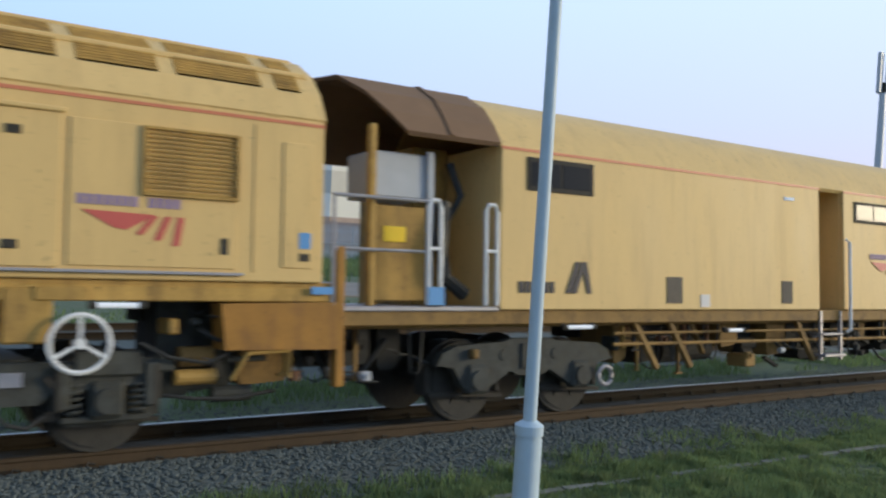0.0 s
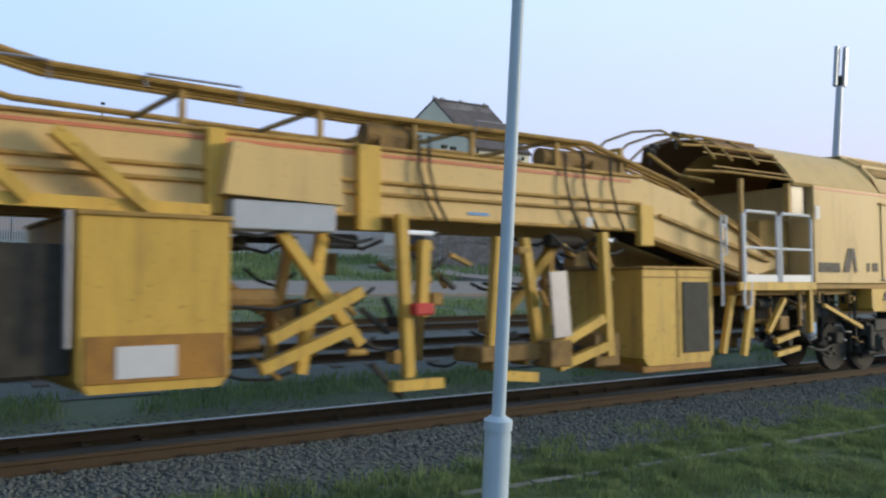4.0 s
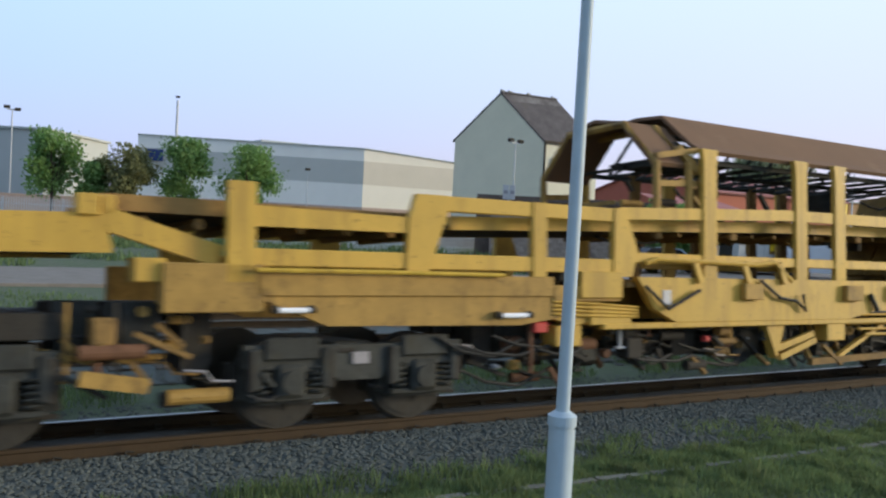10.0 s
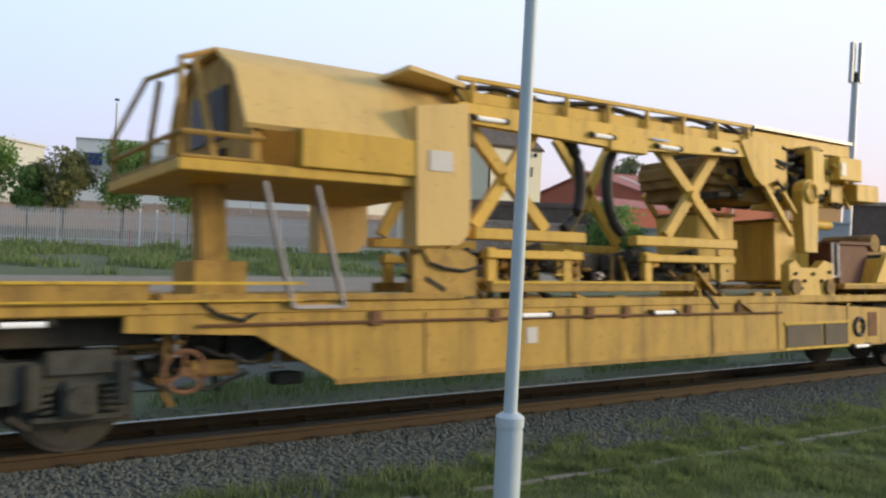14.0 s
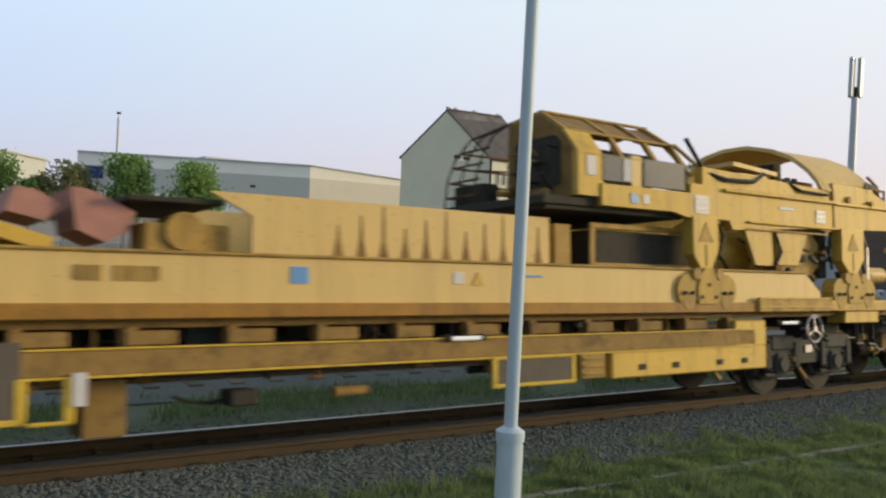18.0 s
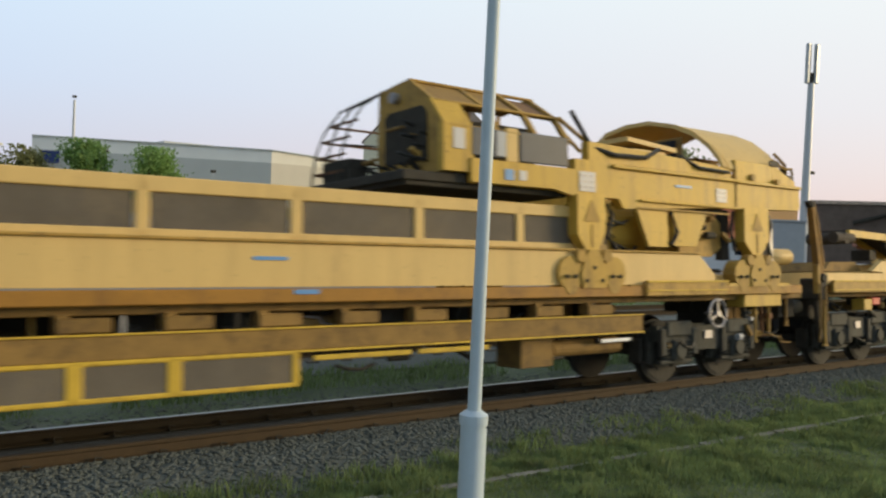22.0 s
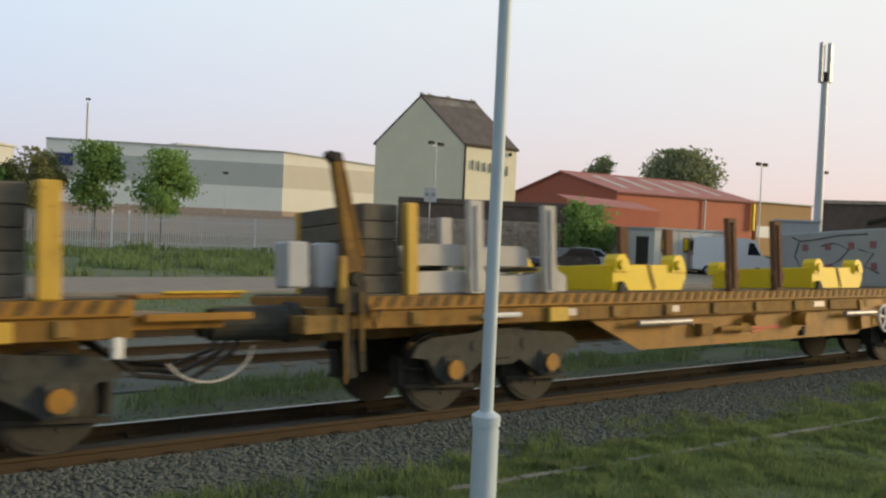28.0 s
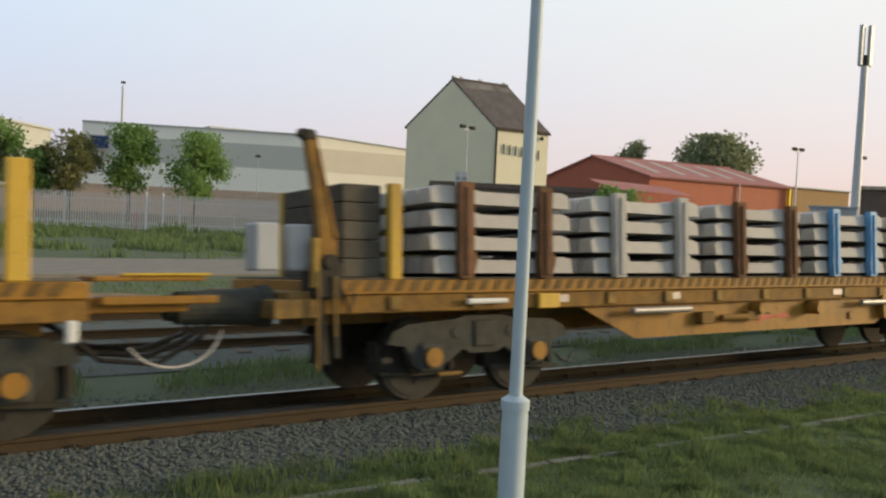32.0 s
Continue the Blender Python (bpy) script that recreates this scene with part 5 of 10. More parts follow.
def car(name, label, place, paint, length, height, van=False):
    v = thing(name, label, "van" if van else "car")
    v.matrix_world = place
    h, L, W = height, length, 0.9 if not van else 1.0
    if van:
        prof = [(0.05, 0.35), (0, 0.9), (0.08, h * 0.96), (0.3, h), (L * 0.66, h), (L * 0.76, h * 0.95), (L * 0.87, h * 0.55), (L * 0.98, h * 0.45), (L, 0.6), (L * 0.98, 0.32)]
        glassp = [(L * 0.68, h * 0.56), (L * 0.69, h * 0.88), (L * 0.75, h * 0.88), (L * 0.84, h * 0.56)]
    else:
        prof = [(0.05, 0.30), (0, 0.65), (0.06, h * 0.62), (0.35, h * 0.68), (0.75, h * 0.97), (1.4, h), (L * 0.58, h * 0.97), (L * 0.74, h * 0.66), (L * 0.95, h * 0.56), (L, 0.55), (L * 0.98, 0.28)]
        glassp = [(0.5, h * 0.66), (0.85, h * 0.92), (1.5, h * 0.95), (L * 0.57, h * 0.92), (L * 0.69, h * 0.66)]
    part("body", Shape().prism(prof, -W, W), paint, v)
    for y in (-W - 0.012, W):
        part("side_glass", Shape().prism(glassp, y, y + 0.012), PANE, v)
    for x in (L * 0.19, L * 0.81):
        for y in (-W + 0.02, W - 0.02):
            wl_ = part("wheel", Shape().cyl((x, y, 0.31), 0.31, 0.11, n=18), RUBBER, v)
            part("rim", Shape().cyl((x, y + (-0.115 if y < 0 else 0.115), 0.31), 0.19, 0.012, n=14), STEEL, wl_)
    part("tail_lamp", Shape().box(-0.02, 0.05, -W + 0.05, -W + 0.3, h * 0.5, h * 0.62, 0.01), REDPAINT, v)
    part("tail_lamp", Shape().box(-0.02, 0.05, W - 0.3, W - 0.05, h * 0.5, h * 0.62, 0.01), REDPAINT, v)
    part("number_plate", Shape().box(-0.03, 0.0, -0.26, 0.26, h * 0.36, h * 0.43, 0.002), BRIGHT, v)
    part("headlamp", Shape().box(L - 0.12, L - 0.01, -W + 0.06, -W + 0.4, h * 0.40, h * 0.5, 0.02), GREYBOX, v)
    part("rear_glass", Shape().box(-0.005 if van else 0.3, 0.03 if van else 0.34, -W + 0.15, W - 0.15, h * 0.62, h * 0.88, 0.01), PANE, v)


car("parked_car", "dark blue parked saloon in the yard", at(38.6, 36.4, 0.08, 178), CARDARK, 4.3, 1.5)
car("parked_car", "pale silver-blue parked hatchback in the yard", at(37.6, 38.0, 0.09, -35), CARPALE, 3.9, 1.5)
car("white_van", "white high-roofed parked van", at(48.4, 36.6, 0.08, -42), VANWHITE, 5.2, 2.5, True)
car("parked_car", "pale blue parked car past the van", at(42.5, 22.6, 0.04, -50), CARPALE, 4.0, 1.45)


def cabin():
    v = thing("portable_cabin", "cream portable site cabin with a dark door and posters", "cabin")
    v.matrix_world = at(44.88, 36.74, 0.14, -4)
    w, d = 6.80, 4.19
    part("body", Shape().box(0, w, 0, d, 0.1, 2.75, 0.03), PORTA, v)
    part("roof_edge", Shape().box(-0.08, w + 0.08, -0.08, d + 0.08, 2.75, 2.9), GREYCON, v)
    part("door", Shape().box(-0.03, 0.0, d * 0.12, d * 0.38, 0.15, 2.3), BLACK, v)
    for i in range(1, 6):
        part("panel_joint", Shape().box(w * i / 6.0 - 0.02, w * i / 6.0 + 0.02, -0.015, 0.0, 0.12, 2.72, 0.002), GREYCON, v)
    for f in (0.13, 0.44):
        q = part("poster", Shape().box(w * f - 0.28, w * f + 0.28, -0.03, -0.016, 1.3, 2.3, 0.002), OCHRE, v)
        part("poster_field", Shape().box(w * f - 0.2, w * f + 0.2, -0.034, -0.03, 1.5, 2.2, 0.001), BRIGHT, q)
    part("side_door", Shape().box(w * 0.78, w * 0.9, -0.03, 0, 0.2, 2.2), CLAD_W, v)


cabin()

# ---- the train, front to rear ----
def power_car():
    v = vehicle("power_car", 10.0, "cream-yellow enclosed track machine power car with a brown hooded porch")
    body = Shape()
    x_open0, x_open1 = 13.04, 13.74
    for x0, x1 in ((6.46, x_open0), (x_open1, 22.0)):
        for y0, y1 in both(-1.35, -1.27):
            body.box(x0, x1, y0, y1, 1.32, 3.34)
    body.box(6.46, 6.54, -1.27, 1.27, 1.32, 3.34).box(21.92, 22.0, -1.27, 1.27, 1.32, 3.34)
    body.box(x_open0, x_open1, 1.27, 1.35, 1.32, 3.34).box(12.96, x_open0, -1.27, 0.4, 1.32, 3.34).box(x_open1, 13.82, -1.27, 0.4, 1.32, 3.34)
    on(v, "body_panels", body, PALE)
    on(v, "roof", Shape().sheet_x(ROOF, 6.44, 22.0, 0.05), PALE, smooth=True)
    on(v, "coachline", Shape().box(6.46, 13.04, -1.358, -1.350, 3.28, 3.315, 0.001).box(13.74, 22, -1.358, -1.350, 3.28, 3.315, 0.001), STRIPE, "thin red stripe")
    on(v, "sole_bar", Shape().box(4.3, 22, -1.30, -1.15, 1.14, 1.32).box(4.3, 22, 1.15, 1.30, 1.14, 1.32).box(4.3, 22, -1.1, 1.1, 1.10, 1.30), OCHRE)
    hood = Shape().sheet_x([(y, z + 0.03) for y, z in ROOF], 4.55, 6.46, 0.05, rake=lambda y, z: 0.75 * max(0.0, (4.1 - z)))
    on(v, "porch_hood", hood, HOOD, "brown folded porch hood", smooth=False)
    on(v, "hood_rib", Shape().sheet_x([(y * 1.01, z + 0.05) for y, z in ROOF], 5.70, 5.76, 0.05), HOOD)
    on(v, "porch_floor", Shape().box(4.25, 6.46, -1.33, 1.33, 1.30, 1.36), STEEL)
    on(v, "porch_wall", Shape().box(4.45, 4.55, 0.9, 1.25, 1.36, 3.5).box(5.9, 6.44, -0.2, 1.2, 1.36, 3.4).box(4.7, 4.78, -1.25, -1.15, 1.36, 3.4), YDIRT)
    on(v, "cabinet", Shape().box(4.9, 5.66, -0.95, -0.3, 2.62, 3.16, 0.02).box(5.62, 5.72, -1.0, -0.95, 1.4, 3.2), GREYBOX, "pale grey electrical cabinet")
    on(v, "cabinet_door", Shape().box(4.86, 5.60, -0.99, -0.955, 1.42, 2.52), YDIRT)
    on(v, "warning_sign", Shape().box(5.02, 5.32, -1.004, -0.992, 2.10, 2.28, 0.002), BRIGHT, "yellow warning sign")
    h = Shape()
    for x in (5.42, 6.24):
        h.tube([(x, -1.34, 1.37), (x, -1.34, 2.50), (x + 0.04, -1.34, 2.58), (x + 0.13, -1.34, 2.58), (x + 0.17, -1.34, 2.50), (x + 0.17, -1.34, 1.37)], 0.028)
        h.tube([(x, -1.34, 2.02), (x + 0.17, -1.34, 2.02)], 0.022)
    on(v, "door_handrails", h, WHITE, "white tubular door handrails")
    on(v, "porch_rails", Shape().tube([(4.2, -1.32, 2.56), (5.42, -1.32, 2.56)], 0.022).tube([(4.2, -1.32, 1.98), (5.42, -1.32, 1.98)], 0.02).tube([(4.22, -1.32, 1.36), (4.22, -1.32, 2.56)], 0.022), STEEL)
    plate(v, 5.40, 5.62, 1.37, 1.58, BLUESIGN, "blue and yellow notice", -1.38)
    on(v, "flexible_trunking", Shape().tube([(5.85, -1.0, 2.6), (5.75, -1.1, 2.1), (5.8, -1.1, 1.7), (6.1, -1.1, 1.5)], 0.09).tube([(6.0, -0.9, 3.1), (6.1, -1.0, 2.7), (5.9, -1.0, 2.4)], 0.05), RUBBER)
    w = on(v, "window", Shape().box(6.86, 7.98, -1.368, -1.346, 2.80, 3.22, 0.01), BLACK)
    for a, b in ((6.92, 7.40), (7.44, 7.92)):
        part("pane", Shape().box(a, b, -1.374, -1.366, 2.86, 3.16, 0.002), PANE, w)
    w2 = on(v, "window", Shape().box(14.05, 15.2, -1.368, -1.346, 2.80, 3.16, 0.01), BLACK)
    for a, b in ((14.10, 14.6), (14.64, 15.15)):
        part("pane", Shape().box(a, b, -1.374, -1.366, 2.85, 3.11, 0.002), PANE, w2)
    plate(v, 9.39, 9.71, 1.41, 1.78, MESH_GREY, "blue-grey vent panel")
    plate(v, 12.02, 12.29, 1.42, 1.77, MESH_GREY, "dark vent panel")
    plate(v, 10.1, 10.3, 1.36, 1.54, WHITESIGN, "round white notice")
    plate(v, 12.1, 12.35, 3.05, 3.10, BLUESIGN)
    lettering(v, 6.72, 7.32, 1.60, 0.14, INK, words=(6,))
    chevron(v, 7.50, 1.53, 0.45)
    rail_logo(v, 14.55, 1.95, 0.9)
    d = Shape().tube([(13.75, -1.38, 2.5), (13.80, -1.42, 2.45), (13.80, -1.42, 1.0), (13.75, -1.38, 0.95)], 0.03)
    on(v, "door_rail", d, WHITE)
    on(v, "door_steps", Shape().box(13.1, 13.7, -1.4, -1.1, 0.55, 0.6).box(13.1, 13.7, -1.36, -1.1, 0.9, 0.94).bar((13.12, -1.3, 0.5), (13.12, -1.3, 1.3), 0.05, 0.05).bar((13.68, -1.3, 0.5), (13.68, -1.3, 1.3), 0.05, 0.05), STEEL)
    bogie(v, 6.27, 7.95, hubs=True, caps=False)
    lamp_tube(v, 7.45, 7.95, 1.10)
    lamp_tube(v, 10.6, 11.0, 1.02)
    clutter(v, 8.6, 21, 0.5, 1.15, 34, 3)
    on(v, "pipe_run", Shape().tube([(8.5, -1.2, 0.85), (21, -1.2, 0.80)], 0.025).tube([(8.5, -1.22, 1.0), (21, -1.22, 0.98)], 0.02), OCHRE)
    for x in (8.9, 9.6, 12.6):
        on(v, "diagonal_brace", Shape().bar((x, -1.2, 1.15), (x + 0.45, -1.2, 0.5), 0.07, 0.07), OCHRE)
    underworks(v, 8.7, 21.0, 0.45, 1.12, 201)
    underworks(v, 4.4, 5.5, 0.40, 1.12, 202)
    on(v, "small_wheel", Shape().ring((8.3, -1.25, 0.45), 0.12, 0.03), STEEL)


def chevron(v, x, z, w, y=-1.366):
    """Two slanted dark bars and a third, as a maker's mark."""
    sh = Shape()
    for a in (0.0, 0.22):
        sh.prism([(x + a * w, z), (x + (a + 0.20) * w, z), (x + (a + 0.55) * w, z + 0.9 * w), (x + (a + 0.38) * w, z + 0.9 * w)], y, y + 0.006)
    sh.prism([(x + 0.62 * w, z + 0.9 * w), (x + 0.80 * w, z + 0.9 * w), (x + 1.0 * w, z), (x + 0.82 * w, z)], y, y + 0.006)
    on(v, "makers_mark", sh, INK)


def machine_car():
    v = vehicle("machine_car", 0.5, "cream-yellow track machine car with louvred sloping roof and a railed porch")
    body = Shape()
    for y0, y1 in both(-1.35, -1.27):
        body.box(-2.22, 4.08, y0, y1, 1.60, 3.32)
    body.box(4.0, 4.08, -1.27, 1.27, 1.6, 3.32).box(-2.22, -2.14, -1.27, 1.27, 1.6, 3.32)
    on(v, "body", body, PALE)
    on(v, "roof_rear", Shape().sheet_x(ROOF, -2.8, 0.02, 0.05), PALE, smooth=True)
    # louvred roof: ribs and slatted bays on both roof slopes, a little proud of the plain roof
    proud = [(y * 1.01, z + 0.065 * min(1.0, max(0.0, (z - 3.3) / 0.25))) for y, z in ROOF]
    on(v, "roof_core", Shape().sheet_x([(y * 0.95, z - 0.07) for y, z in proud], 0.02, 3.98, 0.04), BLACK)
    ribs = Shape()
    for x in (0.02, 1.44, 2.36, 3.42):
        ribs.sheet_x(proud, x, x + 0.17, 0.09)
    for a, b in ((0, 1), (7, 8)):
        ribs.sheet_x(proud[a:b + 1], 0.02, 4.02, 0.05)
    for i in (2, 6):
        y, z = proud[i]
        ribs.box(0.02, 4.0, y - 0.05, y + 0.05, z - 0.05, z + 0.015)
    ribs.box(0.02, 4.0, -0.62, 0.62, 4.04, 4.12)
    on(v, "roof_ribs", ribs, PALE)
    on(v, "roof_nose", Shape().sheet_x(proud, 3.86, 4.09, 0.06), PALE, smooth=True)
    for x0, x1 in ((0.19, 1.44), (1.61, 2.36), (2.53, 3.42), (3.59, 3.86)):
        sl = Shape()
        for (ya, za), (yb, zb), n in (((-1.18, 3.635), (-1.00, 3.845), 6), ((-0.93, 3.895), (-0.65, 4.065), 6)):
            for sgn in (1, -1):
                for i in range(n):
                    f = (i + 0.5) / n
                    y, z = ya + (yb - ya) * f, za + (zb - za) * f
                    sl.box(x0, x1, sgn * y - 0.03, sgn * y + 0.012, z - 0.012, z + 0.012, 0.003)
        on(v, "roof_slats", sl, YDIRT)
    on(v, "coachline", Shape().box(-2.22, 4.08, -1.358, -1.350, 3.24, 3.275, 0.001), STRIPE, "thin red stripe")
    dr = Shape().box(0.05, 1.48, -1.372, -1.352, 1.70, 3.08, 0.01).box(0.0, 1.5, -1.40, -1.35, 3.08, 3.13)
    d = on(v, "sliding_door", dr, PALE)
    part("door_latch", Shape().box(1.02, 1.15, -1.385, -1.372, 2.85, 2.93, 0.004).box(1.02, 1.15, -1.385, -1.372, 1.85, 1.93, 0.004), BLACK, d)
    part("door_seam", Shape().box(0.43, 0.45, -1.376, -1.372, 1.70, 3.08, 0.001), YDIRT, d)
    p2 = on(v, "access_panel", Shape().box(1.55, 3.12, -1.368, -1.350, 1.72, 3.06, 0.01), PALE)
    louvre(v, 2.22, 3.10, 2.42, 3.02, 14, -1.385)
    on(v, "door_track", Shape().box(0.05, 3.2, -1.40, -1.35, 1.655, 1.685, 0.005), STEEL)
    rail_logo(v, 1.66, 2.02, 0.95, -1.376)
    on(v, "end_panel", Shape().box(3.30, 3.33, -1.362, -1.35, 1.7, 3.2, 0.004).box(3.62, 3.95, -1.366, -1.35, 1.75, 3.05, 0.01), PALE)
    plate(v, 3.80, 3.93, 1.95, 2.12, BLUESIGN, "blue round sign", -1.372)
    plate(v, 3.80, 3.92, 1.82, 1.90, BLACK, "", -1.372, "latch")
    plate(v, 2.96, 3.04, 1.86, 2.02, BLACK, "", -1.376, "latch")
    lettering(v, -2.12, -1.42, 1.88, 0.17, INK, words=(6,))
    chevron(v, -1.32, 1.80, 0.48)
    lettering(v, -0.50, -0.10, 1.90, 0.16, INK, words=(1, 2))
    plate(v, -2.18, -2.04, 2.72, 2.95, WHITESIGN, "pink and white notice")
    on(v, "sole_bar", Shape().box(-4.2, 4.3, -1.30, -1.12, 1.50, 1.60).box(-4.2, 4.3, 1.12, 1.30, 1.50, 1.60).box(-4.2, 4.3, -1.1, 1.1, 1.40, 1.58), YDIRT)
    on(v, "frame_skirt", Shape().box(0.95, 4.2, -1.32, -1.24, 1.40, 1.55), YDIRT)
    tank = on(v, "side_tank", Shape().prism([(-0.36, 1.50), (0.94, 1.50), (0.94, 1.12), (0.85, 1.08), (-0.28, 1.08), (-0.36, 1.14)], -1.36, -0.7), YEL, "yellow side tank with a warning triangle")
    part("triangle_sign", Shape().prism([(0.02, 1.28), (0.24, 1.28), (0.13, 1.46)], -1.372, -1.36), INK, tank)
    on(v, "step_box", Shape().box(1.05, 1.46, -1.34, -0.9, 1.02, 1.52, 0.02).box(1.30, 1.75, -1.36, -1.0, 1.40, 1.53), YDIRT)
    on(v, "buffer_box", Shape().prism([(3.0, 1.38), (4.28, 1.40), (4.28, 0.90), (3.05, 0.92)], -1.34, -1.0), AMBER, "amber end box")
    on(v, "end_post", Shape().box(4.26, 4.36, -1.34, -1.2, 0.5, 2.0), AMBER)
    plate(v, 3.95, 4.20, 1.48, 1.56, BLUESIGN, "blue and white label", -1.375)
    handwheel(v, 1.68, 1.02, 0.26, three=True)
    on(v, "tread_loop", Shape().tube([(3.15, -1.25, 0.62), (3.3, -1.3, 0.88), (3.75, -1.3, 0.90), (3.75, -1.3, 0.62)], 0.025), YDIRT)
    lamp_tube(v, 1.78, 2.22, 1.36)
    bogie(v, 0.33, 1.99)
    clutter(v, 2.5, 4.3, 0.35, 1.4, 16, 7)
    on(v, "drawgear", Shape().cyl((4.6, 0, 1.02), 0.16, 0.35, "x", 14).box(4.1, 4.5, -0.5, 0.5, 0.9, 1.2).cyl((4.75, -0.85, 1.05), 0.2, 0.06, "x", 18).cyl((4.55, -0.85, 1.05), 0.1, 0.2, "x", 12), BLACK)
    on(v, "jumper_hoses", Shape().tube([(4.3, -0.6, 1.0), (4.5, -0.65, 0.55), (4.9, -0.65, 0.5), (5.3, -0.6, 0.95)], 0.04).tube([(4.3, 0.3, 1.0), (4.6, 0.3, 0.6), (5.2, 0.3, 0.9)], 0.035), RUBBER)
    # porch
    on(v, "porch_floor", Shape().box(-4.25, -2.22, -1.33, 1.33, 1.56, 1.62), STEEL)
    on(v, "porch_edge", Shape().box(-4.4, -2.2, -1.36, -1.30, 1.48, 1.62), YEL)
    g = Shape()
    for a, b in ((-4.22, -3.32), (-3.22, -2.32)):
        g.tube([(a, -1.34, 1.62), (a, -1.34, 2.70), (a + 0.05, -1.34, 2.76), (b - 0.05, -1.34, 2.76), (b, -1.34, 2.70), (b, -1.34, 1.62)], 0.028)
        g.tube([(a, -1.34, 2.17), (b, -1.34, 2.17)], 0.024)
        g.box(a, b, -1.35, -1.33, 1.62, 1.74, 0.004)
    g.tube([(-4.26, -1.34, 2.72), (-4.26, -1.34, 1.25), (-4.2, -1.34, 1.2), (-4.08, -1.34, 1.25), (-4.08, -1.34, 1.62)], 0.028)
    on(v, "porch_gates", g, WHITE, "white tubular gates and ladder rail")
    on(v, "porch_cabinet", Shape().box(-3.15, -2.3, -0.9, 0.9, 1.62, 2.7, 0.02), YDIRT)
    on(v, "cab_screen", Shape().box(-2.75, -2.3, -1.25, -1.2, 2.75, 3.28).box(-4.0, -3.6, 0.4, 0.5, 2.7, 3.3).box(-3.3, -2.9, 0.6, 0.7, 2.7, 3.4), PANE, "dark cab windows")
    on(v, "porch_post", Shape().bar((-4.1, -1.2, 1.6), (-4.1, -1.2, 3.3), 0.07, 0.07).bar((-2.85, -1.25, 2.7), (-2.85, -1.25, 3.3), 0.09, 0.09).bar((-3.3, 0.9, 1.6), (-3.3, 0.9, 3.4), 0.1, 0.1), YDIRT)
    on(v, "canopy_sheet", Shape().sheet_x([(y, z - 0.02) for y, z in ROOF[3:]], -4.35, -2.82, 0.03, rake=lambda y, z: 1.5 * max(0.0, 4.02 - z)), CANVAS, "brown perforated canopy sheet")
    on(v, "canopy_flap", Shape().sheet_x(ROOF[2:4], -4.1, -2.82, 0.03), CANVAS)
    for (ya, za), (yb, zb) in zip(ROOF[:3], ROOF[1:4]):
        y, z = (ya + yb) / 2, (za + zb) / 2
        on(v, "canopy_slat", Shape().bar((-4.9, y, z), (-2.82, y, z), 0.022, 0.02), YDIRT, "thin yellow canopy rail")
    on(v, "end_ladder", Shape().tube([(-4.82, -1.34, 1.25), (-4.82, -1.34, 2.66), (-4.70, -1.34, 2.66), (-4.70, -1.34, 2.05), (-4.82, -1.34, 2.05)], 0.022).tube([(-4.82, -1.34, 2.5), (-4.70, -1.34, 2.5)], 0.018), WHITE, "thin white grab ladder")
    fr = Shape()
    for x in (-5.3, -4.75, -4.3, -3.6):
        ln = ROOF[1:8] if x > -5 else ROOF[2:7]
        fr.tube([(x, y, z + 0.02) for y, z in ln], 0.022, 6)
    for y, z, xa in ((-1.3, 3.36, -5.6), (-0.98, 3.82, -5.3), (-0.6, 4.05, -4.9), (0.98, 3.82, -5.3), (1.2, 3.5, -5.4)):
        fr.tube([(xa, y, z - 0.05), (-4.6, y, z), (-2.82, y, z)], 0.022, 6)
    fr.tube([(-5.75, -0.7, 3.62), (-5.3, -0.9, 3.3), (-4.8, -1.2, 3.2)], 0.03, 6)
    on(v, "canopy_frame", fr, YDIRT, "open tubular canopy frame")
    on(v, "wind_mesh", Shape().add([(-5.4, 0.9, 3.2), (-4.4, 0.9, 3.2), (-4.5, 0.9, 3.75), (-5.3, 0.9, 3.7), (-5.4, 0.92, 3.2), (-4.4, 0.92, 3.2), (-4.5, 0.92, 3.75), (-5.3, 0.92, 3.7)], [(0, 1, 2, 3), (7, 6, 5, 4)]), GREYBOX)
    l = Shape()
    for x, y, z in ((-5.7, -0.7, 3.64), (-5.35, -0.5, 3.75), (-4.95, -0.6, 3.98)):
        l.cyl((x, y, z + 0.04), 0.05, 0.06, "x", 12).bar((x, y, z - 0.2), (x, y, z + 0.08), 0.03, 0.03)
    on(v, "work_lamps", l, BLACK, "dark work lamps")
    br = Shape().bar((-2.95, -1.2, 1.34), (-3.44, -1.2, 0.79), 0.08, 0.08).bar((-3.3, -1.25, 0.64), (-2.57, -1.2, 0.76), 0.08, 0.09)
    br.bar((-3.3, -1.25, 0.42), (-2.55, -1.2, 0.50), 0.08, 0.08).bar((-2.18, -1.2, 1.5), (-2.18, -1.2, 0.75), 0.09, 0.09).bar((-1.9, -1.3, 1.22), (-0.65, -1.3, 0.80), 0.06, 0.06)
    br.bar((-3.6, -1.0, 1.5), (-3.65, -1.0, 0.7), 0.1, 0.1).bar((-4.0, -1.3, 1.5), (-4.25, -1.3, 0.45), 0.08, 0.1).bar((-4.4, -1.2, 1.4), (-4.65, -1.2, 0.5), 0.08, 0.1)
    on(v, "lining_braces", br, YEL, "yellow brace bars of the lifting unit")
    underworks(v, -3.5, -0.4, 0.42, 1.45, 203, 9)
    underworks(v, 2.5, 4.2, 0.36, 1.40, 204, 9)
    on(v, "inner_wheel", Shape().cyl((-0.75, -0.75, 0.44), 0.44, 0.06, n=28).cyl((-0.75, -0.83, 0.44), 0.16, 0.04, n=14), BLACK)
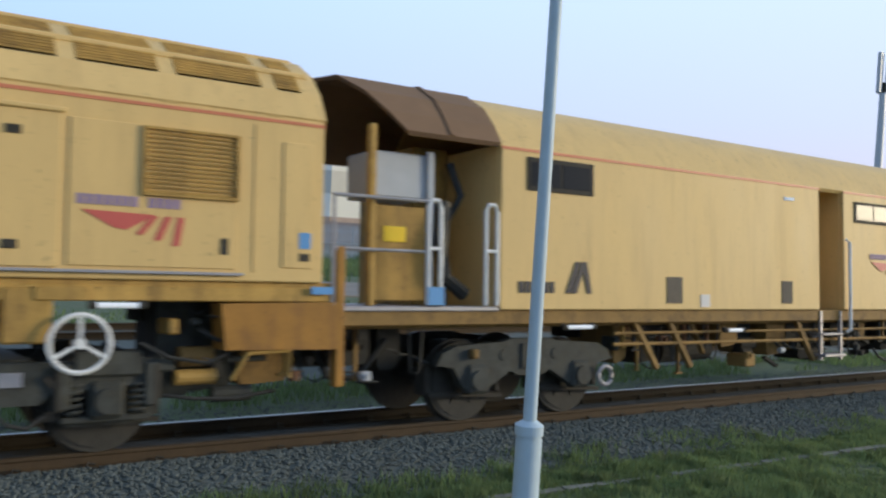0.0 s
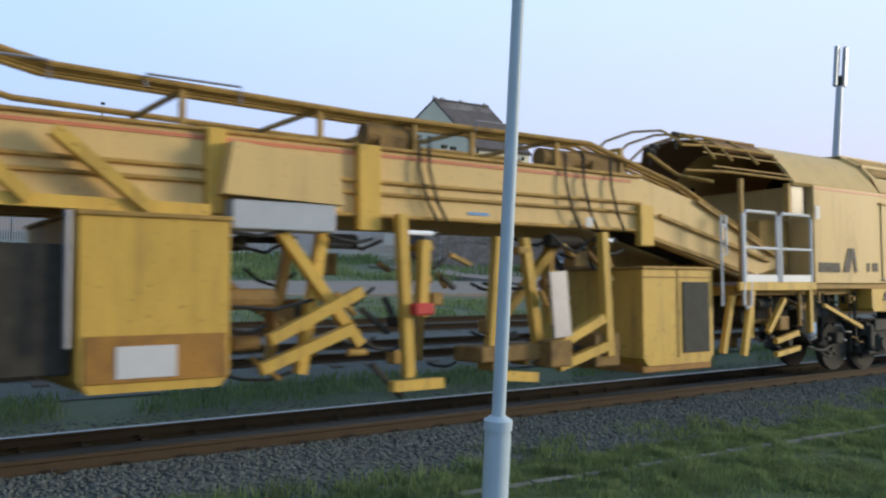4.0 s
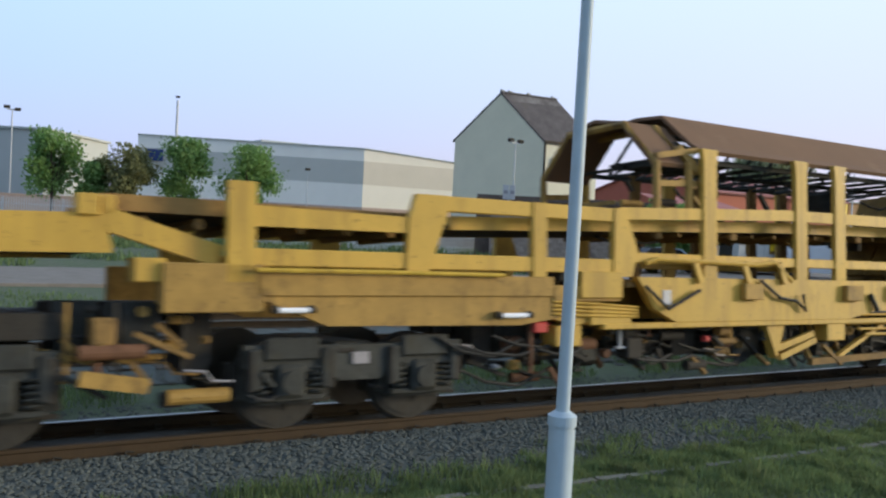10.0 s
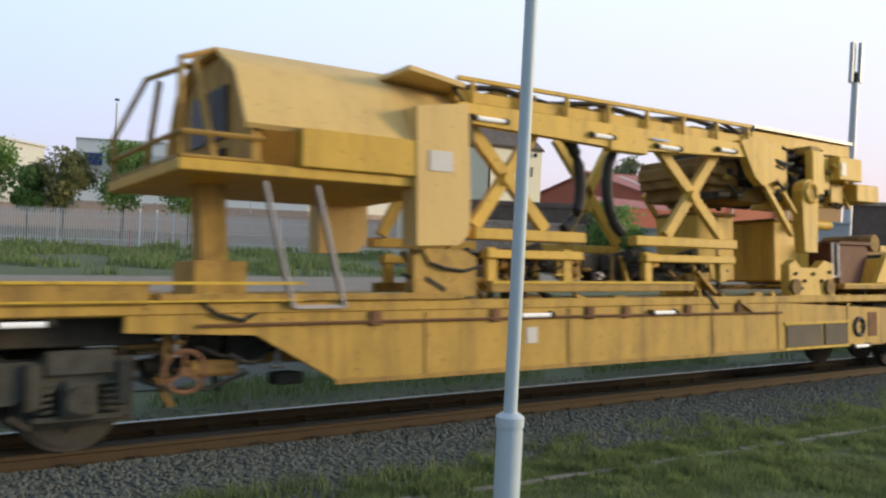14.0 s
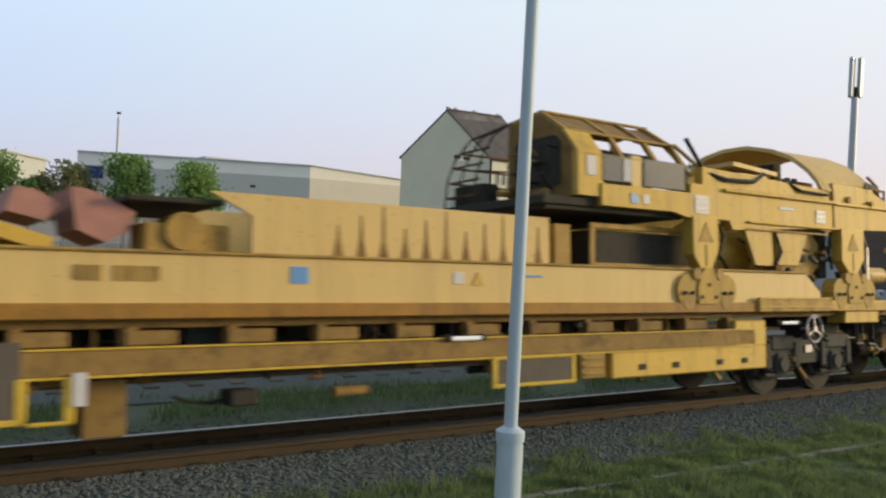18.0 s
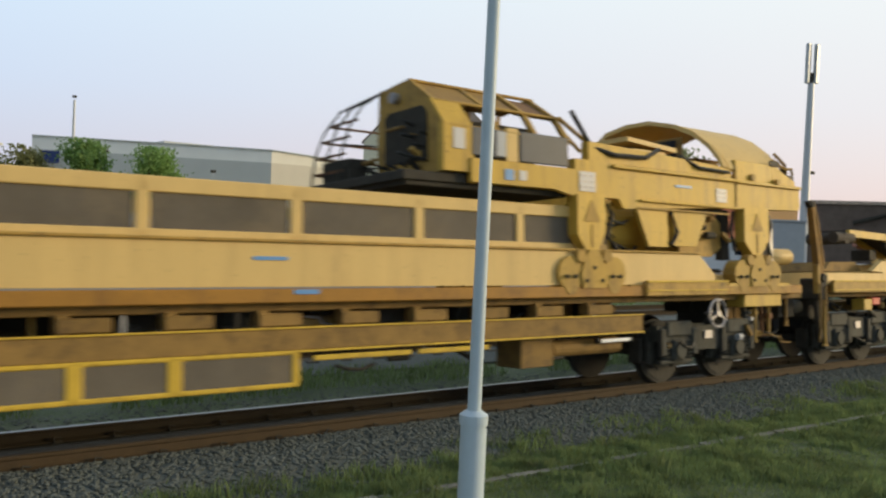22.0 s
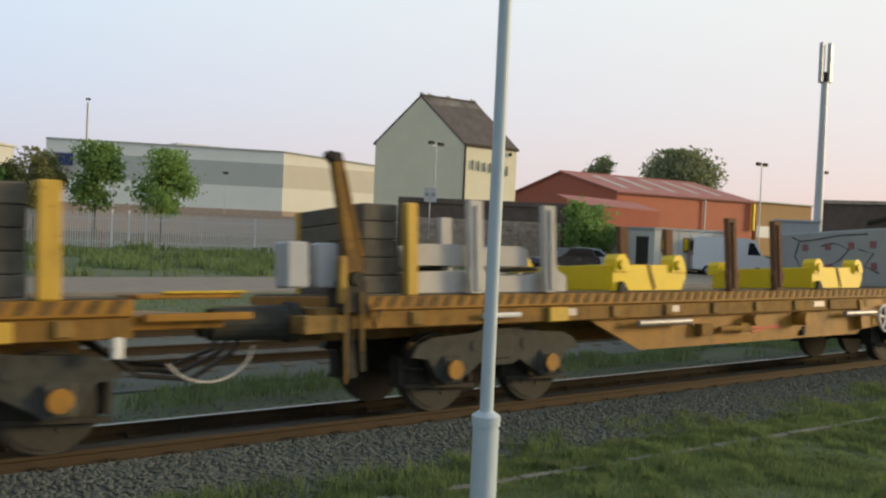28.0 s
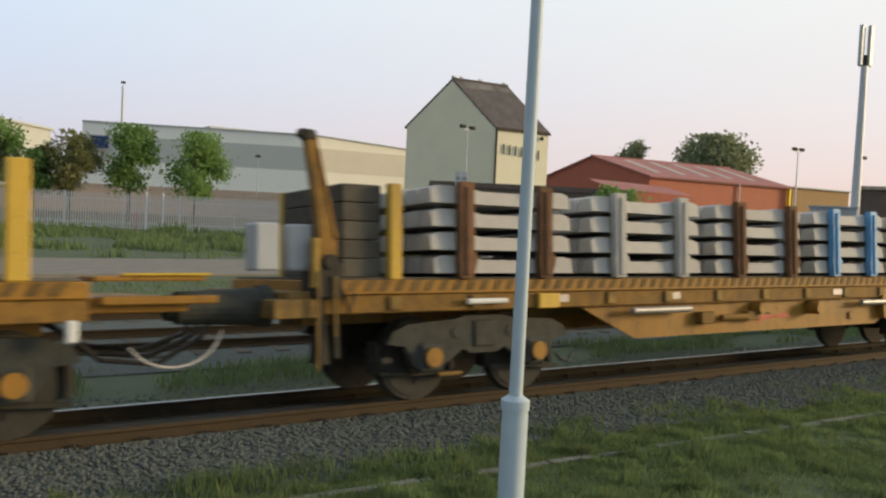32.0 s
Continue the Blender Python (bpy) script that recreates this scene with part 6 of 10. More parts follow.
    clutter(v, -4.2, -1.2, 0.35, 1.45, 26, 11, size=(0.1, 0.3))
    plate(v, -2.1, -1.98, 0.72, 0.92, BLUESIGN, "small blue tag", -1.2)


def conveyor_machine():
    v = vehicle("excavating_machine", -13.0, "long yellow ballast excavating machine with conveyor beams and hydraulic hoses")
    main = Shape()
    for sgn in (-1, 1):
        y0, y1 = sgn * 1.0, sgn * 0.88
        main.prism([(-17.1, 2.40), (-17.1, 3.16), (-6.35, 3.18), (-5.1, 2.92), (-3.0, 2.08), (-2.7, 1.90), (-3.7, 1.68), (-6.0, 2.22), (-6.35, 2.36)], y0, y1)
    on(v, "conveyor_beam", main, PALE, "deep cream-yellow conveyor side beam")
    fl = Shape()
    for z in (2.36, 2.62, 2.76, 3.16):
        fl.box(-17.1, -6.3, -1.05, -0.98, z, z + 0.045).box(-17.1, -6.3, 0.98, 1.05, z, z + 0.045)
    fl.bar((-6.2, -1.03, 2.30), (-3.5, -1.03, 1.72), 0.07, 0.06).bar((-5.9, -1.03, 2.62), (-3.1, -1.03, 1.98), 0.06, 0.05).bar((-5.0, -1.03, 2.9), (-2.95, -1.03, 2.08), 0.07, 0.06)
    on(v, "beam_flanges", fl, YDIRT)
    on(v, "beam_stripe", Shape().box(-17, -6.5, -1.012, -1.0, 3.08, 3.12, 0.002), STRIPE)
    on(v, "belt", Shape().box(-17, -6.4, -0.8, 0.8, 2.72, 2.80).bar((-6.4, 0, 2.76), (-2.9, 0, 1.95), 1.6, 0.06), BELT, "dark conveyor belt")
    jt = Shape().box(-6.4, -6.1, -1.1, -0.98, 2.15, 2.75).box(-11.2, -10.9, -1.1, -0.98, 2.2, 3.2).box(-13.0, -12.8, -1.1, -0.98, 2.3, 3.2)
    on(v, "joint_plates", jt, YEL)
    plate(v, -9.55, -9.22, 2.46, 2.50, BLUESIGN, "blue label", -1.012)
    plate(v, -7.55, -7.42, 2.38, 2.52, WHITESIGN, "white round notice", -1.115)
    pp = Shape()
    for y, r in ((-0.95, 0.035), (-0.82, 0.028), (-0.68, 0.028), (-0.5, 0.03), (0.8, 0.04)):
        pp.tube([(-20.4, y, 3.92), (-16.0, y, 3.97), (-14.5, y, 3.66), (-11, y, 3.58), (-7.3, y, 3.60), (-6.9, y, 3.5), (-5.3, y, 3.12), (-3.2, y, 2.3)], r, 7)
    on(v, "overhead_pipes", pp, YDIRT, "yellow overhead pipes")
    st = Shape()
    for x in (-20, -18.6, -17, -15.9, -13.2, -11.6, -10.3, -9.4, -7.9, -6.6):
        st.bar((x, -0.9, 3.1), (x, -0.9, 3.6 if x > -14.6 else 3.95), 0.06, 0.06).bar((x, 0.8, 3.1), (x, 0.8, 3.6 if x > -14.6 else 3.95), 0.06, 0.06)
        st.bar((x, -0.9, 3.58 if x > -14.6 else 3.92), (x, 0.8, 3.58 if x > -14.6 else 3.92), 0.05, 0.05)
    on(v, "pipe_posts", st, YDIRT)
    tr = Shape()
    for x0, x1 in ((-15.4, -14.5), (-13.6, -12.6), (-9.4, -8.8)):
        tr.tube([(x0, -1.0, 3.55), (x0, -1.0, 3.68), (x1, -1.0, 3.68), (x1, -1.0, 3.5)], 0.015, 5)
    on(v, "top_rails", tr, STEEL)
    mo = Shape()
    for x, z, w in ((-10.6, 3.38, 0.35), (-7.75, 3.35, 0.35), (-7.0, 3.38, 0.32), (-6.7, 3.4, 0.25)):
        mo.cyl((x, -0.75, z), 0.14, w, "x", 14).box(x - 0.2, x + 0.2, -0.9, -0.6, z - 0.2, z)
    on(v, "drive_motors", mo, OCHRE)
    hz = Shape()
    for i, x in enumerate((-10.3, -10.15, -7.85, -7.5, -6.95)):
        hz.tube([(x, -1.02, 3.4), (x - 0.05, -1.08, 3.0), (x + 0.05, -1.1, 2.6), (x + 0.2, -1.1, 2.35)], 0.02, 5)
    on(v, "beam_hoses", hz, RUBBER)
    for x0, x1, n in ((-6.56, -4.95, 0), (-14.3, -12.86, 1)):
        z0, z1 = (0.40, 1.80) if n == 0 else (0.57, 2.21)
        y0 = -1.25 if n == 0 else -1.36
        cb = on(v, "machinery_cabinet", Shape().prism([(x0, z0 + 0.12), (x0 + 0.1, z0), (x1 - 0.1, z0), (x1, z0 + 0.12), (x1, z1), (x0, z1)], y0, 0.9), YEL, "boxy yellow machinery cabinet")
        part("cabinet_lid", Shape().box(x0 - 0.03, x1 + 0.03, y0 - 0.03, 0.93, z1, z1 + 0.05), YDIRT, cb)
        if n == 0:
            part("vent_door", Shape().box(-5.68, -5.06, y0 - 0.02, y0, 0.56, 1.62), BOGIE, cb, "dark mesh vent door")
            part("seam", Shape().box(-5.80, -5.77, y0 - 0.012, y0, z0 + 0.1, z1, 0.002).box(x0, x1, y0 - 0.012, y0, 1.68, 1.70, 0.002), YDIRT, cb)
            part("sloped_base", Shape().box(x0 + 0.02, x1 - 0.02, y0 + 0.03, 0.88, 0.30, 0.41), AMBER, cb)
        else:
            part("lower_door", Shape().box(x0 + 0.05, x1 - 0.04, y0 - 0.02, y0, 0.66, 1.10), AMBER, cb)
            part("white_notice", Shape().box(-13.97, -13.40, y0 - 0.03, y0 - 0.018, 0.70, 1.0, 0.002), WHITESIGN, cb, "white notice sheet")
            part("dark_end_door", Shape().box(x0 - 0.9, x0 - 0.02, y0 + 0.15, -0.2, 0.75, 1.95), BLACK, cb)
            part("grey_rail", Shape().tube([(x0 - 0.1, y0 - 0.02, 2.25), (x0 - 0.1, y0 - 0.02, 1.0)], 0.03).tube([(x0 - 0.9, y0, 2.0), (x0 - 0.9, y0, 0.8)], 0.03), STEEL, cb)
    lg = Shape()
    for (xa, za), (xb, zb), y in (((-9.06, 2.2), (-9.2, 0.7), -1.0), ((-8.61, 2.2), (-8.37, 0.72), -1.0), ((-7.43, 2.3), (-7.34, 0.6), -1.3), ((-7.63, 2.2), (-8.9, 0.9), -0.6),
                                  ((-7.6, 2.2), (-7.6, 1.0), -0.4), ((-8.45, 0.72), (-7.45, 1.12), -1.3), ((-8.3, 0.50), (-7.35, 0.75), -1.3), ((-10.7, 2.4), (-10.6, 0.5), -1.2),
                                  ((-10.4, 2.1), (-10.45, 1.2), -1.25), ((-9.3, 0.45), (-8.75, 0.40), -1.35), ((-10.9, 0.42), (-10.2, 0.42), -1.3), ((-11.6, 2.3), (-11.9, 0.6), -1.0),
                                  ((-12.3, 2.3), (-11.2, 0.9), -1.1), ((-12.4, 1.0), (-11.3, 1.5), -1.3), ((-12.5, 0.7), (-11.4, 1.1), -1.3), ((-11.2, 2.2), (-11.5, 0.5), 0.7), ((-9.0, 2.2), (-9.1, 0.5), 0.8)):
        on(v, "support_leg", Shape().bar((xa, y, za), (xb, y, zb), 0.12, 0.12), YDIRT if y > 0 else YEL, "splayed yellow support leg")
    on(v, "foot_beam", Shape().box(-9.5, -8.1, -1.2, -0.6, 0.60, 0.80, 0.02).box(-8.5, -8.1, -1.38, -1.1, 0.5, 0.85, 0.02), OCHRE)
    on(v, "leg_foot", Shape().box(-7.6, -7.1, -1.3, -0.7, 0.45, 0.9, 0.02), OCHRE)
    clutter(v, -12.7, -6.8, 0.45, 2.25, 44, 147, (BLACK, OCHRE, YDIRT, YDIRT, BOGIE), y=(-1.2, 0.4), size=(0.06, 0.24))
    on(v, "steel_shield", Shape().prism([(-8.50, 1.74), (-8.20, 1.76), (-8.12, 0.9), (-8.42, 0.88)], -1.38, -1.34), STEEL, "bare steel shield plate")
    on(v, "red_lamp", Shape().box(-10.62, -10.36, -1.4, -1.25, 1.22, 1.36, 0.02), REDPAINT, "red lamp box")
    for x0, x1, z in ((-10.65, -10.2, 2.19), (-7.45, -7.1, 2.20)):
        lamp_tube(v, x0, x1, z, -1.2)
    clutter(v, -12.7, -10.2, 0.5, 2.3, 26, 17, (YDIRT, OCHRE, BLACK), size=(0.1, 0.4))
    clutter(v, -9.4, -6.9, 1.9, 2.3, 12, 19, (YDIRT, OCHRE, BLACK))
    # working frame
    fr = Shape()
    for sgn in (-1, 1):
        a, b = sgn * 1.36, sgn * 1.22
        fr.prism([(-22.08, 2.06), (-22.08, 2.24), (-21.85, 2.38), (-18.65, 2.43), (-18.50, 2.24), (-18.50, 2.06)], a, b)
        fr.prism([(-22.05, 1.42), (-21.9, 1.62), (-18.5, 1.60), (-18.5, 1.36), (-21.6, 1.36)], a, b)
        fr.prism([(-18.6, 1.88), (-18.5, 2.18), (-17.4, 2.17), (-15.95, 2.0), (-15.85, 1.85)], a, b)
        fr.prism([(-18.66, 1.26), (-18.66, 1.42), (-15.5, 1.44), (-15.5, 1.26)], a, b)
        for x0, x1 in ((-21.64, -21.44), (-21.05, -20.86), (-20.10, -19.93), (-19.52, -19.37), (-18.82, -18.62)):
            fr.box(x0, x1, a, b, 1.55, 2.12)
        for x0, x1 in ((-17.80, -17.28), (-16.14, -15.86)):
            fr.box(x0, x1, a, b, 1.36, 1.95)
        fr.bar((-17.25, sgn * 1.29, 1.9), (-16.75, sgn * 1.29, 1.42), 0.12, 0.12).box(-16.72, -16.56, a, b, 1.36, 1.95).bar((-18.6, sgn * 1.29, 1.45), (-17.9, sgn * 1.29, 1.55), 0.12, 0.12)
        fr.box(-19.93, -19.37, a, b, 1.83, 1.90)
        fr.prism([(-15.9, 2.0), (-15.55, 1.5), (-15.15, 0.9), (-15.35, 0.85), (-15.75, 1.4)], a, b)
        fr.bar((-23.3, sgn * 1.3, 2.42), (-22.0, sgn * 1.3, 1.75), 0.14, 0.26)
        fr.bar((-22.85, sgn * 1.2, 2.15), (-22.1, sgn * 1.2, 1.5), 0.12, 0.12)
        fr.prism([(-22.1, 1.6), (-21.6, 1.4), (-21.55, 1.2), (-21.8, 1.15)], a, b)
    on(v, "work_frame", fr, YEL, "yellow welded work frame with open bays")
    cross = Shape()
    for x in (-22, -21, -20, -18.6, -17.3, -15.9):
        cross.box(x - 0.08, x + 0.08, -1.25, 1.25, 1.9, 2.05).box(x - 0.08, x + 0.08, -1.25, 1.25, 1.35, 1.5)
    on(v, "cross_members", cross, OCHRE)
    clutter(v, -22.0, -15.9, 1.4, 2.1, 40, 23, (YEL, YDIRT, BLACK, OCHRE, BOGIE), y=(-1.05, 0.8), size=(0.12, 0.4))
    on(v, "engine_block", Shape().box(-21.8, -16.0, -0.6, 0.6, 1.2, 1.95), BLACK)
    plate(v, -18.62, -18.44, 1.92, 2.12, BLUESIGN, "blue round sign", -1.375)
    plate(v, -18.98, -18.82, 1.30, 1.48, WHITESIGN, "white round notice", -1.375)
    on(v, "steel_chute", Shape().prism([(-18.78, 1.12), (-15.63, 1.10), (-15.58, 0.83), (-17.02, 0.36), (-18.32, 0.43), (-18.78, 0.59)], -1.30, -1.22), GREYCON, "grey bare steel chute plate")
    on(v, "chute_patch", Shape().prism([(-18.79, 1.13), (-18.2, 1.13), (-18.5, 0.5), (-18.79, 0.6)], -1.315, -1.30), YDIRT)
    lo = Shape().box(-20.67, -19.98, -1.36, -1.1, 1.02, 1.40).box(-22.0, -21.05, -1.34, -1.1, 0.72, 0.97).box(-21.0, -20.73, -1.36, -1.2, 1.1, 1.40).box(-20.0, -19.3, -1.3, -1.0, 1.12, 1.34)
    lo.box(-23.3, -22.95, -1.3, -1.0, 1.05, 1.31).prism([(-22.0, 1.2), (-21.7, 1.2), (-21.75, 0.85), (-22.05, 0.85)], -1.35, -1.1).bar((-21.4, -1.3, 1.3), (-21.0, -1.3, 0.6), 0.1, 0.12).bar((-20.9, -1.3, 0.62), (-20.3, -1.3, 0.9), 0.1, 0.12)
    on(v, "valve_boxes", lo, YEL)
    on(v, "grey_gearbox", Shape().cyl((-19.6, -1.1, 0.8), 0.2, 0.14, n=16).box(-19.9, -19.2, -1.2, -0.7, 0.5, 0.85).cyl((-20.1, -1.1, 0.85), 0.22, 0.1, n=16), BOGIE)
    on(v, "red_valve", Shape().cyl((-21.3, -1.38, 1.02), 0.06, 0.05, n=12), REDPAINT)
    clutter(v, -23.6, -19.0, 0.35, 1.35, 46, 29, (YDIRT, OCHRE, BLACK, BLACK), size=(0.1, 0.4))
    on(v, "digging_bar", Shape().box(-23.7, -21.6, -1.2, -0.8, 0.30, 0.44).box(-23.4, -22.4, -1.2, -0.9, 0.46, 0.58), OCHRE)
    underworks(v, -23.7, -22.2, 1.35, 2.3, 230, 12)
    on(v, "drive_core", Shape().box(-23.6, -19.0, -0.75, 0.75, 0.62, 1.5).box(-19.0, -16.0, -0.6, 0.6, 0.75, 1.3).box(-23.3, -22.5, -0.25, 0.25, 1.5, 2.2).box(-20.4, -17.2, -0.55, 0.55, 2.2, 3.1), BLACK)
    clutter(v, -23.5, -15.9, 0.55, 1.35, 60, 131, (BLACK, BLACK, BOGIE, OCHRE, YDIRT, YEL), y=(-1.3, -0.6), size=(0.06, 0.26))
    clutter(v, -23.4, -22.0, 1.4, 3.2, 26, 133, (BLACK, OCHRE, YDIRT, BOGIE), y=(-1.25, -0.6), size=(0.06, 0.28))
    clutter(v, -20.5, -15.9, 2.3, 3.3, 46, 135, (BLACK, OCHRE, YDIRT, BOGIE, YEL), y=(-1.2, -0.5), size=(0.06, 0.24))
    for x in (-15.5,):
        wheelset(v, x)
    on(v, "dolly_frame", Shape().box(-15.8, -15.2, -1.1, -0.95, 0.3, 1.2).box(-15.8, -15.2, 0.95, 1.1, 0.3, 1.2), BLACK)
    # upper machinery
    on(v, "control_cabinet", Shape().box(-19.29, -17.99, -1.05, -0.35, 3.30, 3.78, 0.03), PALE, "cream control cabinet")
    on(v, "mast_tower", Shape().bar((-20.0, -0.9, 2.4), (-20.0, -0.9, 3.7), 0.16, 0.2).bar((-19.5, -0.9, 2.4), (-19.45, -0.9, 3.6), 0.1, 0.1).bar((-17.4, -0.8, 2.3), (-17.4, -0.8, 3.5), 0.12, 0.12).bar((-16.6, -0.8, 2.2), (-16.6, -0.8, 3.9), 0.08, 0.08)
       .prism([(-20.9, 2.4), (-20.7, 2.75), (-20.4, 2.75), (-20.4, 2.4)], -1.35, -1.2), YEL)
    on(v, "drum_housing", Shape().cyl((-19.75, -0.85, 2.85), 0.24, 0.14, n=24).cyl((-18.0, -1.0, 2.9), 0.16, 0.1, n=16), OCHRE, "round grimy drum housing", smooth=False)
    clutter(v, -20.6, -16.2, 2.35, 3.7, 70, 31, (YEL, YDIRT, OCHRE, BLACK, BOGIE), y=(-1.15, 0.7), size=(0.08, 0.32))
    lt = Shape()
    for z in (2.55, 2.75):
        lt.tube([(-18.9, -1.25, z), (-17.2, -1.25, z)], 0.02, 6)
    lt.tube([(-17.3, -1.32, 2.2), (-17.3, -1.32, 2.62), (-16.2, -1.32, 2.60), (-15.9, -1.32, 2.3), (-15.7, -1.32, 1.8)], 0.03, 7)
    lt.tube([(-18.4, -1.3, 2.52), (-17.4, -1.3, 2.54)], 0.025, 6)
    on(v, "guard_rails", lt, WHITE)
    sb = Shape().bar((-16.6, -1.25, 1.9), (-15.9, -1.25, 2.5), 0.1, 0.14).bar((-15.4, -1.2, 3.0), (-14.7, -1.2, 2.35), 0.14, 0.12).bar((-14.5, -1.2, 3.0), (-13.6, -1.2, 2.3), 0.14, 0.12).bar((-15.7, -1.15, 2.35), (-13.0, -1.15, 2.33), 0.1, 0.12)
    on(v, "beam_struts", sb, YEL)
    on(v, "motor_cover", Shape().prism([(-12.9, 2.5), (-11.5, 2.45), (-11.6, 2.95), (-12.8, 3.05)], -1.3, -1.0), PALE)
    on(v, "cover_base", Shape().box(-12.8, -11.6, -1.28, -0.9, 2.15, 2.45), GREYBOX)
    hs = Shape()
    for i in range(8):
        sag, y, xa = 0.25 + 0.13 * i, -1.05 + 0.09 * i, -22.3 + 0.10 * ((i * 3) % 5)
        hs.tube([(xa + (2.0 + 0.05 * (i % 4)) * u, y, 3.5 + 0.5 * u - sag * math.sin(math.pi * u) ** 0.8 * (1.25 - 0.5 * u)) for u in np.linspace(0, 1, 10)] + [(-20.25 + 0.08 * (i % 4), y, 4.02), (-20.0 + 0.05 * i, y, 3.8 - 0.04 * i), (-19.95 + 0.05 * i, y, 3.3)], 0.03, 6)
    for i in range(5):
        x = -20.2 + 0.85 * i
        hs.tube([(x, -1.12, 3.4), (x + 0.12, -1.18, 2.95 - 0.05 * (i % 3)), (x + 0.4, -1.2, 2.7), (x + 0.55, -1.15, 3.0), (x + 0.6, -1.1, 3.3)], 0.024, 6)
    on(v, "hydraulic_hoses", hs, RUBBER, "looping black hydraulic hoses")
    bm = Shape().prism([(-23.4, 2.3), (-23.4, 3.52), (-23.1, 3.52), (-23.1, 2.1)], -1.30, -1.1).prism([(-23.9, 2.1), (-23.9, 3.5), (-23.55, 3.5), (-23.5, 2.8)], -1.25, -1.05)
    bm.bar((-23.1, -1.25, 3.25), (-20.55, -1.2, 3.36), 0.07, 0.07).bar((-23.0, -1.1, 3.2), (-21.6, -1.1, 2.7), 0.1, 0.22).bar((-22.85, -1.15, 2.75), (-21.9, -1.15, 2.35), 0.12, 0.2).bar((-22.8, -0.5, 3.35), (-21.6, -0.5, 2.7), 0.1, 0.25)
    bm.prism([(-22.9, 2.25), (-22.9, 2.6), (-22.1, 2.45), (-21.9, 2.3), (-22.2, 2.1)], -1.3, -1.05)
    on(v, "lifting_arms", bm, YEL, "yellow lifting arms and rams")
    on(v, "top_plate", Shape().bar((-23.6, -0.2, 3.82), (-20.5, -0.2, 3.86), 1.5, 0.05).bar((-23.5, -0.95, 3.80), (-20.6, -0.95, 3.55), 0.06, 0.06), CANVAS)
    on(v, "ram", Shape().cyl((-22.5, -1.2, 3.05), 0.06, 0.5, "x", 10), STEEL)
    on(v, "hanging_cylinder", Shape().bar((-23.25, -1.3, 3.3), (-23.1, -1.3, 1.95), 0.1, 0.1).cyl((-23.1, -1.3, 1.9), 0.1, 0.1, "z", 12), OCHRE)


def belt_car():
    v = vehicle("belt_car", -29.0, "yellow conveyor car under a long brown canopy")
    cab = Shape()
    for sgn in (-1, 1):
        cab.prism([(-25.80, 1.14), (-24.92, 3.40), (-23.70, 3.42), (-23.52, 2.92), (-23.75, 2.72), (-24.05, 2.55), (-24.25, 2.05), (-24.05, 1.55), (-23.96, 1.05), (-25.75, 1.10)], sgn * 1.36, sgn * 1.30)
    on(v, "cab_side", cab, PALE, "cream-yellow sloping cab side plate")
    ch = Shape()
    for i in range(9):
        f = i / 8.0
        ch.bar((-26.0 + 1.05 * f, -0.92 + 0.02 * (i % 2), 3.32 + 0.1 * f), (-26.85 + 1.08 * f, -0.92 + 0.02 * (i % 2), 1.45), 0.03, 0.135)
    on(v, "chute_slats", ch, YDIRT, "grimy sloping chute slat")
    on(v, "chute_stiffeners", Shape().bar((-26.2, -0.98, 2.87), (-25.72, -0.98, 2.55), 0.05, 0.06).bar((-26.56, -0.98, 2.21), (-26.1, -0.98, 1.9), 0.05, 0.06), YDIRT)
    on(v, "chute_back", Shape().prism([(-26.0, 3.3), (-25.0, 3.4), (-25.8, 1.45), (-26.8, 1.45)], -0.86, 0.8), YDIRT)
    on(v, "cab_edge", Shape().box(-24.9, -23.7, -1.37, -1.36, 3.37, 3.41, 0.001), STRIPE)
    on(v, "cab_base", Shape().box(-25.85, -23.9, -1.38, -1.25, 1.02, 1.12), OCHRE)
    rail_logo(v, -25.40, 1.95, 0.95, -1.378)
    lettering(v, -25.5, -24.75, 1.50, 0.03, INK, -1.374, (9, 6))
    plate(v, -24.35, -24.15, 1.22, 1.42, WHITESIGN, "white round notice", -1.374)
    can = Shape().sheet_x([(-1.28, 3.42), (-1.10, 3.53), (-0.52, 4.03), (0, 4.07), (0.52, 4.03), (0.60, 3.98)], -33.0, -24.75, 0.05, rake=lambda y, z: -0.9 * abs(y) / 1.3 * 0.0)
    on(v, "canopy", can, CANVAS, "brown dusty folded sheet canopy")
    ribs = Shape()
    for x in (-27.0,):
        ribs.sheet_x([(-1.29, 3.44), (-1.11, 3.55), (-0.52, 4.05), (0, 4.09), (0.52, 4.05), (0.60, 4.0)], x, x + 0.05, 0.05)
    on(v, "canopy_seam", ribs, CANVAS)
    end = Shape().sheet_x([(-1.2, 3.2), (-0.55, 3.85), (0, 3.95), (0.55, 3.85), (1.2, 3.2)], -33.85, -32.95, 0.05)
    on(v, "canopy_end_sheet", end, CANVAS)
    ef = Shape()
    for x in (-33.82, -33.2):
        ef.tube([(x, -1.22, 2.5), (x, -1.22, 3.18), (x, -0.6, 3.8), (x, 0.6, 3.8), (x, 1.22, 3.18), (x, 1.22, 2.5)], 0.06, 6)
    ef.bar((-33.82, -1.2, 2.9), (-33.0, -1.2, 2.95), 0.06, 0.08).bar((-33.82, -1.2, 3.28), (-33.0, -1.2, 3.42), 0.07, 0.08).bar((-33.35, -1.16, 3.44), (-33.0, -1.22, 3.1), 0.08, 0.1).bar((-33.82, 1.2, 2.9), (-33.0, 1.2, 2.95), 0.06, 0.08)
    ef.bar((-33.82, -0.4, 2.7), (-33.82, 0.5, 2.7), 0.06, 0.06)
    on(v, "canopy_end_frame", ef, YDIRT)
    po = Shape()
